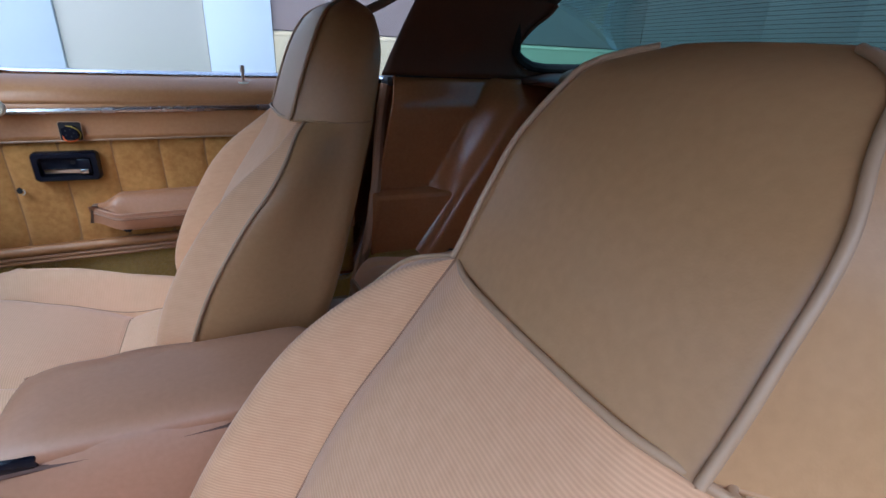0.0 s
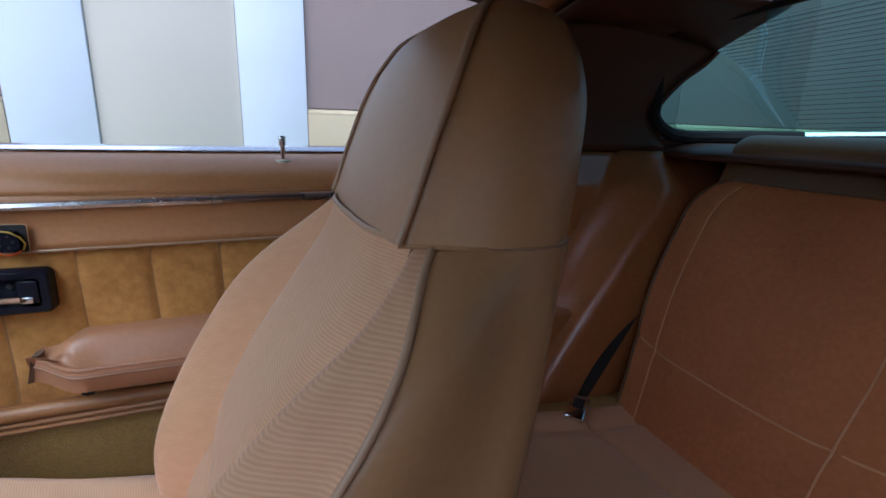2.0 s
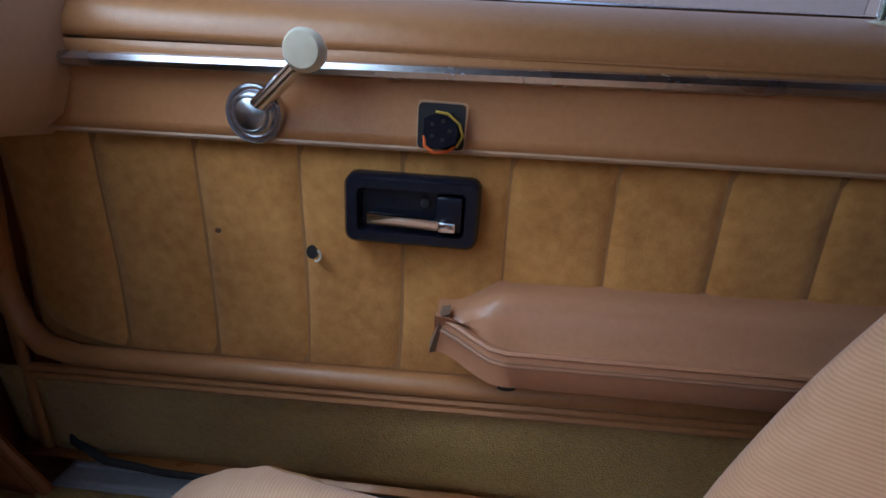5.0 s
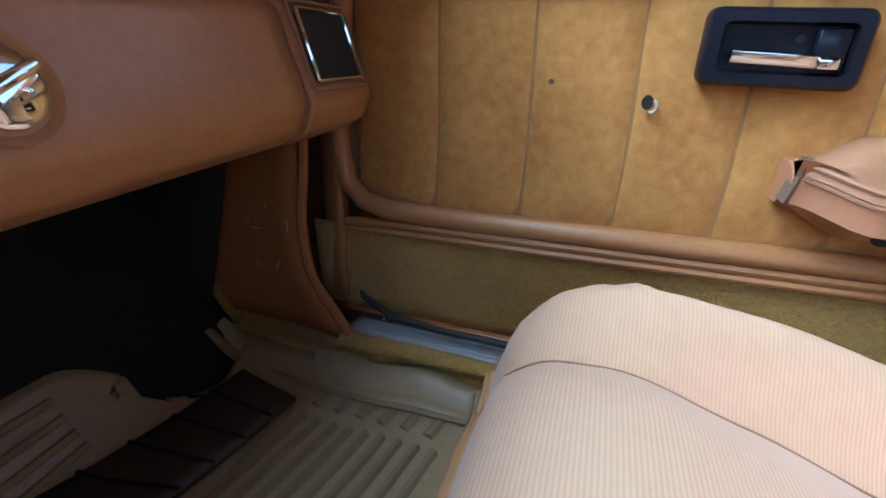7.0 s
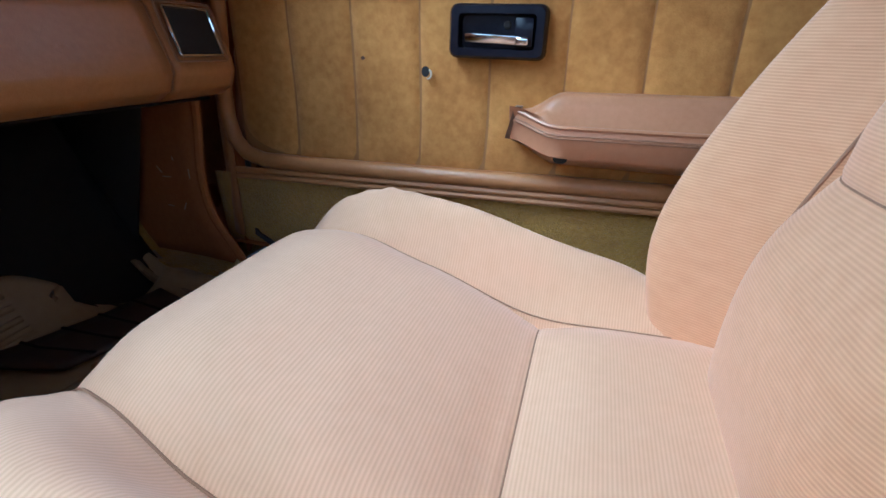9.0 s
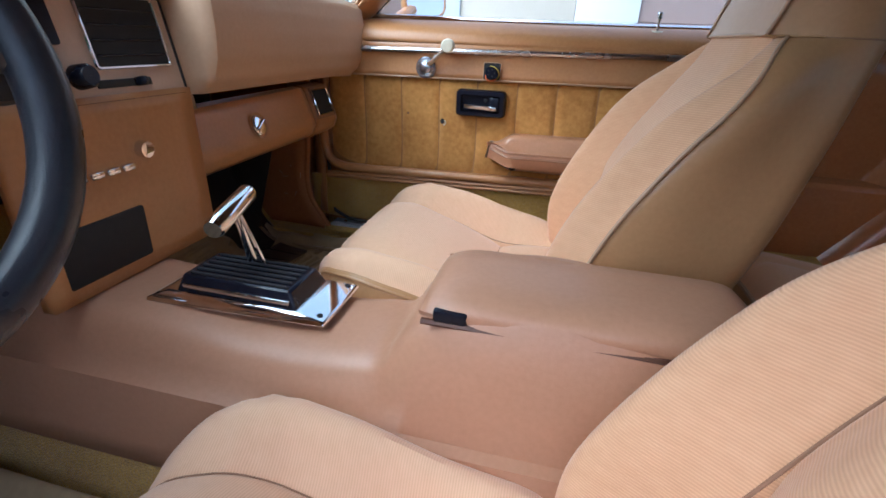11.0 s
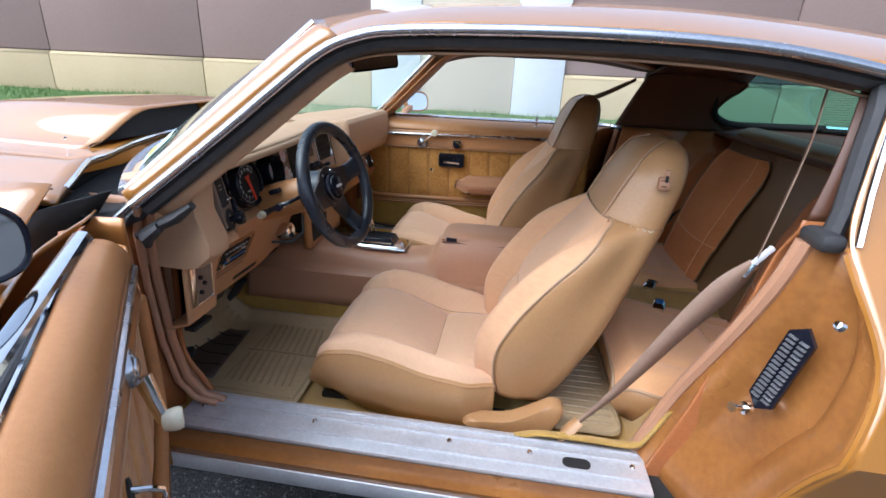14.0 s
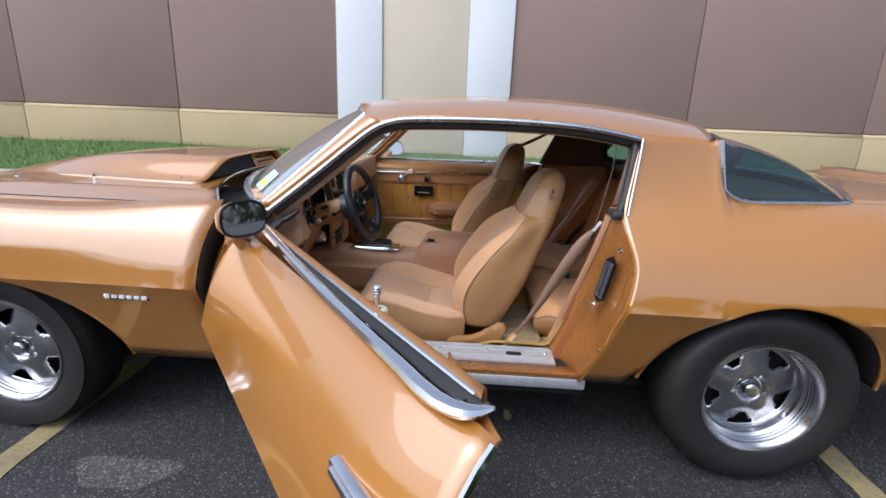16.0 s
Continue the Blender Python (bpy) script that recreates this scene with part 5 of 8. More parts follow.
# ---- wheels ----
def make_wheel(cx, sy, r, width, yo, dish, cz, ang0):
    base = Matrix.Translation((cx, sy * yo, cz)) @ (pose(0, 0, 0, 90) if sy < 0 else pose(0, 0, 0, -90))
    # local z points outward
    prof = []
    w = width
    tyre = [(0.196, 0.0), (0.205, 0.008), (0.225, 0.016), (0.26, 0.024), (0.295, 0.022), (r - 0.022, 0.010), (r - 0.008, -0.008), (r - 0.001, -0.03), (r, -w / 2), (r - 0.001, -w + 0.03), (r - 0.02, -w), (0.26, -w - 0.01), (0.20, -w + 0.02)]
    sh = Shape().lathe(tyre, 72, base)
    wheel = part("wheel", Shape().lathe([(0.200, -0.004), (0.206, 0.006), (0.203, 0.013), (0.196, 0.012), (0.192, 0.0), (0.183, -0.010), (0.181, -0.045), (0.172, -0.055), (0.171, -dish), (0.16, -dish - 0.008)], 64, base), ALLOY, car, "polished deep-dish alloy rim", sharp=30)
    part("tyre", sh, TYRE, wheel, "black tyre", sharp=50)
    for i in range(3):
        rr = r - 0.0005
        part("tread_groove", Shape().lathe([(rr + 0.0012, -w * (0.25 + 0.25 * i) - 0.004), (rr + 0.0012, -w * (0.25 + 0.25 * i) + 0.004)], 60, base), MATTE, wheel)
    part("brake_drum", Shape().lathe([(0.0, -dish - 0.05), (0.17, -dish - 0.05), (0.178, -dish - 0.05), (0.178, -w)], 40, base), MATTE, wheel)
    radii = [0.040, 0.060, 0.078, 0.090, 0.096, 0.110, 0.130, 0.146, 0.152, 0.163, 0.174]
    drop = spline([0.04, 0.08, 0.12, 0.15, 0.174], [0.006, 0.004, -0.004, -0.007, -0.014])
    na = 120

    def window(i, j):
        """Five three-sided openings, wide toward the rim."""
        if not 4 <= i < 8:
            return True
        w = ((j + 0.5) * 360 / na - ang0) % 72
        half = (9.0, 13.0, 16.5, 18.5)[i - 4]
        return abs(w - 36) > half
    part("wheel_face", Shape().grid(lambda r_, a: base @ Vector((r_ * math.cos(a), r_ * math.sin(a), -dish + drop(r_) + 0.004 * math.cos(5 * (a - radians(ang0))) * sstep(0.07, 0.1, r_) * (1 - sstep(0.145, 0.165, r_)))), radii, [2 * math.pi * j / na for j in range(na)], close_v=True, flip=True, keep=window), ALLOY, wheel, "five-window polished face", thick=0.014, offset=-1, sharp=30)
    for i in range(5):
        m2 = base @ Matrix.Rotation(radians(ang0 + 72 * i + 36), 4, 'Z') @ Matrix.Translation((0.056, 0, -dish + 0.004))
        part("lug_nut", Shape().lathe([(0.0, 0.024), (0.007, 0.023), (0.0095, 0.018), (0.0095, -0.002)], 6, m2), CHROME, wheel)
    for dz in (-0.022, -0.036):
        part("rim_step", Shape().lathe([(0.1815, dz + 0.003), (0.178, dz), (0.1815, dz - 0.003)], 64, base), ALLOY, wheel)
    part("hub", Shape().lathe([(0.0, 0.038), (0.022, 0.038), (0.026, 0.034), (0.026, 0.008), (0.05, 0.004), (0.068, 0.0), (0.07, -0.02)], 32, base @ Matrix.Translation((0, 0, -dish))), CHROME, wheel, sharp=30)
    part("hub_cap_centre", Shape().lathe([(0.0, 0.0395), (0.015, 0.039), (0.016, 0.037)], 24, base @ Matrix.Translation((0, 0, -dish))), BRIGHT, wheel)
    return wheel


make_wheel(2.728, -1, 0.330, 0.215, 0.905, 0.085, 0.332, 18)
make_wheel(0.030, -1, 0.318, 0.20, 0.875, 0.06, 0.316, 5)
make_wheel(2.728, 1, 0.330, 0.215, 0.905, 0.085, 0.332, 40)
make_wheel(0.030, 1, 0.318, 0.20, 0.875, 0.06, 0.316, 60)

# ---- cabin lining ----
def floor_z(x, y):
    z = 0.300 + 0.03 * sstep(1.72, 1.84, x)
    z += 0.30 * sstep(0.86, 0.60, x) if x < 0.86 else 0
    tun = 1 - sstep(0.13, 0.22, abs(y))
    z = max(z, 0.30 + 0.14 * tun)
    z += 0.055 * sstep(0.64, 0.675, abs(y)) * (1 if x > 0.95 else 0.4)
    z += 0.12 * sstep(2.03, 2.10, x) * (1 - tun)
    return z + 0.003 * noise.noise((x * 14, y * 14, 1))


part("carpet", Shape().grid(lambda x, y: (x, y, floor_z(x, y)), frange(0.58, 2.5, 97), frange(-0.69, 0.69, 70)), CARPET, car, "ochre carpet over the floor pan", thick=0.006)
part("sill_carpet", Shape().grid(lambda x, k: (x, 0.652 + 0.034 * k, 0.352 + 0.020 * math.sin(math.pi * min(1.0, 0.15 + 0.75 * k)) + 0.002 * noise.noise((x * 25, k, 3))), frange(0.985, 1.62, 50), frange(0, 1, 9)), CARPET, car, "ochre carpet edge along the sill", thick=0.006)
part("firewall", Shape().box((0.63, 0, 0.58), (0.03, 1.36, 0.56)), MATTE, car)
part("rear_bulkhead", Shape().box((2.74, 0, 0.66), (0.03, 1.5, 0.60)), DARKTRIM, car)

for sy in (-1, 1):
    # kick panel ahead of the door
    def kick(z, k, sy=sy):
        xr = spline([0.36, 0.40, 0.44, 0.50, 0.60, 0.80], [1.00, 0.975, 0.948, 0.936, 0.945, 0.955])(z)
        return (lerp(xr, 0.66, k), sy * (0.668 + 0.012 * math.sin(math.pi * k)), z)
    part("kick_panel", Shape().grid(kick, frange(0.36, 0.86, 22), frange(0, 1, 8)), QUARTER if sy > 0 else CONSOLE, car, "scratched brown kick panel", thick=0.006, offset=0)
    # Black sheet stands in for deep shade at the kick panel's front.
    part("kick_shade", Shape().grid(lambda z, k, sy=sy: (lerp(0.62, 0.775 + 0.30 * (z - 0.36), k), sy * 0.655, z), frange(0.33, 0.70, 6), [0, 1]), MATTE, car, "black sheet for the deep shade ahead of the kick panel", thick=0.004)
    part("kick_edge", Shape().tube([kick(z, 0) for z in frange(0.36, 0.84, 24)], 0.007, 8), QUARTER, car)
    if sy > 0:
        rnd = random.Random(3)
        for i in range(6):
            z0, x0 = rnd.uniform(0.42, 0.56), rnd.uniform(0.86, 0.93)
            a = rnd.uniform(0, 3)
            l_ = rnd.uniform(0.004, 0.02)
            part("scratch", Shape().tube([(x0, 0.6575, z0), (x0 + l_ * math.cos(a), 0.6575, z0 + l_ * math.sin(a))], 0.0008, 5), PIPING, car)

    # quarter trim beside the rear seat, with its wheelhouse swell
    def quarter(u, z, sy=sy):
        x = lerp(JI(clamp(z, 0.352, 0.925)) + 0.008, 2.70, u)
        ridge = 2.318 + 0.62 * (z - 0.674)
        roll = math.sin(math.pi / 2 * clamp((x - ridge) / 0.085)) + 0.12 * sstep(ridge + 0.06, ridge + 0.22, x)
        y = 0.722 - 0.105 * roll * (1 - 0.45 * sstep(0.86, 0.95, z))
        y += 0.03 * sstep(0.86, 0.95, z)
        return (x, sy * y, z)
    part("quarter_trim", Shape().grid(quarter, frange(0, 1, 110), frange(0.30, 0.945, 40), flip=(sy < 0)), QUARTER, car, "glossy brown moulded quarter trim", thick=0.004, offset=0)

    rear_line = [(2.615, 0.738, 0.945), (2.572, 0.735, 0.990), (2.552, 0.725, 1.030), (2.562, 0.710, 1.062), (2.588, 0.698, 1.094), (2.618, 0.684, 1.120), (2.632, 0.664, 1.148)]
    rl = [spline(range(7), [p[c] for p in rear_line]) for c in range(3)]

    def cut(u, k, sy=sy):
        """From the door opening back to the curved corner of the glass."""
        f = Vector((lerp(2.150 if sy > 0 else 2.188, 2.242, k), lerp(0.752, 0.690, k), lerp(0.945, 1.165, k)))
        r = Vector((rl[0](6 * k), rl[1](6 * k), rl[2](6 * k)))
        p = f.lerp(r, u)
        p.y += 0.012 * math.sin(math.pi * k) * (1 - u)
        p.z += 0.02 * math.sin(math.pi * u) * k
        return (p.x, sy * p.y, p.z)
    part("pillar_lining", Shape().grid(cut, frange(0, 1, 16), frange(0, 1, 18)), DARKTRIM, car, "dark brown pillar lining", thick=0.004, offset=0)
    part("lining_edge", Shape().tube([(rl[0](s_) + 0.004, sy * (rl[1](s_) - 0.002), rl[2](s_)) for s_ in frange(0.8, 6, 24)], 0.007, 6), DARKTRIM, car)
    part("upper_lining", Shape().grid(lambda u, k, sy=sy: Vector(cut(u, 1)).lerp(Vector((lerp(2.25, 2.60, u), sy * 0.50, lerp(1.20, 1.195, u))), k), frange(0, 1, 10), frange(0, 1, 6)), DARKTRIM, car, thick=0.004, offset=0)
    part("trim_seam", Shape().tube([(x, sy * 0.748, 0.944) for x in frange(2.19, 2.62, 10)], 0.003, 6), MATTE, car)
    # armrest box on the quarter trim
    x0 = 2.105 if sy > 0 else 2.17
    secs = [[Vector((lerp(x0 - 0.02 * (1 - k), 2.352, u), sy * lerp(0.640 - e, 0.735, w), z)) for u, w in ((0, 0), (1, 0), (1, 1), (0, 1))] for k, z, e in ((0, 0.44, -0.012), (1, 0.622, 0.0), (1, 0.632, -0.004))]
    part("side_armrest", loft(secs), QUARTER, car, "brown moulded rear armrest box", bevel=0.010)
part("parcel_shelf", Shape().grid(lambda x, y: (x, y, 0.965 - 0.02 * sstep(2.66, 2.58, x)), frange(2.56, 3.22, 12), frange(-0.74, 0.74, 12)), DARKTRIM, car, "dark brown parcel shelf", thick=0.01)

# ---- rear-view mirror and visor clip ----
inner_mirror = thing("rearview_mirror", pose(1.272, -0.105, 1.170), "black framed rear-view mirror hung from the windshield", "mirror")
mm = look((0, 0, 0), (1.0, -0.40, 0.10))
mm = mm @ pose(0, 0, 0, 0, 180, 0) @ pose(0, 0, 0, 0, 0, 5)
secs = [[mm @ Vector((x * k, y * k, z)) for x, y in rrect(0.225, 0.062, 0.014, 5)] for k, z in ((1, 0.0), (1.0, -0.012), (0.85, -0.026))]
part("housing", loft(secs), BLACK, inner_mirror, sharp=50)
part("glass", Shape().add([mm @ Vector((x, y, 0.0012)) for x, y in rrect(0.212, 0.050, 0.010, 5)], [tuple(range(20))]), MIRROR, inner_mirror)
part("stem", Shape().tube([mm @ Vector((0, 0, -0.02)), mm @ Vector((0, 0.012, -0.045)), Vector((-0.045, -0.005, 0.065))], 0.007, 8), BLACK, inner_mirror)
visor = thing("sun_visor", pose(1.40, 0.33, 1.222), "folded tan sun visor against the headliner", "sun visor")
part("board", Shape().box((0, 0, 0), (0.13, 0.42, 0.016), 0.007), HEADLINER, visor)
part("clip", Shape().box((-0.02, -0.24, -0.004), (0.05, 0.05, 0.012), 0.004), IVORY, visor)

# ---- front seats ----
ZCU = spline([1.221, 1.231, 1.250, 1.30, 1.40, 1.51, 1.60, 1.72], [0.470, 0.505, 0.530, 0.549, 0.525, 0.487, 0.486, 0.488])
BOL = spline([1.226, 1.30, 1.40, 1.50, 1.58, 1.64, 1.72], [0.0, 0.014, 0.040, 0.052, 0.036, 0.016, 0.0])
SEAM_V = 0.58


def around(c, w, n):
    """Close-set stations round a seam."""
    return [c + w * (2 * i / (n - 1) - 1) for i in range(n)]


def cushion_half(x):
    return 0.238 - 0.054 * clamp((1.335 - x) / 0.114) ** 2 - 0.034 * sstep(1.60, 1.69, x)


def across(half, seam, v):
    """From the station v to a distance from the middle; the seam keeps its station."""
    a = abs(v)
    d = seam * a / SEAM_V if a < SEAM_V else seam + (half - seam) * (a - SEAM_V) / (1 - SEAM_V)
    return math.copysign(d, v)


def cushion_point(x, v):
    h = cushion_half(x)
    y = across(h, lerp(0.140, 0.154, sstep(1.25, 1.42, x)), v)
    a = abs(y)
    w = clamp((abs(v) - SEAM_V) / (1 - SEAM_V))
    z = ZCU(x) + BOL(x) * sstep(0.0, 0.6, w) * (1 - 0.45 * sstep(0.6, 1.0, w))
    seam = lerp(0.140, 0.154, sstep(1.25, 1.42, x))
    z -= 0.004 * dip(a, seam, 0.0045) + 0.015 * dip(a, seam, 0.030)
    if abs(v) < SEAM_V:
        z -= 0.003 * dip(x, 1.520, 0.004) + 0.010 * dip(x, 1.520, 0.028)
        z += 0.006 * math.sin(math.pi * clamp((x - 1.25) / 0.26)) * (1 - (a / 0.155) ** 2)
    z -= 0.016 * sstep(0.82, 1, w) ** 2
    z += 0.003 * noise.noise((x * 7, y * 7, 3))
    if w > 0.05 and v > 0:
        z += 0.0018 * math.sin(x * 190 + a * 90) * dip(x, 1.32, 0.035)
    return Vector((x, y, z))


ZS = [0.43, 0.50, 0.58, 0.66, 0.74, 0.82, 0.905, 0.96, 1.02, 1.046, 1.070, 1.086]
XF = spline(ZS, [1.662, 1.655, 1.662, 1.690, 1.731, 1.785, 1.840, 1.860, 1.884, 1.898, 1.919, 1.950])
XR = spline(ZS, [1.815, 1.845, 1.872, 1.898, 1.921, 1.946, 1.973, 1.986, 1.995, 1.995, 1.988, 1.970])
HB = spline([0.43, 0.50, 0.58, 0.66, 0.74, 0.80, 0.84, 0.87, 0.89, 0.905], [0.196, 0.214, 0.228, 0.234, 0.235, 0.229, 0.217, 0.198, 0.174, 0.143])
HH = spline([0.905, 0.96, 1.02, 1.046, 1.070, 1.086], [0.140, 0.139, 0.132, 0.119, 0.095, 0.050])


def HW(z):
    return HB(z) if z <= 0.905 else HH(z)


FORE = spline([0.43, 0.50, 0.56, 0.62, 0.685, 0.73, 0.81, 0.87, 0.905], [0.030, 0.042, 0.050, 0.051, 0.050, 0.048, 0.042, 0.014, 0.0])


def back_front(z, v, slim=0.0):
    """Front face of the backrest and headrest."""
    hw = HW(z) - slim * sstep(0.865, 0.905, z) * sstep(1.10, 1.03, z)
    if z > 0.905:
        return Vector((XF(z) - 0.008 * (1 - v * v), hw * v, z))
    seam = lerp(0.128, 0.146, sstep(0.62, 0.80, z)) - 0.012 * sstep(0.86, 0.905, z)
    y = across(hw, seam, v)
    w = clamp((abs(v) - SEAM_V) / (1 - SEAM_V))
    x = XF(z) - FORE(z) * sstep(0.0, 0.5, w)
    deep = 1 - sstep(0.80, 0.92, z)
    x += (0.006 * dip(abs(y), seam, 0.005) + 0.024 * dip(abs(y), seam, 0.034)) * (0.6 + 0.4 * deep)
    if abs(v) < SEAM_V:
        x += 0.003 * dip(z, 0.650, 0.004) + 0.010 * dip(z, 0.650, 0.028)
    x += lerp(0.006, 0.055, deep) * sstep(0.45, 1.0, w) ** 1.7
    x -= 0.008 * (1 - v * v) * sstep(0.86, 0.905, z)
    return Vector((x + 0.0025 * noise.noise((z * 8, y * 8, 7)), y, z))


HREAR = spline([0.43, 0.66, 0.79, 0.905, 0.96, 1.02, 1.046, 1.070, 1.086], [0.190, 0.212, 0.193, 0.160, 0.150, 0.134, 0.118, 0.092, 0.048])


def back_side(z, v, k, more=0.0, slim=0.0):
    """From the piping round the flank to the rear corner."""
    f = back_front(z, math.copysign(1, v), slim)
    xr = XR(z)
    r = min(0.04, (xr - f.x) * 0.45)
    hw = abs(f.y)
    back = HREAR(z) + (more * sstep(0.80, 0.91, z) * sstep(1.086, 1.03, z) if v > 0 else 0.0)
    if k < 0.7:
        t = k / 0.7
        return Vector((lerp(f.x, xr - r, t), math.copysign(lerp(hw, back, sstep(0, 1, t)) + 0.010 * math.sin(math.pi * min(1, t * 1.15) * 0.86), v), z))
    a = (k - 0.7) / 0.3 * math.pi / 2
    return Vector((xr - r + r * math.sin(a), math.copysign(back + 0.004 - min(r, back * 0.6) * (1 - math.cos(a)), v), z))


def flank_loop(z, more=0.0, slim=0.0):
    ks = [0.0, 0.06, 0.14, 0.25, 0.4, 0.55, 0.7, 0.78, 0.86, 0.93, 1.0]
    return [back_side(z, 1, k, more, slim) for k in ks] + [back_side(z, -1, k, more, slim) for k in ks[::-1]]


def make_seat(name, yc, sy, dz, tilt, label, dx=0.0, more=0.0, slim=0.0):
    seat = thing(name, pose(1.5 + dx, yc, 0.30 + dz), label, "car seat", "front seats")
    org = Vector((1.5, 0, 0.30))
    piv = Vector((1.78, 0, 0.40))
    rot = Matrix.Rotation(radians(tilt), 4, 'Y')

    def bf(z, v):
        return back_front(z, v, slim)

    def cp(x, v):
        """On the cushion, whose front leans to the door side."""
        return cushion_point(x, v) + Vector((0, sy * 0.028 * clamp((1.37 - x) / 0.15) ** 1.4, 0))

    def lo(p):
        return Vector(p) - org

    def tb(p):
        p = Vector(p)
        return (rot @ (p - piv)) + piv - org
    # cushion top
    xs = sorted(frange(1.2215, 1.685, 60) + around(1.520, 0.010, 9))
    vs = sorted(frange(-1, 1, 61) + around(SEAM_V, 0.045, 9) + around(-SEAM_V, 0.045, 9))
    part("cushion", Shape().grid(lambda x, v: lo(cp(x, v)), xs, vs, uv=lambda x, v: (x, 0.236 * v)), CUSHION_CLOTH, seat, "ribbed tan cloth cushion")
    # cushion border
    ring = [(x, -1) for x in xs[::-1]] + [(xs[0], v) for v in vs[1:]] + [(x, 1) for x in xs[1:]]

    def edge(x, v, d, zz):
        p = cp(x, v)
        if d == 0:
            return p
        low = 0.345 + 0.040 * (1 - sstep(1.225, 1.50, x))
        out = Vector((-0.010 if x < 1.236 else 0, 0.012 * v if abs(v) == 1 else 0, 0))
        inn = Vector((0.055 * (1 - sstep(1.222, 1.40, x)), -0.014 * v, 0))
        if d == 1:
            return p + out * 0.6 + Vector((0, 0, -0.012))
        if d == 2:
            return Vector((p.x, p.y, lerp(p.z, low, 0.35))) + out
        if d == 3:
            return Vector((p.x, p.y, lerp(p.z, low, 0.75))) + out * 0.6 + inn * 0.5
        return Vector((p.x, p.y, low)) + inn
    secs = [[lo(edge(x, v, d, 0)) for x, v in ring] for d in range(5)]
    part("cushion_border", loft(secs, caps=False, close=False), SEAT_VINYL, seat, "smooth tan vinyl border", thick=0.004, offset=0)
    part("cushion_piping", Shape().tube([lo(edge(x, v, 1, 0) + Vector((0, 0, 0.006))) for x, v in ring[::2]], 0.0027, 10), SEAT_VINYL, seat)
    # backrest, shell, headrest
    zl = sorted(frange(0.43, 0.88, 66) + around(0.650, 0.010, 9) + frange(0.884, 0.905, 9))
    zh = [0.9055, 0.909] + frange(0.915, 1.062, 22) + [1.070, 1.076, 1.081, 1.084, 1.086]
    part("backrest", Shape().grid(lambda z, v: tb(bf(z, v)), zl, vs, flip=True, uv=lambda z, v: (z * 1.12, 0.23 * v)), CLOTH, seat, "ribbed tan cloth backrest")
    part("backrest_shell", loft([[tb(p) for p in flank_loop(z, more, slim)] for z in frange(0.43, 0.88, 34) + frange(0.884, 0.905, 7) + [0.9058]], caps=False, close=False), SEAT_VINYL, seat, "smooth tan vinyl shell", thick=0.003, offset=0)

    def head_loop(z):
        out = [tb(p) for p in [bf(z, v) for v in frange(-1.0, 1.0, 31)][1:-1] + flank_loop(z, more, slim)]
        if z < 0.908:
            c = sum(out, Vector()) / len(out)
            out = [c + (p - c) * 0.997 for p in out]
        return out
    part("headrest", loft([head_loop(z) for z in zh]), SEAT_VINYL, seat, "smooth tan vinyl headrest", sharp=75)
    part("shoulder_piping", Shape().tube([tb(bf(0.905, v) + Vector((-0.002, 0, 0.001))) for v in frange(-1, 1, 41)], 0.0026, 10), PIPING, seat)
    part("shoulder_seam", Shape().tube([tb(p) for p in [q + Vector((0, math.copysign(0.0005, q.y), 0)) for q in flank_loop(0.9045, more, slim)]], 0.0014, 5), SEAM, seat)
    # stitched seams; shade down in the creases put into their dark lines
    part("cross_seam", Shape().tube([lo(cp(1.520, v) + Vector((0, 0, 0.0001))) for v in frange(-0.57, 0.57, 30)], 0.0008, 5), SEAM, seat)
    part("cross_seam", Shape().tube([tb(bf(0.650, v) + Vector((-0.0001, 0, 0))) for v in frange(-0.57, 0.57, 30)], 0.0008, 5), SEAM, seat)
    for sv in (-1, 1):
        part("long_seam", Shape().tube([lo(cp(x, SEAM_V * sv) + Vector((0, 0, 0.0012))) for x in frange(1.236, 1.67, 50)], 0.0009, 5), SEAM, seat)
        part("long_seam", Shape().tube([tb(bf(z, SEAM_V * sv) + Vector((-0.0004, 0, 0))) for z in frange(0.46, 0.902, 50)], 0.0015, 6), SEAM, seat)
        part("side_piping", Shape().tube([tb(bf(z, sv) + Vector((-0.001, 0.003 * sv, 0))) for z in frange(0.44, 0.905, 60)], 0.0026, 10), PIPING, seat)
        part("headrest_piping", Shape().tube([tb(bf(z, sv) + Vector((-0.001, 0.002 * sv, 0.001))) for z in frange(0.906, 1.082, 30)], 0.0027, 10), PIPING, seat)
    # hinge cover with its release knob
    cover = [(1.612, 0.372), (1.618, 0.398), (1.66, 0.404), (1.72, 0.408), (1.775, 0.440), (1.815, 0.470), (1.845, 0.468), (1.852, 0.445), (1.835, 0.405), (1.815, 0.372), (1.78, 0.366)]
    for _ in range(2):
        cover = [q for a, b in zip(cover, cover[1:] + cover[:1]) for q in ((lerp(a[0], b[0], 0.25), lerp(a[1], b[1], 0.25)), (lerp(a[0], b[0], 0.75), lerp(a[1], b[1], 0.75)))]
    for so in (sy,):
        secs = []
        for k, d in ((1.0, 0.222), (1.0, 0.250), (0.93, 0.260), (0.80, 0.263)):
            cx_, cz_ = 1.73, 0.405
            secs.append([lo((cx_ + (x - cx_) * k, so * d, cz_ + (z - cz_) * k)) for x, z in cover])
        part("hinge_cover", loft(secs), SEAT_VINYL, seat, "tan plastic hinge cover", sharp=40)
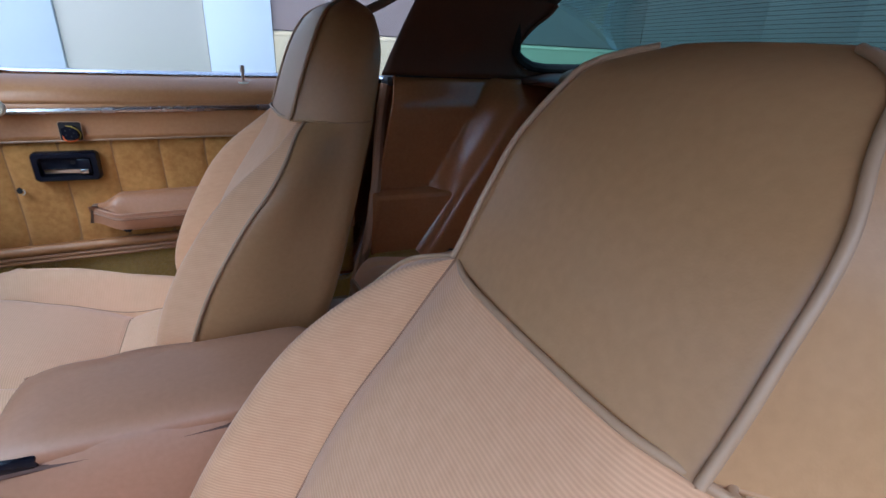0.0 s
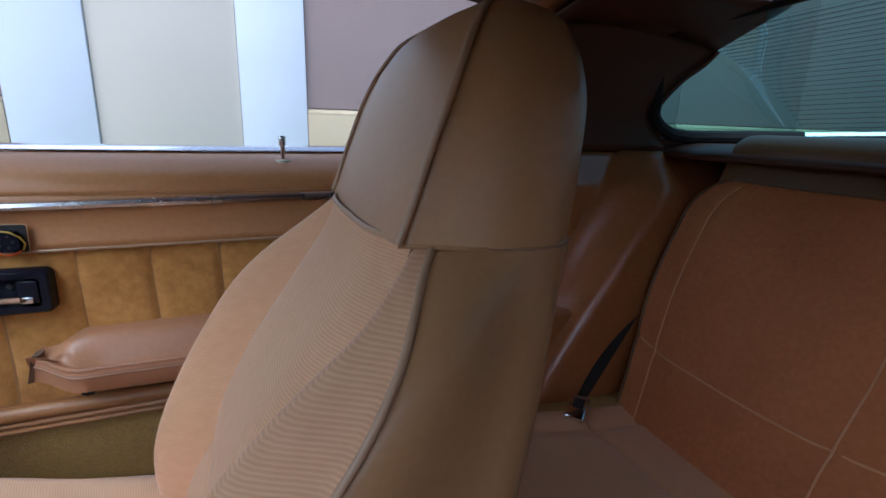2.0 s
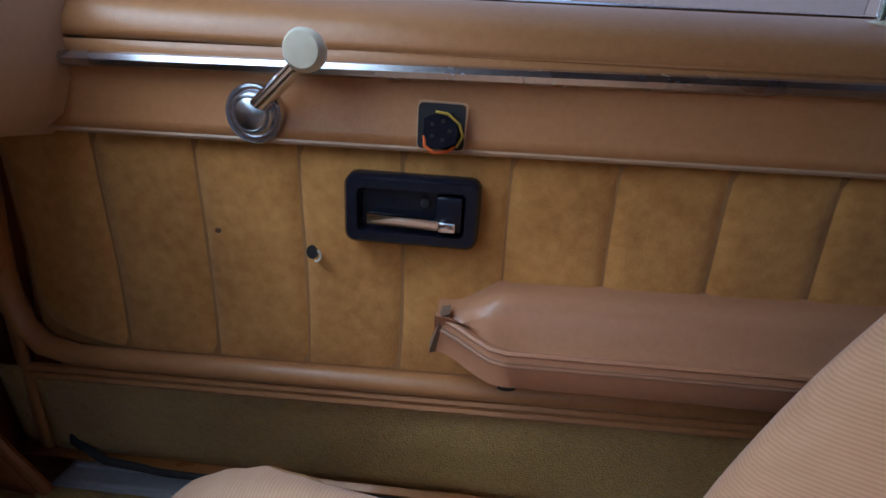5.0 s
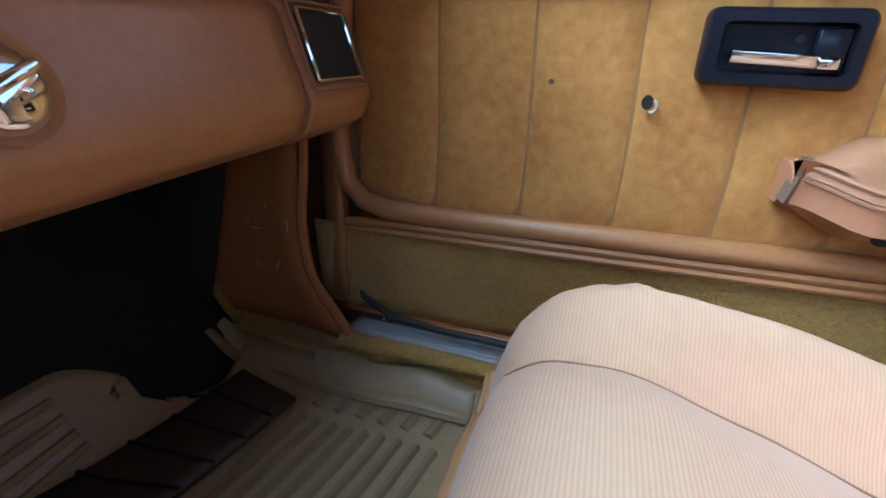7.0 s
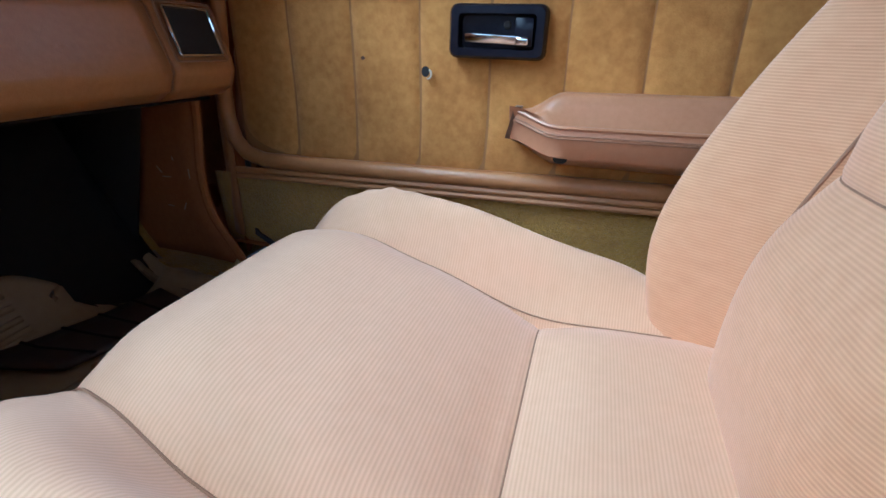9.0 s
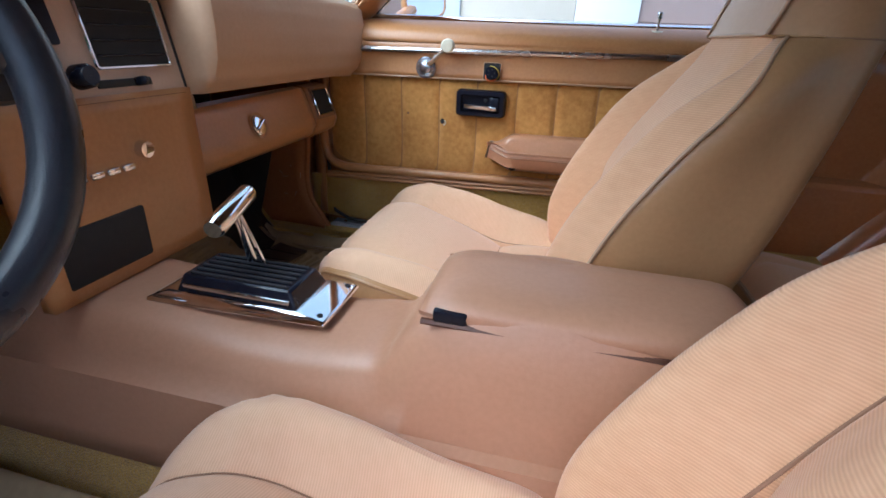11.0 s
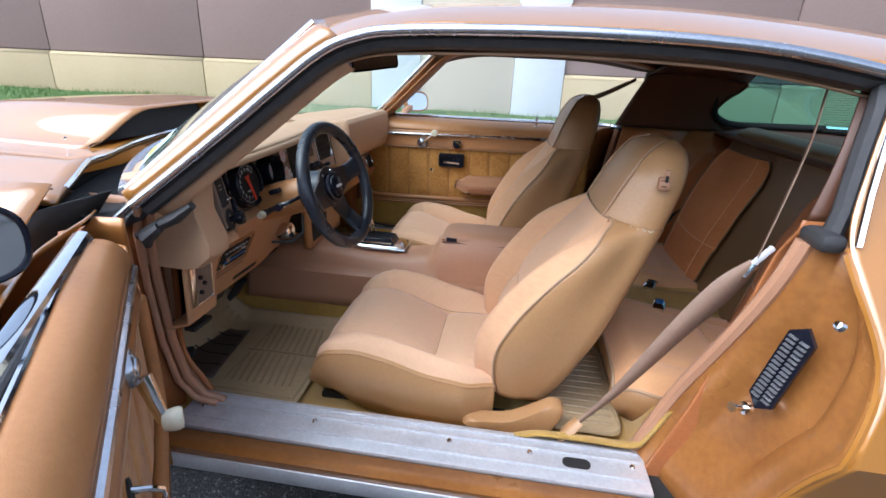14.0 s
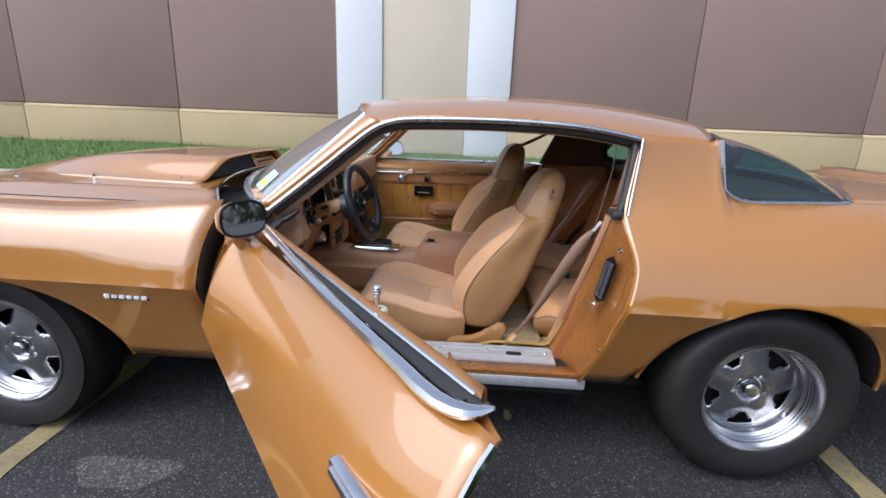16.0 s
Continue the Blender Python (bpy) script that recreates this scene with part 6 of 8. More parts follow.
        part("release_knob", Shape().lathe([(0.014, 0), (0.014, 0.016), (0.010, 0.019), (0, 0.019)], 14, Matrix.Translation(lo((1.812, so * 0.262, 0.388))) @ pose(0, 0, 0, 90 * (1 if so < 0 else -1))), BLACK, seat)
    # seat tracks
    for yy in (-0.16, 0.16):
        part("seat_track", Shape().box(lo((1.47, yy, 0.330)), (0.50, 0.035, 0.05), 0.006), MATTE, seat)
    part("seat_pan", Shape().box(lo((1.48, 0, 0.385)), (0.40, 0.40, 0.02)), MATTE, seat)
    return seat, tb, lo


seat_p, tbp, lop = make_seat("front_seat", 0.326, 1, 0.0, 0.0, "tan ribbed cloth bucket seat with vinyl shell and headrest")
seat_d, tbd, lod = make_seat("front_seat", -0.386, -1, -0.040, 5.5, "worn tan bucket seat with a split shoulder seam", 0.026, 0.024, 0.022)
# split seam and torn belt guide on the driver's seat
rnd = random.Random(5)
for i in range(7):
    t = i / 6
    p = back_side(0.904, -1, 0.68 * t, 0.024, 0.022)
    q = tbd(p) + Vector((0, -0.003, rnd.uniform(-0.004, 0.002)))
    part("torn_thread", Shape().tube([q, q + Vector((rnd.uniform(-.004, .008), -0.002, rnd.uniform(-0.006, 0.004))), q + Vector((rnd.uniform(0, .012), -0.003, rnd.uniform(-0.010, 0.004)))], rnd.choice((0.0006, 0.001, 0.002)), 5), IVORY, seat_d, "pale torn foam")
hp = Vector((0.492, -0.160, 0.694))
guide = part("belt_guide", Shape().box(hp + Vector((0.001, 0, -0.010)), (0.024, 0.015, 0.020), 0.004).box(hp + Vector((0.004, 0.001, 0.010)), (0.010, 0.010, 0.026), 0.003, pose(0, 0, 0, 0, 0, 0)).box(hp + Vector((-0.006, -0.001, 0.003)), (0.012, 0.012, 0.008), 0.002), CONSOLE, seat_d, "broken pinkish belt guide")
part("slot", Shape().box(hp + Vector((0.003, -0.005, 0.004)), (0.005, 0.006, 0.014), 0.001), MATTE, guide)
part("slot", Shape().box(hp + Vector((-0.001, -0.005, -0.011)), (0.010, 0.006, 0.003), 0.001), MATTE, guide)

# ---- rear seat ----
rear = thing("rear_seat", pose(2.3, 0, 0.42), "reddish tan rear bench with two shaped seats", "car seat")
ro = Vector((2.3, 0, 0.42))
# Seat vinyl darkened: the shade at the rear is put into its colour.
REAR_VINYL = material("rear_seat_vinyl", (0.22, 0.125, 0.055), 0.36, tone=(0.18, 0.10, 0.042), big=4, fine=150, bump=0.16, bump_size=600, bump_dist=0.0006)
HUMP_VINYL = material("hump_vinyl", (0.46, 0.30, 0.095), 0.45, tone=(0.38, 0.235, 0.07), big=5, fine=140, bump=0.2, bump_size=500, bump_dist=0.0006)


def rear_back_x(z):
    """How far back the rear seatback lies at a height."""
    return 2.415 + 0.335 * (z - 0.45) + 0.12 * max(0.0, z - 0.70) ** 2


for sy in (-1, 1):
    def rc(u, v, sy=sy):
        x = lerp(2.005, 2.455, u)
        hw = 0.250 - 0.050 * clamp((2.10 - x) / 0.095) ** 2
        y = 0.345 + hw * v
        z = 0.500 - 0.058 * u + 0.014 * (1 - v * v)
        z -= 0.045 * clamp((2.065 - x) / 0.06) ** 2
        z -= 0.030 * sstep(0.80, 1, abs(v)) ** 1.6
        z -= 0.006 * dip(abs(v), 0.60, 0.045) * sstep(0.03, 0.12, u) + 0.006 * dip(u, 0.64, 0.03)
        return Vector((x, sy * y, z + 0.003 * noise.noise((x * 8, y * 8, 4)))) - ro
    us, vs = frange(0, 1, 48), frange(-1, 1, 49)
    part("cushion", Shape().grid(rc, us, vs, uv=lambda u, v: (0.43 * u, 0.23 * v)), REAR_CLOTH, rear, "tan cloth cushion")
    ring = [(u, -1) for u in us[::-1]] + [(0, v) for v in vs[1:]] + [(u, 1) for u in us[1:]]
    secs = [[rc(u, v) for u, v in ring], [rc(u, v) + Vector((-0.006, 0, -0.03)) for u, v in ring], [Vector((rc(u, v).x + 0.02, rc(u, v).y, -0.06)) for u, v in ring]]
    part("cushion_border", loft(secs, caps=False, close=False), SEAT_VINYL, rear, "tan vinyl border", thick=0.004, offset=0)
    part("cushion_piping", Shape().tube([rc(u, v) + Vector((-0.002, 0, -0.004)) for u, v in ring[::2]], 0.005, 6), PIPING, rear)

    def rb(w, v, sy=sy):
        """Cloth panel of the backrest: w runs up, v across; its top corners are round."""
        z = lerp(0.435, 0.905, w)
        hw = 0.208 + 0.022 * sstep(0.1, 0.6, w)
        hw -= 0.085 * (1 - math.sqrt(1 - 0.97 * clamp((w - 0.83) / 0.17) ** 2))
        y = 0.362 + hw * v
        x = rear_back_x(z) - 0.030 * (1 - abs(v) ** 3) - 0.020 * math.sin(math.pi * clamp(w)) * (1 - 0.4 * v * v)
        x += 0.006 * dip(w, 0.33, 0.012) + 0.005 * dip(abs(v), 0.70, 0.02)
        return Vector((x + 0.003 * noise.noise((y * 9, z * 9, 6)), sy * y, z)) - ro
    part("backrest", Shape().grid(rb, frange(0, 0.9, 40) + [0.915, 0.93, 0.945, 0.955, 0.965, 0.975, 0.983, 0.99, 0.996, 1.0], frange(-1, 1, 45), uv=lambda w, v: (w * 0.5, v * 0.22)), CLOTH_PLAIN, rear, "brushed reddish tan cloth backrest")
    for v in (-0.70, 0.70):
        part("long_seam", Shape().tube([rb(w, v) + Vector((-0.0035, 0, 0)) for w in frange(0.02, 0.98, 30)], 0.0018, 5), REAR_CLOTH, rear)
    part("cross_seam", Shape().tube([rb(0.33, v) + Vector((-0.0035, 0, 0)) for v in frange(-0.95, 0.95, 24)], 0.0018, 5), REAR_CLOTH, rear)
    for w0 in (-0.60, 0.60):
        part("long_seam", Shape().tube([rc(u, w0) + Vector((0, 0, 0.0006)) for u in frange(0.06, 0.97, 24)], 0.0010, 5), REAR_CLOTH, rear)
    part("cross_seam", Shape().tube([rc(0.64, v) + Vector((0, 0, 0.0006)) for v in frange(-0.9, 0.9, 24)], 0.0010, 5), REAR_CLOTH, rear)
    arc = frange(0, 0.9, 20) + [0.93, 0.955, 0.975, 0.99, 1.0]
    rim = [rb(w, -1) for w in arc] + [rb(1, v) for v in frange(-0.95, 0.95, 19)] + [rb(w, 1) for w in arc[::-1]]
    part("backrest_piping", Shape().tube([p + Vector((-0.003, 0, 0.001)) for p in rim], 0.0026, 6), REAR_VINYL, rear)


def rear_shell(q, v):
    """Vinyl seatback behind the cloth panels, rolled over at its top and ends."""
    y = 0.600 * v
    side = 0.075 * sstep(0.90, 1.0, abs(v)) ** 2
    if q <= 1:
        z = lerp(0.40, 0.950, q)
        return Vector((rear_back_x(z) + 0.004 + side, y, z)) - ro
    a = (q - 1) * math.pi * 0.58
    return Vector((rear_back_x(0.950) + 0.004 + side + 0.055 * (1 - math.cos(a)), y, 0.950 - 0.25 * side + 0.034 * math.sin(a))) - ro


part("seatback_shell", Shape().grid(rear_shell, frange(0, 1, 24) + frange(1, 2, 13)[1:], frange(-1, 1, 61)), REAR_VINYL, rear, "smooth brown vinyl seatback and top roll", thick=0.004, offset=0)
part("tunnel_hump", Shape().grid(lambda x, a: Vector((x, 0.122 * math.sin(a), 0.34 + 0.118 * abs(math.cos(a)) ** 0.5 - 0.11 * sstep(2.22, 2.13, x))) - ro, frange(2.13, 2.48, 24), frange(-math.pi / 2, math.pi / 2, 25)), HUMP_VINYL, rear, "ochre vinyl tunnel hump", thick=0.004)
# belt buckles lying on the rear cushions
BLUE = material("blue_button", (0.03, 0.12, 0.35), 0.4, bump=0)
for p, rz in (((2.285, 0.535, 0.474), 40), ((2.235, 0.075, 0.452), 60), ((2.20, -0.155, 0.482), 70)):
    bk = thing("belt_buckle", pose(*p, 0, -12, rz), "chrome belt buckle lying on the rear cushion", "belt buckle", "belt buckles")
    part("plate", Shape().box((0, 0, 0.006), (0.055, 0.036, 0.014), 0.004), CHROME, bk)
    part("button", Shape().box((0.012, 0, 0.0135), (0.022, 0.020, 0.004), 0.001), BLUE if p[1] < 0 else MATTE, bk)
    part("strap", Shape().tube([(0.025, 0, 0.006), (0.036, 0.0, 0.004), (0.050, 0.004, -0.006)], 0.017, 6, flat=0.14), BELT, bk)


def strap(pts, w, normal):
    """A flat belt along points, of width w, lying across the normal."""
    sh = Shape()
    vs_, fs_ = [], []
    N = Vector(normal).normalized()
    for i, p in enumerate(pts):
        a, b = Vector(pts[max(0, i - 1)]), Vector(pts[min(len(pts) - 1, i + 1)])
        t = (b - a).normalized()
        u = i / (len(pts) - 1)
        s_ = t.cross(N).normalized() * (w(u) if callable(w) else lerp(w[0], w[1], u)) / 2
        vs_ += [Vector(p) - s_, Vector(p) + s_]
    for i in range(len(pts) - 1):
        fs_.append((2 * i, 2 * i + 1, 2 * i + 3, 2 * i + 2))
    return sh.add(vs_, fs_)


def curve3(pts, n):
    k = range(len(pts))
    f = [spline(k, [p[i] for p in pts]) for i in range(3)]
    return [Vector((f[0](t), f[1](t), f[2](t))) for t in frange(0, len(pts) - 1, n)]


belt_d = thing("seat_belt", pose(0, 0, 0), "slack brown seat belt from pillar guide to the floor", "seat belt", "seat belts")
belt_w = spline([0, 0.2, 0.5, 0.8, 1], [0.020, 0.046, 0.042, 0.018, 0.007])
part("webbing", strap(curve3([(2.150, -0.712, 0.850), (2.112, -0.702, 0.785), (2.055, -0.690, 0.680), (1.972, -0.665, 0.505), (1.895, -0.655, 0.385)], 30), belt_w, (0.05, -1, 0.10)), BELT, belt_d, thick=0.0015, sharp=20)
part("webbing", strap(curve3([(2.205, -0.668, 1.150), (2.195, -0.685, 1.060), (2.172, -0.700, 0.945), (2.152, -0.712, 0.858)], 16), spline([0, 0.7, 1], [0.016, 0.020, 0.018]), (1.0, -0.35, 0.05)), BELT, belt_d, thick=0.0015, sharp=20)
part("guide", Shape().box((2.158, -0.716, 0.866), (0.012, 0.007, 0.044), 0.003, pose(0, 0, 0, 0, 36)), WHITE, belt_d, "white belt guide tip")
part("guide_pin", Shape().tube([(2.150, -0.716, 0.848), (2.138, -0.716, 0.822)], [0.006, 0.003], 8), CHROME, belt_d)
part("end_boot", Shape().tube([(1.91, -0.652, 0.405), (1.89, -0.662, 0.385), (1.865, -0.678, 0.366)], [0.016, 0.018, 0.012], 8, flat=0.45), SEAT_VINYL, belt_d, "torn tan end boot")
belt_p = thing("seat_belt", pose(0, 0, 0), "brown seat belt hanging behind the passenger seat", "seat belt", "seat belts")
part("webbing", strap(curve3([(2.19, 0.66, 1.145), (2.08, 0.585, 1.095), (1.935, 0.540, 1.028), (1.885, 0.520, 0.965), (1.860, 0.510, 0.905)], 24), (0.016, 0.044), (0.95, -0.30, 0)), BELT, belt_p, thick=0.0015)
cm = look((1.936, 0.540, 1.030), (1.885, 0.520, 0.965))
part("clip", Shape().tube([cm @ Vector((x, y, 0)) for x, y in rrect(0.012, 0.052, 0.005, 5)], 0.0045, 8, close=True).tube([cm @ Vector((x, y, 0.018)) for x, y in rrect(0.010, 0.046, 0.004, 5)], 0.003, 8, close=True), WHITE, belt_p, "clear white plastic belt clip")

# ---- dashboard ----
dash = thing("dashboard", pose(0, 0, 0), "tan padded dashboard with round gauges and glovebox", "dashboard")


def panel(y, z, out=0.0):
    """A point on the sloping instrument face, out from it toward the driver."""
    n = Vector((1, 0, 0.20)).normalized()
    return Vector((1.0115 + (0.93 - z) * 0.20 + 0.058 * sstep(-0.50, -0.70, y), y, z)) + n * out


def panel_frame(y, z, out=0.0):
    n = Vector((1, 0.25 * sstep(-0.48, -0.56, y), 0.20)).normalized()
    right = Vector((0, 0, 1)).cross(n).normalized()
    up = n.cross(right)
    m = Matrix((right, up, n)).transposed().to_4x4()
    return Matrix.Translation(panel(y, z, out)) @ m


def ws_x(y):
    return 0.985 - 0.27 * (1 - min(1, abs(y) / 0.80) ** 2.4)


LIP = spline([-0.745, -0.5, -0.3, -0.1, 0.05, 0.20, 0.50, 0.745], [1.086, 1.084, 1.070, 1.048, 1.036, 1.034, 1.034, 1.034])


def top_pad(y, k):
    x0 = ws_x(y) - 0.01
    x1 = LIP(y) + 0.032 * sstep(0.130, 0.143, y)
    x = lerp(x0, x1, k)
    z = lerp(0.915, 0.952, sstep(0, 0.5, k)) + 0.008 * math.sin(math.pi * k)
    z -= 0.010 * sstep(0.86, 1, k)
    return (x, y, z - 0.018 * sstep(0.66, 0.745, abs(y)))


part("top_pad", Shape().grid(top_pad, frange(-0.745, 0.125, 38) + [0.132, 0.135, 0.139, 0.142] + frange(0.155, 0.745, 26), frange(0, 1, 22), flip=True), DASH_VINYL, dash, "tan vinyl dash top", thick=0.01, offset=0)
# defroster slots and speaker grille
def pad_z(x, y):
    x0, x1 = top_pad(y, 0)[0], top_pad(y, 1)[0]
    return top_pad(y, clamp((x - x0) / (x1 - x0)))[2]


for y0, y1, xa, xb in ((-0.515, -0.30, 0.958, 0.928), (0.08, 0.29, 0.872, 0.862)):
    part("defroster_slot", Shape().grid(lambda y, k: (lerp(xa, xb, (y - y0) / (y1 - y0)) + lerp(-0.012, 0.012, k), y, pad_z(lerp(xa, xb, (y - y0) / (y1 - y0)) + lerp(-0.012, 0.012, k), y) + 0.0062), frange(y0, y1, 12), [0, 1]), MATTE, dash, thick=0.002)
for i in range(16):
    y = -0.20 + 0.0135 * i
    part("speaker_slot", Shape().tube([(x, y, pad_z(x, y) + 0.0058) for x in frange(0.875, 0.955, 5)], 0.0022, 5), SEAM, dash)


def brow(y, k):
    """Hood lip over the gauges, rolling from the top pad under to the face."""
    x0, _, z0 = top_pad(y, 1)
    a = k * math.pi
    return (x0 + 0.008 * math.sin(a) - 0.06 * sstep(0.6, 1, k), y, z0 - 0.008 * (1 - math.cos(a)) - 0.006 * k)


part("gauge_hood", Shape().grid(brow, frange(-0.72, 0.134, 44), frange(0, 1, 10), flip=True), DASH_VINYL, dash, thick=0.004, offset=0)
# passenger pad: a bulging padded face
def ppad(y, k):
    pr = [(1.066, 0.958), (1.082, 0.955), (1.091, 0.944), (1.096, 0.915), (1.097, 0.880), (1.094, 0.842), (1.084, 0.812), (1.060, 0.792), (0.97, 0.785)]
    f = k * (len(pr) - 1)
    i = min(int(f), len(pr) - 2)
    x, z = lerp(pr[i][0], pr[i + 1][0], f - i), lerp(pr[i][1], pr[i + 1][1], f - i)
    e = 0.02 * (sstep(0.70, 0.745, y) ** 2)
    s_ = 1 - math.sqrt(clamp((y - 0.135) / 0.012) * (2 - clamp((y - 0.135) / 0.012)))
    return (x - e - 0.075 * s_, y, z - 0.006 * sstep(0.6, 0.745, y) - 0.010 * s_ * (1 - sstep(0.0, 0.3, k)))


part("passenger_pad", Shape().grid(ppad, [0.135, 0.1352, 0.136, 0.1375, 0.140, 0.1435, 0.147] + frange(0.155, 0.745, 44), frange(0, 1, 41), flip=True), DASH_VINYL, dash, "tan padded passenger face", thick=0.006, offset=0)
part("pad_end", Shape().grid(lambda k, j: (lerp(ppad(0.745, k)[0], 0.94, j), 0.745 + 0.004 * j, lerp(ppad(0.745, k)[2], 0.87, j * 0.3)), frange(0, 1, 20), [0, 0.3, 1]), DASH_VINYL, dash, thick=0.004, offset=0)

# instrument face
part("instrument_face", Shape().grid(lambda y, z: panel(y, z, -0.004), frange(-0.705, 0.15, 40), frange(0.765, 0.935, 10)), GREY_PANEL, dash, "grey-brown instrument face", thick=0.006, offset=0)
# left end of the dash
secs = []
for y in (-0.764, -0.761, -0.752, -0.702):
    k = 1 if y > -0.757 else 0.95
    pr = [(0.94, 0.93), (1.078, 0.940), (1.098, 0.928), (1.096, 0.86), (1.120, 0.800), (1.118, 0.772), (1.085, 0.742), (1.050, 0.735), (0.94, 0.74)]
    secs.append([(1.03 + (x - 1.03) * k, y, 0.80 + (z - 0.80) * k) for x, z in pr])
part("dash_end", loft(secs), DASH_VINYL, dash, "tan padded end block", bevel=0.012)


def dial(name, y, z, r, out, face_mat, label="", bez=BLACK, depth=0.02, sunk=0.006):
    m = panel_frame(y, z, out)
    g = part(name, Shape().lathe([(r * 0.93, -max(depth, sunk)), (r * 0.93, 0.0), (r * 1.0, 0.003), (r * 1.06, 0.0), (r * 1.08, -depth - out)], 36, m), bez, dash, label, sharp=30)
    part("dial_face", Shape().lathe([(0.0, -sunk), (r * 0.93, -sunk)], 36, m), face_mat, g)
    return g, m @ Matrix.Translation((0, 0, 0.006 - sunk))


DIALR = material("dark_red_dial", (0.10, 0.012, 0.014), 0.4, tone=(0.05, 0.008, 0.01), big=30, fine=100, bump=0)
DIALW = material("white_dial", (0.75, 0.72, 0.70), 0.45, tone=(0.7, 0.6, 0.58), big=30, fine=100, bump=0)
tach, tm = dial("tachometer", -0.485, 0.854, 0.056, 0.028, MATTE, "large black tachometer with red needle", depth=0.012)
nm = tm @ Matrix.Rotation(radians(14), 4, 'Z')
part("needle", Shape().plate([(-0.0035, -0.044), (0.0035, -0.044), (0.006, 0.012), (0.012, 0.020), (-0.010, 0.022), (-0.005, 0.010)], 0.002, nm @ Matrix.Translation((0, 0, -0.003))), RED, tach, "broad red needle")


def lettering(body, size, m, mat_, parent, name="numeral"):
    """Raised characters of the built-in font, as a mesh."""
    cu = bpy.data.curves.new(name, 'FONT')
    cu.body, cu.size, cu.extrude = body, size, 0.0003
    cu.align_x, cu.align_y = 'CENTER', 'CENTER'
    tmp = bpy.data.objects.new(name, cu)
    me = bpy.data.meshes.new_from_object(tmp)
    bpy.data.objects.remove(tmp)
    bpy.data.curves.remove(cu)
    me.transform(m)
    me.materials.clear()
    me.materials.append(mat_)
    ob = new(name, me)
    ob.parent = parent
    return ob


for i in range(12):
    a = radians(294 - 22.4 * i)
    lettering(str(i), 0.0125, tm @ Matrix.Translation((0.0355 * math.cos(a), 0.0355 * math.sin(a), -0.005)), WHITE, tach)
for i in range(46):
    a = radians(294 - 5.475 * i)
    part("tick", Shape().box((0, 0, 0), (0.0045 if i % 5 == 0 else 0.003, 0.0009, 0.0006), 0, tm @ Matrix.Translation((0.0465 * math.cos(a), 0.0465 * math.sin(a), -0.005)) @ Matrix.Rotation(a, 4, 'Z')), WHITE, tach)
lettering("RPM", 0.008, tm @ Matrix.Translation((-0.004, -0.018, -0.005)), WHITE, tach, "legend")
for y, z, r, mt, stand, sunk in ((-0.354, 0.861, 0.042, DIALW, 0.034, 0.034), (-0.256, 0.891, 0.023, DIALW, 0.012, 0.004), (-0.256, 0.835, 0.023, DIALW, 0.012, 0.004), (-0.600, 0.888, 0.031, DIALR, 0.004, 0.022), (-0.588, 0.829, 0.029, DIALW, 0.004, 0.020)):
    g, m = dial("gauge", y, z, r, stand, mt, "small round gauge", bez=CHROME if sunk < 0.01 else BLACK, depth=0.012, sunk=sunk)
    part("needle", Shape().box((0, 0, 0), (0.0014, r * 0.75, 0.001), 0, m @ Matrix.Rotation(radians(-30), 4, 'Z') @ Matrix.Translation((0, r * 0.3, -0.004))), RED, g)
    for i in range(9):
        a = radians(225 - 33 * i)
        part("tick", Shape().box((0, 0, 0), (r * 0.16, 0.0009, 0.0006), 0, m @ Matrix.Translation((r * 0.78 * math.cos(a), r * 0.78 * math.sin(a), -0.005)) @ Matrix.Rotation(a, 4, 'Z')), MATTE if mt is DIALW else WHITE, g)
# dark recess, vent and control plate beside the radio
PLATE_TAN = material("control_plate_tan", (0.56, 0.40, 0.28), 0.35, tone=(0.50, 0.35, 0.24), big=10, fine=160, bump=0.1, bump_size=400)
part("plate_frame", Shape().tube([panel_frame(0.020, 0.856, 0.007) @ Vector((x, y, 0)) for x, y in rrect(0.222, 0.130, 0.006, 4)], 0.0022, 6, close=True), MATTE, dash)
part("gauge_recess", Shape().plate(rrect(0.108, 0.125, 0.004, 4), 0.002, panel_frame(-0.150, 0.866, 0.0)), MATTE, dash)
part("control_plate", Shape().plate(rrect(0.228, 0.136, 0.006, 4), 0.007, panel_frame(0.020, 0.856, 0.0)), PLATE_TAN, dash, "pale tan control plate")
part("vent", Shape().plate(rrect(0.118, 0.082, 0.004, 4), 0.003, panel_frame(0.052, 0.873, 0.0065)), MATTE, dash, "black air vent")
part("vent_frame", Shape().tube([panel_frame(0.052, 0.873, 0.009) @ Vector((x, y, 0)) for x, y in rrect(0.122, 0.086, 0.004, 4)], 0.0024, 6, close=True), CHROME, dash)
for i in range(4):
    part("vent_slat", Shape().box((0, 0, 0), (0.112, 0.0025, 0.006), 0.0008, panel_frame(0.052, 0.846 + 0.0180 * i, 0.008) @ pose(0, 0, 0, 20)), BLACK, dash)
part("rocker_switch", Shape().plate(rrect(0.027, 0.054, 0.004, 4), 0.006, panel_frame(-0.060, 0.884, 0.006)), BLACK, dash)
part("slider_slot", Shape().box((0, 0, 0), (0.085, 0.010, 0.004), 0.001, panel_frame(0.025, 0.812, 0.008)), MATTE, dash)
part("slider_knob", Shape().box((0, 0, 0), (0.014, 0.012, 0.016), 0.003, panel_frame(0.045, 0.812, 0.014)), BLACK, dash)
for y in (-0.078, -0.038):
    part("knob", Shape().lathe([(0.015, 0.0), (0.014, 0.018), (0.011, 0.022), (0, 0.022)], 18, panel_frame(y, 0.822, 0.006)), BLACK, dash)
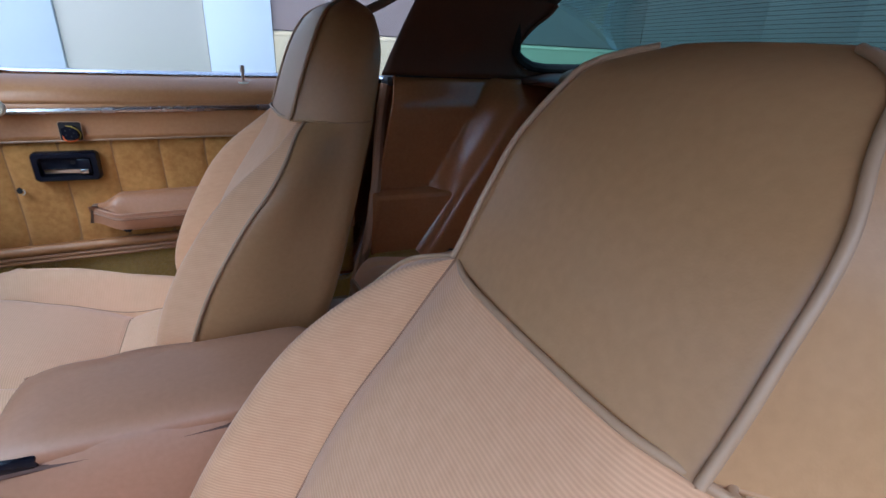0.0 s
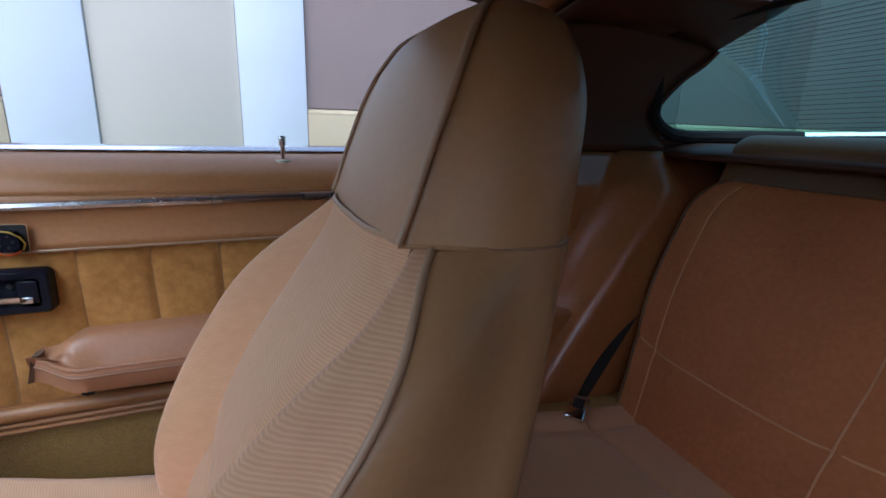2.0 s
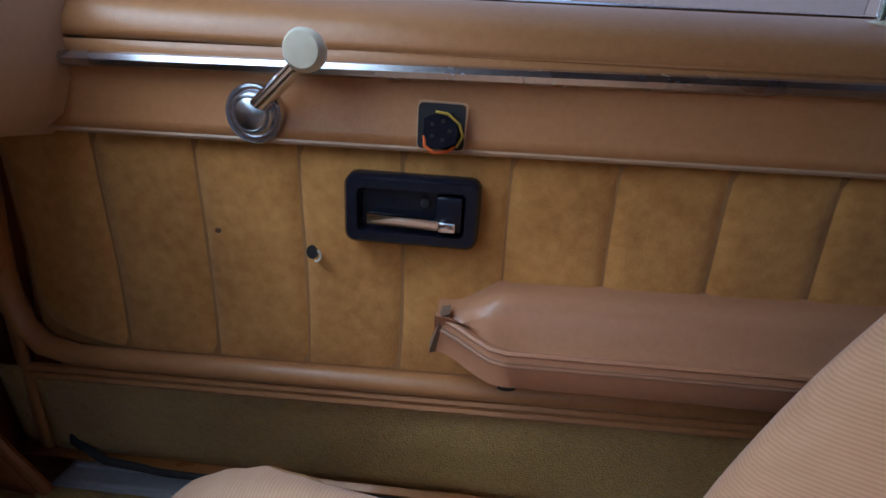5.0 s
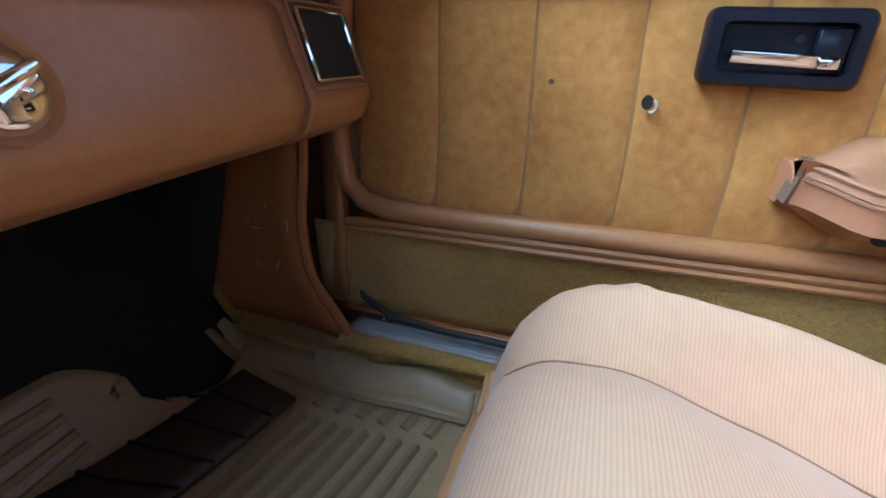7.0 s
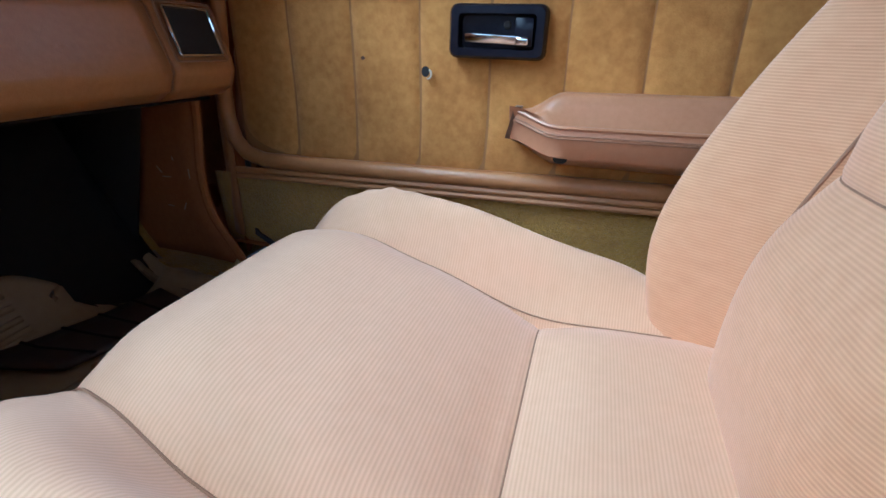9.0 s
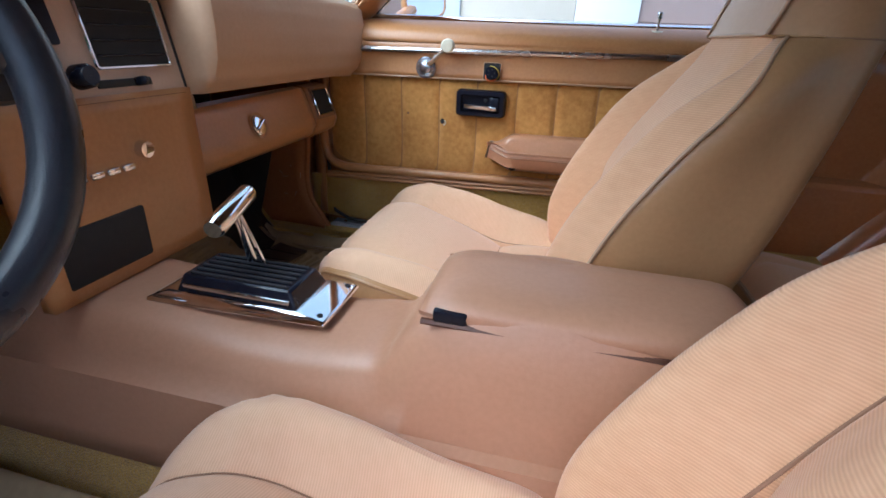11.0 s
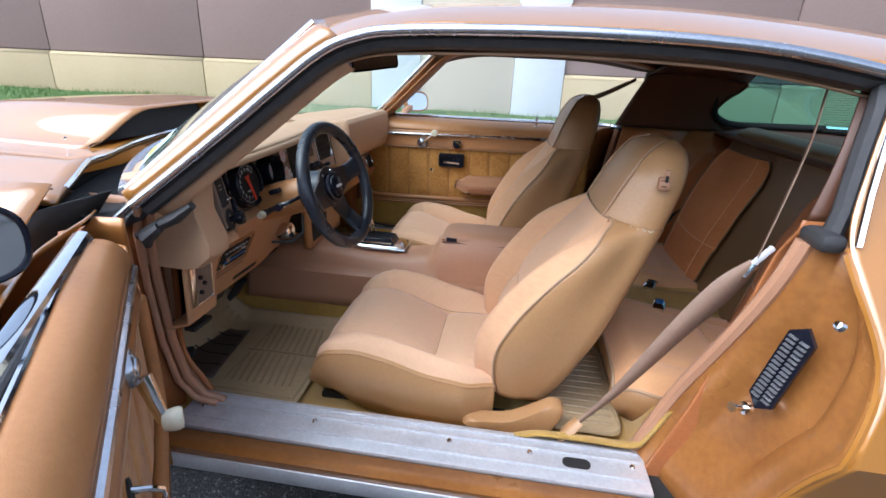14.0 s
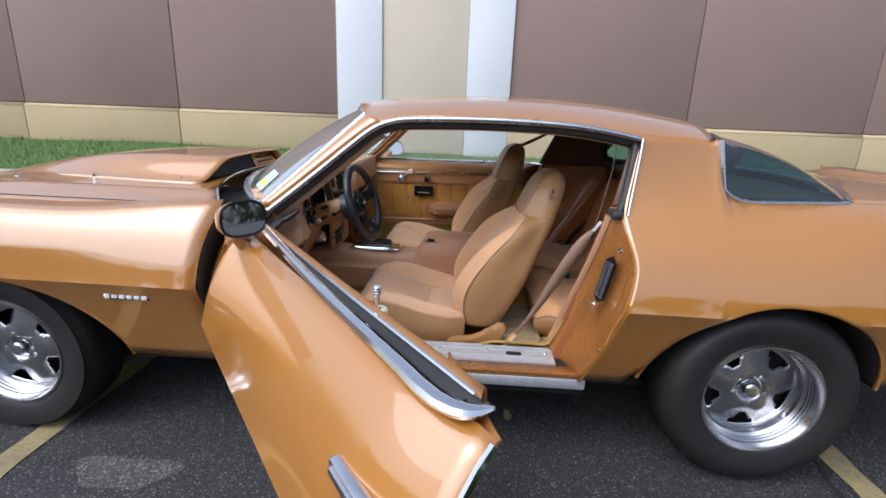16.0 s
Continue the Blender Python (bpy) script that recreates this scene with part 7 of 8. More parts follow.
# switch module and light knob at the far end
part("switch_module", Shape().plate(rrect(0.064, 0.112, 0.004, 4), 0.010, panel_frame(-0.656, 0.858, 0.0)), GREY_PANEL, dash, "raised grey switch plate", bevel=0.002)
part("switch_window", Shape().plate(rrect(0.040, 0.060, 0.003, 4), 0.002, panel_frame(-0.652, 0.876, 0.010)), MATTE, dash)
part("switch_lever", Shape().box((0, 0, 0), (0.018, 0.007, 0.012), 0.002, panel_frame(-0.640, 0.858, 0.016)), ALLOY, dash)
for zz in (0.892, 0.884):
    part("legend_bar", Shape().box((0, 0, 0), (0.015, 0.003, 0.001), 0, panel_frame(-0.656, zz, 0.0125)), GREY_PANEL, dash)
part("light_socket", Shape().lathe([(0.024, 0.0), (0.024, 0.012), (0.014, 0.014), (0.014, 0.004)], 20, panel_frame(-0.650, 0.816, 0.0)), MATTE, dash)
part("light_knob", Shape().lathe([(0.006, 0.0), (0.006, 0.018), (0.0135, 0.020), (0.0155, 0.026), (0.014, 0.036), (0.010, 0.038), (0, 0.038)], 20, panel_frame(-0.650, 0.816, 0.004)), BLACK, dash, "black light switch knob")

# lower dash, driver's side
def lower(y, k):
    pr = [(1.046, 0.790), (1.064, 0.775), (1.056, 0.760), (1.040, 0.735), (1.018, 0.690), (0.994, 0.640), (0.960, 0.566), (0.938, 0.557)]
    f = k * 7
    i = min(int(f), 6)
    x, z = lerp(pr[i][0], pr[i + 1][0], f - i), lerp(pr[i][1], pr[i + 1][1], f - i)
    end = sstep(-0.600, -0.650, y)
    x += end * (0.045 * sstep(0.74, 0.78, z) + 0.9 * max(0.0, 1.036 - x) * sstep(0.74, 0.72, z) * sstep(0.575, 0.60, z))
    return (x - 0.02 * sstep(-0.35, -0.16, y), y, z)


DASH_LOW = material("lower_dash_vinyl", (0.56, 0.31, 0.15), 0.42, tone=(0.48, 0.25, 0.115), big=5, fine=140, bump=0.3, bump_size=500, bump_dist=0.0006)
part("lower_panel", Shape().grid(lower, frange(-0.750, -0.15, 60), frange(0, 1, 50), flip=True), DASH_LOW, dash, "tan lower dash panel", thick=0.005, offset=0)


def lframe(y, k, out):
    p, q = Vector(lower(y, k - 0.04)), Vector(lower(y, k + 0.04))
    up = (p - q).normalized()
    n = Vector((0, 1, 0)).cross(up).normalized()
    if n.x < 0:
        n = -n
    m = Matrix((Vector((0, 1, 0)), up, n)).transposed().to_4x4()
    return Matrix.Translation(Vector(lower(y, k)) + n * out) @ m


hm = lframe(-0.540, 0.572, 0.002)
part("heater_panel", Shape().plate(rrect(0.125, 0.058, 0.004, 4), 0.004, hm), BLACK, dash, "dark heater control panel")
part("heater_frame", Shape().tube([hm @ Vector((x, y, 0.004)) for x, y in rrect(0.150, 0.082, 0.006, 4)], 0.003, 6, close=True), VINYL, dash)
part("slider_slot", Shape().box((0, 0, 0), (0.098, 0.006, 0.003), 0.001, hm @ Matrix.Translation((0.006, 0.004, 0.006))), CHROME, dash)
part("slider_slot", Shape().box((0, 0, 0), (0.098, 0.006, 0.003), 0.001, hm @ Matrix.Translation((0.006, -0.011, 0.006))), BLUE, dash)
part("slider_knob", Shape().box((0, 0, 0), (0.009, 0.011, 0.014), 0.003, hm @ Matrix.Translation((-0.045, 0.006, 0.010))), CHROME, dash)
part("slider_knob", Shape().box((0, 0, 0), (0.009, 0.011, 0.014), 0.003, hm @ Matrix.Translation((-0.058, -0.009, 0.010))), CHROME, dash)
for i in range(7):
    part("legend_bar", Shape().box((0, 0, 0), (0.008, 0.003, 0.001), 0, hm @ Matrix.Translation((-0.044 + 0.015 * i, 0.019, 0.005))), WHITE, dash)
for i in range(3):
    part("heater_trim", Shape().box((0, 0, 0), (0.16, 0.0022, 0.0022), 0.0005, hm @ Matrix.Translation((0, -0.050 - 0.006 * i, 0.001))), SEAM, dash)
vm = lframe(-0.697, 0.600, 0.002)
part("kick_vent", Shape().plate(rrect(0.066, 0.090, 0.004, 4), 0.004, vm), GREY_PANEL, dash, "grey vent outlet")
part("kick_vent_frame", Shape().box((0, 0, 0), (0.018, 0.094, 0.006), 0.002, vm @ Matrix.Translation((-0.033, 0, 0.004))).box((0, 0, 0), (0.062, 0.004, 0.005), 0.001, vm @ Matrix.Translation((0, -0.046, 0.004))), CHROME, dash)
part("kick_vent_border", Shape().tube([vm @ Vector((x, y, 0.004)) for x, y in rrect(0.068, 0.093, 0.004, 4)], 0.0022, 6, close=True), CHROME, dash)
for i in range(3):
    part("vent_knob", Shape().lathe([(0.005, 0), (0.005, 0.006), (0, 0.007)], 10, vm @ Matrix.Translation((-0.01 + 0.013 * (i % 2), -0.02 + 0.018 * i, 0.004))), BLACK, dash)
part("lower_slot", Shape().box((0, 0, 0), (0.12, 0.012, 0.006), 0.002, lframe(-0.422, 0.815, 0.002)), MATTE, dash)
part("release_handle", Shape().box((0.985, -0.66, 0.548), (0.03, 0.07, 0.012), 0.004).box((0.955, -0.66, 0.556), (0.03, 0.02, 0.03), 0.004), MATTE, dash)

# radio and centre stack
part("radio_panel", Shape().grid(lambda y, z: (1.028 + 0.10 * (0.79 - z) * 0.3 + 0.0, y, z), frange(-0.155, 0.135, 10), frange(0.56, 0.80, 12)), VINYL, dash, thick=0.02, offset=1)
part("radio", Shape().box((1.036, -0.055, 0.722), (0.02, 0.17, 0.050), 0.003), BLACK, dash, "black radio with chrome keys")
for i in range(5):
    part("radio_key", Shape().box((1.05, -0.105 + 0.024 * i, 0.708), (0.012, 0.019, 0.009), 0.002), CHROME, dash)
for y in (-0.125, 0.02):
    part("radio_knob", Shape().lathe([(0.012, 0), (0.011, 0.016), (0, 0.017)], 16, pose(1.046, y, 0.727, 0, 90)), CHROME, dash)
part("ashtray_recess", Shape().box((1.046, -0.065, 0.615), (0.02, 0.13, 0.075), 0.004), MATTE, dash)
part("key_ring", Shape().lathe([(0.026, -0.03), (0.028, 0.004), (0.024, 0.012), (0.006, 0.014), (0, 0.014)], 20, pose(1.020, -0.236, 0.650, 0, 80)), CHROME, dash)

# glovebox side
def glove(y, k):
    pr = [(0.985, 0.762), (1.008, 0.760), (1.0135, 0.753), (1.024, 0.722), (1.034, 0.696), (1.038, 0.680), (1.030, 0.660), (1.010, 0.648), (0.96, 0.640)]
    f = k * 8
    i = min(int(f), 7)
    return (lerp(pr[i][0], pr[i + 1][0], f - i), y, lerp(pr[i][1], pr[i + 1][1], f - i) + 0.014 * (y - 0.4))


def glove_frame(y, z, out=0.0):
    """On the leaning face: x across, y up, z out of it."""
    c, s_ = math.cos(radians(19)), math.sin(radians(19))
    x = 1.034 - (z - 0.696) * s_ / c
    return Matrix.Translation((x + out * c, y, z + out * s_ + 0.014 * (y - 0.4))) @ Matrix(((0, -s_, c), (1, 0, 0), (0, c, s_))).to_4x4()


part("glovebox", Shape().grid(glove, frange(0.13, 0.542, 24), frange(0, 1, 33), flip=True), VINYL, dash, "tan glovebox door", thick=0.005, offset=0)
part("vent_corner", Shape().grid(lambda y, k: (Vector(glove(y, k)) + Vector((0.003, 0, 0))), frange(0.546, 0.652, 10), frange(0, 1, 33), flip=True), VINYL, dash, "tan vent corner", thick=0.006, offset=0)
part("vent_corner_side", Shape().grid(lambda k, j: (lerp(glove(0.652, k)[0] + 0.003, 0.90, j), 0.652 + 0.01 * j, glove(0.652, k)[2]), frange(0, 1, 20), [0, 1]), VINYL, dash, thick=0.004, offset=0)
part("glovebox_gap", Shape().tube([Vector(glove(0.544, k)) + Vector((0.0015, 0, 0)) for k in frange(0.05, 0.8, 20)], 0.0016, 5), SEAM, dash)
gm_ = glove_frame(0.594, 0.724, 0.0095)
part("vent", Shape().plate(rrect(0.072, 0.056, 0.002, 3), 0.003, gm_ @ Matrix.Translation((0, 0, -0.002))), MATTE, dash, "black side vent")
part("vent_frame", Shape().tube([gm_ @ Vector((x, y, 0.002)) for x, y in rrect(0.075, 0.059, 0.002, 3)], 0.0018, 6, close=True), CHROME, dash)
part("vent_bezel", Shape().tube([gm_ @ Vector((x, y, 0.0)) for x, y in rrect(0.090, 0.072, 0.004, 4)], 0.0016, 5, close=True), SEAM, dash)
lm = glove_frame(0.325, 0.712, 0.002)
part("lock_cup", Shape().lathe([(0.026, 0.003), (0.023, 0.002), (0.020, -0.001)], 24, lm), VINYL, dash)
part("glovebox_lock", Shape().lathe([(0.019, -0.002), (0.019, 0.004), (0.016, 0.006), (0, 0.006)], 24, lm), CHROME, dash)
part("lock_bar", Shape().box((0, 0, 0), (0.036, 0.006, 0.006), 0.002, lm @ pose(0, 0, 0.008, 0, 0, 25)), CHROME, dash)
for i in range(6):
    part("embossed_bar", Shape().box((0, 0, 0), (0.0090, 0.010 if i in (0, 5) else 0.008, 0.004), 0.001, glove_frame(0.4135 + 0.0105 * i, 0.709, 0.0)), VINYL, dash)

# Panels added to block light above the footwells, black for the shade there.
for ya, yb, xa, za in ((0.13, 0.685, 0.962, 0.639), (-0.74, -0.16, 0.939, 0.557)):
    part("underside", Shape().grid(lambda x, y: (x, y, za + 0.02 * (xa - x)), frange(0.64, xa, 8), frange(ya, yb, 8)), MATTE, dash, "added black panel closing the dash underside", thick=0.004)

# ---- steering wheel ----
sw_c = Vector((1.2622, -0.4201, 0.8575))


def facing_driver(yaw):
    """At the wheel's hub: x across, y up, z along the column to the driver."""
    axis = Vector((1.0, yaw, 0.3255)).normalized()
    across_ = Vector((0, 0, 1)).cross(axis).normalized()
    return Matrix.Translation(sw_c) @ Matrix((across_, axis.cross(across_), axis)).transposed().to_4x4()


sm = facing_driver(-0.12)
wheel_ob = thing("steering_wheel", sm, "black leather three-spoke steering wheel", "steering wheel")
LEATHER = material("black_leather", (0.016, 0.019, 0.028), 0.29, tone=(0.03, 0.033, 0.04), big=12, fine=140, bump=0.3, bump_size=600, bump_dist=0.0006)
R = 0.1494
part("rim", Shape().tube([(R * math.cos(a), R * math.sin(a), 0.0) for a in frange(0, 2 * math.pi, 73)[:-1]], 0.0155, 14, close=True), LEATHER, wheel_ob, "black leather rim")
PLATE = material("satin_black_plate", (0.020, 0.014, 0.013), 0.42, tone=(0.03, 0.022, 0.02), big=14, fine=200, bump=0.1, bump_size=500)
for a0 in (12, 194, -68):
    a = radians(a0)
    c_, s_ = math.cos(a), math.sin(a)

    def bar(rows, h):
        out = []
        for rr, hw, z in rows:
            q = [(-hw, z - h), (-hw, z + h * 0.4), (-hw + 0.003, z + h), (0, z + h * 1.1), (hw - 0.003, z + h), (hw, z + h * 0.4), (hw, z - h)]
            out.append([Vector((rr * c_ - w * s_, rr * s_ + w * c_, zz)) for w, zz in q])
        return loft(out)
    part("spoke", bar(((0.02, 0.040, -0.024), (0.05, 0.034, -0.024), (0.08, 0.026, -0.022), (0.100, 0.023, -0.017)), 0.003), PLATE, wheel_ob, "flat satin black spoke", sharp=50)
    part("spoke_end", bar(((0.092, 0.0235, -0.018), (0.105, 0.0235, -0.014), (0.122, 0.024, -0.007), (0.135, 0.031, -0.002), (0.144, 0.040, 0.0)), 0.006), LEATHER, wheel_ob, "leather wrapped spoke end", sharp=60)
part("hub_plate", Shape().lathe([(0.052, -0.030), (0.054, -0.022), (0.050, -0.020), (0, -0.020)], 36), PLATE, wheel_ob, sharp=30)
part("boss", Shape().lathe([(0.036, -0.022), (0.036, -0.012), (0.033, -0.008), (0.030, -0.009), (0.028, -0.002), (0.023, 0.001), (0, 0.002)], 36), BLACK, wheel_ob, sharp=30)
part("horn_ring", Shape().lathe([(0.036, -0.013), (0.0375, -0.010), (0.034, -0.007)], 36), LEATHER, wheel_ob)
for i in range(5):
    part("horn_mark", Shape().box((-0.0125 + 0.006 * i, 0, 0.0022), (0.0045, 0.007, 0.001), 0), WHITE, wheel_ob)
for i in range(6):
    a = radians(60 * i + 10)
    part("screw", Shape().lathe([(0, 0.003), (0.003, 0.002), (0.004, 0)], 8, Matrix.Translation((0.044 * math.cos(a), 0.044 * math.sin(a), -0.020))), CHROME, wheel_ob)
column = thing("steering_column", facing_driver(-0.03), "tan steering column with stalk and tilt lever", "steering column")
part("shroud", Shape().lathe([(0.040, -0.085), (0.045, -0.095), (0.047, -0.16), (0.046, -0.26), (0.045, -0.30)], 28), VINYL, column)
part("adapter", Shape().lathe([(0.046, -0.028), (0.048, -0.036), (0.054, -0.07), (0.056, -0.088), (0.044, -0.092)], 28), LEATHER, column, "black hub adapter")
part("stalk", Shape().tube([(-0.040, 0.0, -0.092), (-0.08, 0.001, -0.088), (-0.132, 0.003, -0.082)], [0.005, 0.005, 0.006], 10), BLACK, column)
part("stalk_grip", Shape().tube([(-0.128, 0.003, -0.082), (-0.175, 0.005, -0.076)], [0.006, 0.0085], 12), CHROME, column)
part("stalk_tip", Shape().tube([(-0.174, 0.005, -0.076), (-0.186, 0.005, -0.074)], [0.009, 0.0085], 12), BLACK, column)
part("tilt_lever", Shape().tube([(-0.040, -0.010, -0.160), (-0.075, -0.011, -0.166), (-0.108, -0.012, -0.170)], [0.006, 0.007, 0.009], 10), BLACK, column, "short black tilt lever")
part("lever_tip", Shape().tube([(-0.107, -0.012, -0.170), (-0.121, -0.012, -0.171)], [0.0095, 0.008], 12), IVORY, column)
part("key_lock", Shape().lathe([(0.014, 0), (0.014, 0.012), (0.008, 0.014), (0, 0.014)], 16, pose(0.050, 0.015, -0.13, 0, 80)), CHROME, column)
part("wire", Shape().tube([(-0.05, -0.045, -0.10), (-0.075, -0.085, -0.10), (-0.11, -0.095, -0.12), (-0.13, -0.08, -0.16)], 0.003, 6), MATTE, column)
part("warning_switch", Shape().box((-0.05, 0.03, -0.15), (0.02, 0.012, 0.03), 0.003), BLACK, column)

# ---- centre console ----
console = thing("centre_console", pose(0, 0, 0), "moulded tan centre console with padded lid", "console")
CT = spline([0.80, 0.86, 0.95, 1.02, 1.10, 1.42, 1.458, 1.488, 1.512, 1.85], [0.50, 0.53, 0.55, 0.555, 0.550, 0.547, 0.556, 0.602, 0.616, 0.618])


def con_sec(x):
    t = CT(x)
    w = 0.080
    c = -0.040
    low = 0.372
    half = [(w - 0.028, t), (w - 0.010, t - 0.004), (w, t - 0.014), (w + 0.012, lerp(t, 0.47, 0.55)), (w + 0.022, 0.482), (w + 0.036, 0.478), (w + 0.048, 0.40), (w + 0.054, low)]
    pts = [(c - y, z) for y, z in half[::-1]] + [(c + y, z) for y, z in half]
    return [Vector((x, y, z)) for y, z in pts]


part("body", loft([con_sec(x) for x in frange(0.82, 1.83, 70)], close=False, caps=False), CONSOLE, console, "moulded pinkish tan body", thick=0.004, sharp=60)
part("rear_face", Shape().add(con_sec(1.83), [tuple(range(16))]), CONSOLE, console)
part("front_face", Shape().add(con_sec(0.82), [tuple(range(16))]), CONSOLE, console)


def lid_sec(x):
    k = math.sqrt(max(0.0, 1 - clamp((1.55 - x) / 0.055) ** 2)) if x < 1.55 else 1.0
    r = math.sqrt(max(0.0, 1 - clamp((x - 1.80) / 0.035) ** 2)) if x > 1.80 else 1.0
    k = min(k, r)
    zt = lerp(0.628, 0.647, k)
    w = 0.077
    c = -0.043
    w *= lerp(0.90, 1.0, k)
    pts = [(-w, 0.622), (-w - 0.003, 0.629), (-w + 0.002, zt - 0.008), (-w + 0.016, zt - 0.001), (-w * 0.4, zt + 0.002), (w * 0.4, zt + 0.002), (w - 0.016, zt - 0.001), (w - 0.002, zt - 0.008), (w + 0.003, 0.629), (w, 0.622)]
    return [Vector((x, c + y, z)) for y, z in pts]


part("lid", loft([lid_sec(x) for x in [1.4955, 1.497, 1.500, 1.507, 1.518, 1.532] + frange(1.55, 1.80, 12) + [1.815, 1.825, 1.832, 1.8345]]), CONSOLE, console, "padded tan lid", sharp=60)
part("latch", Shape().box((1.530, -0.1185, 0.627), (0.036, 0.010, 0.016), 0.003), BLACK, console, "black lid latch")
part("lid_gap", Shape().tube([(1.50, -0.1215, 0.6195), (1.65, -0.1215, 0.6195), (1.82, -0.1215, 0.6195)], 0.0035, 6), DARKTRIM, console)

shifter = thing("gear_shifter", pose(1.245, -0.022, 0.551), "chrome T-handle gear shifter on a bright plate", "gear shifter")
part("plate", loft([[Vector((x, y * 1.0, 0.0)) for x, y in ((-0.135, -0.062), (0.118, -0.050), (0.118, 0.062), (-0.135, 0.062))], [Vector((x, y, 0.006)) for x, y in ((-0.133, -0.060), (0.116, -0.048), (0.116, 0.060), (-0.133, 0.060))], [Vector((x, y, 0.014)) for x, y in ((-0.11, -0.046), (0.075, -0.046), (0.075, 0.046), (-0.11, 0.046))]]), CHROME, shifter, "chrome base plate", bevel=0.002)
part("gate_box", loft([[Vector((x, y, 0.010)) for x, y in ((-0.10, -0.044), (0.078, -0.044), (0.078, 0.044), (-0.10, 0.044))], [Vector((x, y, 0.036)) for x, y in ((-0.09, -0.036), (0.065, -0.036), (0.065, 0.036), (-0.09, 0.036))]]), BLACK, shifter, "ribbed black gate cover", bevel=0.003)
for i in range(6):
    part("gate_rib", Shape().box((-0.012, -0.030 + 0.012 * i, 0.037), (0.14, 0.004, 0.003), 0.001), MATTE, shifter)
for y in (-0.042, 0.042):
    part("gate_band", Shape().box((-0.01, y, 0.022), (0.155, 0.004, 0.006), 0.001), CHROME, shifter)
part("lever", Shape().tube([(-0.026, 0.026, 0.03), (-0.030, 0.014, 0.09), (-0.030, 0.004, 0.118)], [0.008, 0.006, 0.006], 10, flat=0.7), CHROME, shifter)
part("button_rod", Shape().tube([(-0.006, 0.022, 0.036), (-0.026, 0.010, 0.112)], 0.0028, 8), CHROME, shifter)
part("handle", Shape().tube([(-0.023, -0.048, 0.111), (-0.024, -0.042, 0.112), (-0.034, 0.040, 0.130), (-0.035, 0.045, 0.131)], [0.011, 0.0135, 0.0135, 0.011], 16), CHROME, shifter, "chrome T handle")
for x, y in ((0.105, -0.036), (0.105, 0.048), (-0.122, -0.048), (-0.122, 0.048)):
    part("screw", Shape().lathe([(0, 0.004), (0.004, 0.003), (0.005, 0)], 8, Matrix.Translation((x, y, 0.006))), MATTE, shifter)


# ---- floor mats ----
# Paler than the other mats: light from the door put into its colour.
MATREAR = material("lit_mat_rubber", (0.66, 0.57, 0.51), 0.4, tone=(0.57, 0.48, 0.42), big=8, fine=80, bump=0.2, bump_size=300)
# Darker copy of the mat rubber: shade among the ribs put into colour.
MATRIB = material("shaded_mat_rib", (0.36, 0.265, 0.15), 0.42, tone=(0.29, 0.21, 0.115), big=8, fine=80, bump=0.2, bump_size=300)


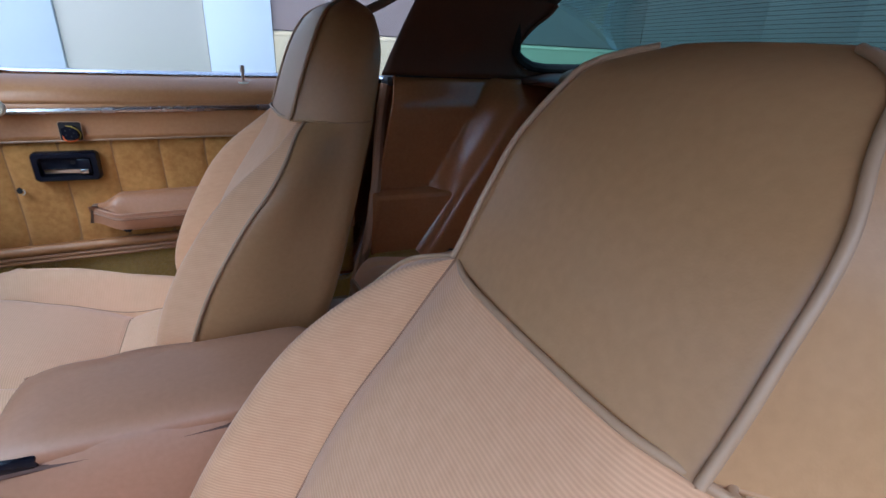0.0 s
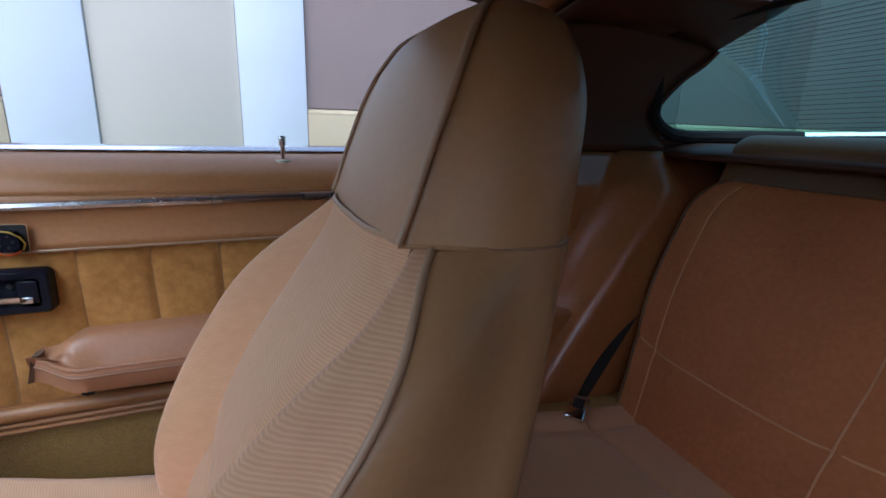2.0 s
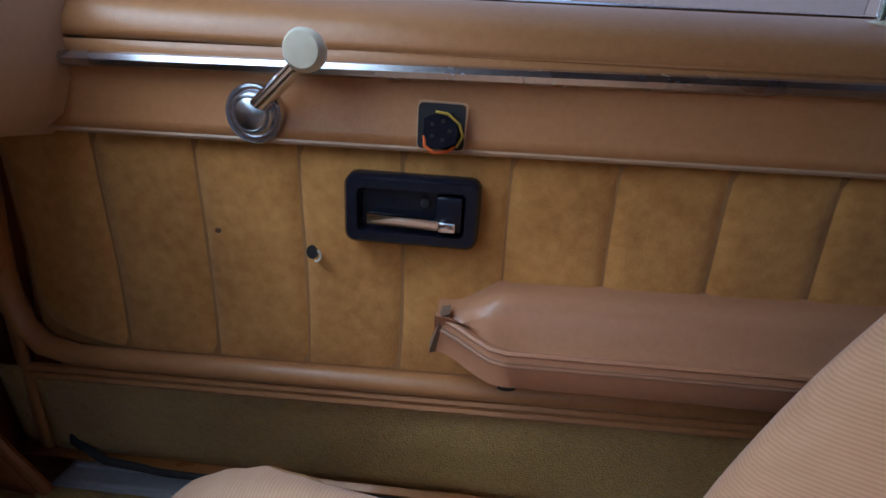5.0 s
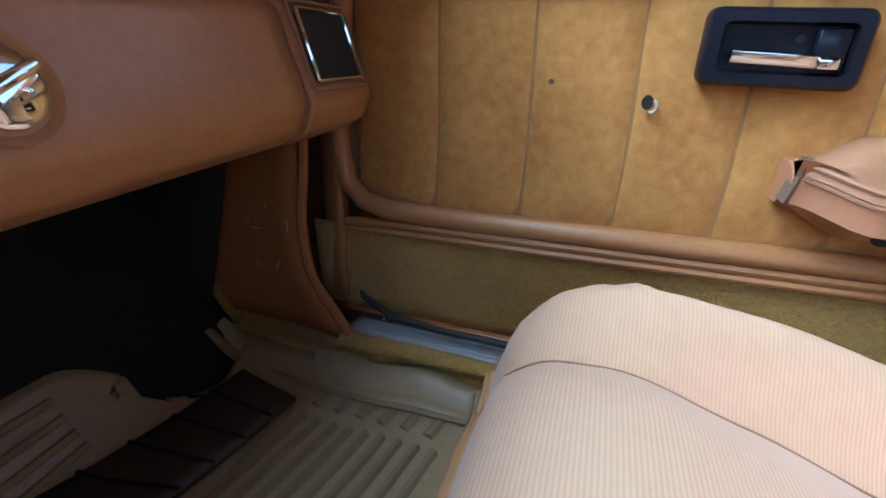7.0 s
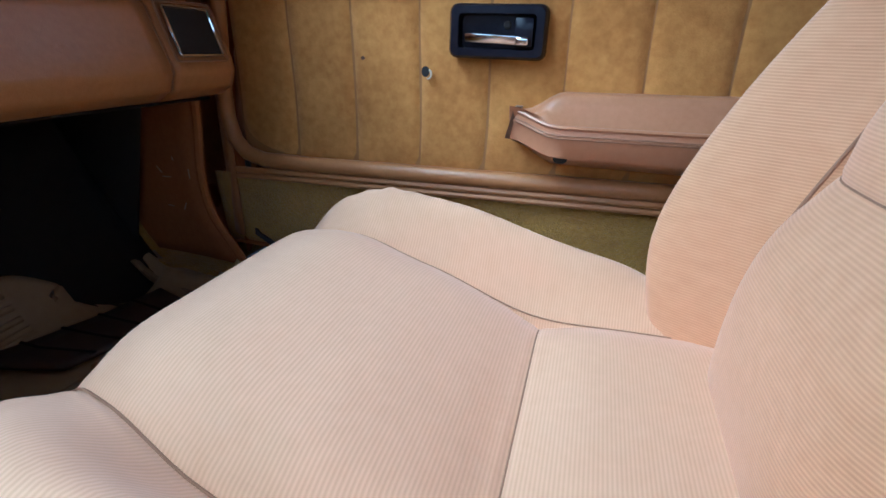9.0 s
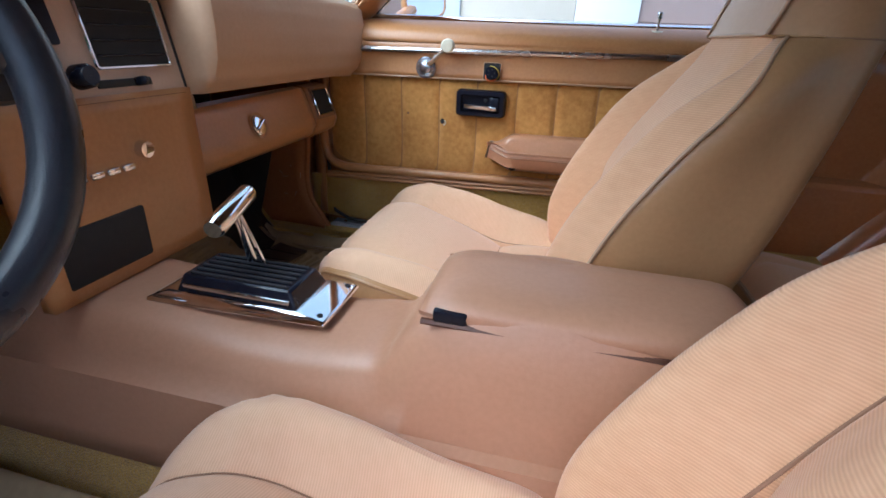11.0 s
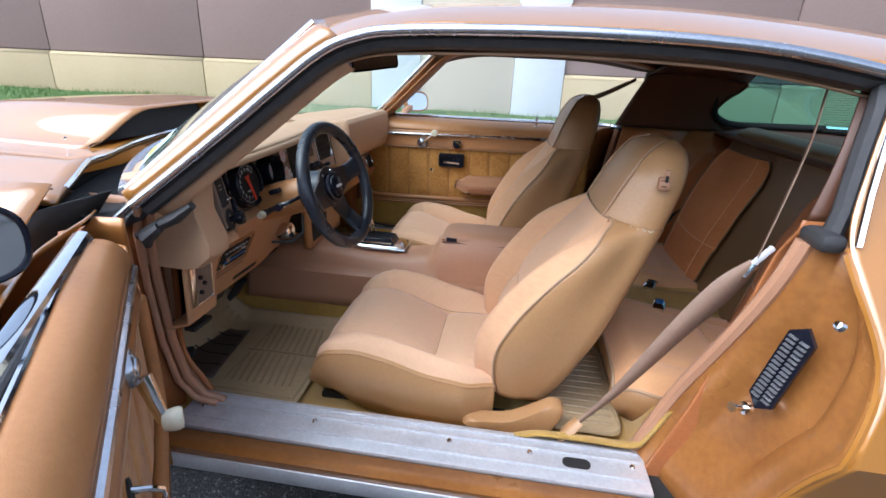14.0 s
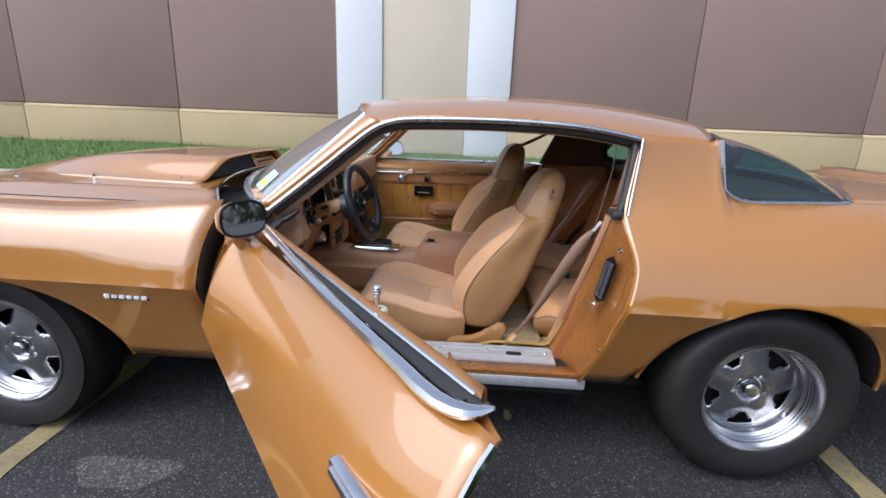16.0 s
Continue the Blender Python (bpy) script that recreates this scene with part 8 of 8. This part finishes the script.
def front_mat(sy, label):
    y0, y1 = 0.215, 0.655
    mat_ob = thing("floor_mat", pose(0.98, sy * 0.43, 0.305), label, "floor mat", "front mats")

    def mz(x, y):
        z = floor_z(x, y) + 0.012
        z += 0.028 * sstep(y0 + 0.05, y0, abs(y)) + 0.030 * sstep(y1 - 0.06, y1, abs(y)) * (0.5 + 0.5 * math.sin(9 * x + 1)) + 0.004 * sstep(1.17, 1.205, x)
        return z + 0.004 * noise.noise((x * 5, y * 5, 9))
    og = Vector((0.98, sy * 0.43, 0.305))

    def toe(y):
        return 0.765 + 0.09 * sstep(0.44, 0.62, y) if sy > 0 else 0.67
    part("sheet", Shape().grid(lambda u, y: (lambda x: Vector((x, sy * (y - 0.03 * sstep(1.0, 0.8, x) * (y > 0.5)), mz(x, sy * y))) - og)(lerp(toe(y), 1.205, u)), frange(0, 1, 64), frange(y0, y1, 46)), MATRUBBER, mat_ob, "taupe ribbed rubber sheet", thick=0.005)

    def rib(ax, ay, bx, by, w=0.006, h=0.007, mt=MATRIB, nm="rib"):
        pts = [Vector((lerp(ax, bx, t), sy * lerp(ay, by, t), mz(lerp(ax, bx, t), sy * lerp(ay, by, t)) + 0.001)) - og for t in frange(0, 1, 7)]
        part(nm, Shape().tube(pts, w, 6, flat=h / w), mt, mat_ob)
    # dark heel pad, divided in bars
    pad = [(0.872, 0.600), (0.969, 0.577), (0.932, 0.388), (0.826, 0.353)] if sy > 0 else [(0.802, 0.571), (0.934, 0.573), (0.900, 0.313), (0.838, 0.325)]
    sh = Shape().grid(lambda u, v: (lambda q: Vector((q[0], sy * q[1], mz(q[0], sy * q[1]) + 0.006)) - og)((lerp(lerp(pad[0][0], pad[1][0], u), lerp(pad[3][0], pad[2][0], u), v), lerp(lerp(pad[0][1], pad[1][1], u), lerp(pad[3][1], pad[2][1], u), v))), frange(0, 1, 6), frange(0, 1, 12))
    part("heel_pad", sh, MATDARK, mat_ob, "dark brown heel pad", thick=0.006)
    for v in (0.2, 0.4, 0.6, 0.8):
        a = [lerp(pad[0][i], pad[3][i], v) for i in (0, 1)]
        b = [lerp(pad[1][i], pad[2][i], v) for i in (0, 1)]
        pts = [Vector((lerp(a[0], b[0], t), sy * lerp(a[1], b[1], t), mz(lerp(a[0], b[0], t), sy * lerp(a[1], b[1], t)) + 0.0135)) - og for t in frange(0, 1, 5)]
        part("pad_groove", Shape().tube(pts, 0.0025, 5, flat=0.5), MATTE, mat_ob)
    # two blocks of ribs
    for blk in (0, 1):
        ya, yb = ((0.26, 0.40), (0.425, 0.565))[blk]
        for i in range(9):
            x = 0.975 + 0.021 * i
            rib(x - 0.012, ya, x + 0.012, yb, 0.0055, 0.006)
        rib(0.965, ya, 0.965, yb, 0.004, 0.006)
    rib(0.95, 0.412, 1.17, 0.412, 0.006, 0.006)
    for i in range(6):
        rib(0.99 + 0.03 * i, 0.585, 1.0 + 0.03 * i, 0.625, 0.007, 0.004)
    for i in range(4):
        rib(0.780 + 0.016 * i, 0.25, 0.780 + 0.012 * i, 0.43 if sy > 0 else 0.52, 0.004, 0.006, MATRUBBER)
    rib(1.19, 0.25, 1.19, 0.62, 0.005, 0.006)
    # raised outer flap, folded up along the sill
    def flap(x, k):
        rise = (0.030 + 0.012 * math.sin(11 * x + 0.6)) * sstep(0.80, 0.88, x) * (1 - 0.5 * sstep(1.10, 1.18, x))
        return Vector((x, sy * (y1 - 0.042 + 0.050 * k + 0.004 * math.sin(17 * x)), mz(x, sy * (y1 - 0.05)) + 0.004 + rise * math.sin(k * math.pi * 0.5) - 0.010 * dip(k, 0.35, 0.12))) - og
    part("flap", Shape().grid(flap, frange(0.80, 1.18, 40), frange(0, 1, 9)), MATRUBBER, mat_ob, "folded outer flap of the mat", thick=0.004)
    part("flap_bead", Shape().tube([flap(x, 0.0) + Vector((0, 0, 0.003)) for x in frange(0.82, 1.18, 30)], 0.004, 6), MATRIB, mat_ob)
    # curved lip ahead of the heel pad
    if sy > 0:
        return mat_ob
    lip = [(0.72, 0.25), (0.745, 0.40), (0.775, 0.55), (0.80, 0.615)]
    lip = curve3([(x, y, 0) for x, y in lip], 26)
    part("lip", Shape().tube([Vector((p.x, sy * p.y, mz(p.x, sy * p.y) + 0.004)) - og for p in lip], 0.009, 8, flat=0.9), MATRUBBER, mat_ob, "raised curved lip")
    part("toe_lip", Shape().tube([Vector((toe(y) + 0.002, sy * y, mz(toe(y) + 0.002, sy * y) + 0.002)) - og for y in frange(y0, y1 - 0.03, 20)], 0.003, 6), MATRUBBER, mat_ob)
    return mat_ob


front_mat(-1, "taupe rubber mat with a dark heel pad, curled at the sill")
front_mat(1, "taupe ribbed rubber mat with a dark heel pad")


# Black sheet over the toe carpet stands in for footwell shade.
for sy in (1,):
    part("toe_shade", Shape().grid(lambda x, y, sy=sy: (lerp(0.60, 0.790 + 0.10 * sstep(0.44, 0.62, y), x), sy * y, floor_z(lerp(0.60, 0.790 + 0.10 * sstep(0.44, 0.62, y), x), sy * y) + 0.008), frange(0, 1, 16), frange(0.17, 0.660, 16)), MATTE, car, "black sheet for the deep shade on the toe board", thick=0.004)


def rear_mat(sy, label, base, groove, chevrons):
    ob = thing("floor_mat", pose(1.93, sy * 0.42, 0.345), label, "floor mat", "rear mats")
    out = [Vector((x, y * sy, 0)) for x, y in rrect(0.19, 0.40, 0.03, 5)]
    part("sheet", loft([out, [p + Vector((0, 0, 0.008)) for p in out]]), base, ob, bevel=0.002)
    part("edge_bead", Shape().tube([Vector((x * 0.96, y * 0.98 * sy, 0.009)) for x, y in rrect(0.19, 0.40, 0.03, 5)], 0.004, 6, close=True), MATRUBBER, ob)
    if not chevrons:
        for i in range(13):
            y = -0.165 + 0.0275 * i
            part("rib", Shape().tube([(-0.075, y, 0.0095), (0.075, y, 0.0095)], 0.0040, 6, flat=0.6), groove, ob)
        return ob
    part("spine", Shape().tube([(0.0, -0.185 * sy, 0.0095), (0.0, 0.185 * sy, 0.0095)], 0.0030, 6, flat=0.5), groove, ob)
    for i in range(11):
        y = -0.175 + 0.030 * i
        for d in (-1, 1):
            part("chevron", Shape().tube([(d * 0.010, y, 0.0095), (d * 0.076, y + 0.034, 0.0095)], 0.0036, 6, flat=0.5), groove, ob)
    return ob


rear_mat(-1, "taupe ribbed rubber mat behind the driver seat", MATRUBBER, MATRIB, False)
rear_mat(1, "pale grey rubber mat with dark chevron grooves", MATREAR, MATDARK, True)

# pedals
pedal = thing("brake_pedal", pose(0.80, -0.33, 0.44), "black ribbed brake pedal", "pedal")
part("pad", Shape().box((0, 0, 0), (0.02, 0.10, 0.055), 0.006, pose(0, 0, 0, 0, 30)), RUBBER, pedal)
part("arm", Shape().tube([(0, 0, 0), (-0.05, 0, 0.12), (-0.06, 0, 0.22)], 0.008, 8), MATTE, pedal)
gas = thing("gas_pedal", pose(0.80, -0.22, 0.40), "narrow black gas pedal under the dash", "pedal")
part("pad", Shape().box((0, 0, 0), (0.02, 0.05, 0.12), 0.006, pose(0, 0, 0, 0, 35)), RUBBER, gas)
plug = thing("diagnostic_plug", pose(0.905, -0.63, 0.43), "black and green cable plug hanging under the dash", "plug")
part("housing", Shape().box((0, 0, 0), (0.05, 0.035, 0.022), 0.005, pose(0, 0, 0, 0, 0, 30)), MATTE, plug)
part("connector", Shape().box((0.012, -0.012, -0.014), (0.024, 0.022, 0.014), 0.003, pose(0, 0, 0, 0, 0, 30)), material("green_plastic", (0.02, 0.35, 0.16), 0.4, bump=0), plug)
part("cable", Shape().tube([(-0.02, 0.0, 0), (-0.05, -0.01, 0.03), (-0.06, 0.0, 0.12), (-0.04, 0.02, 0.22)], 0.004, 6), MATTE, plug)
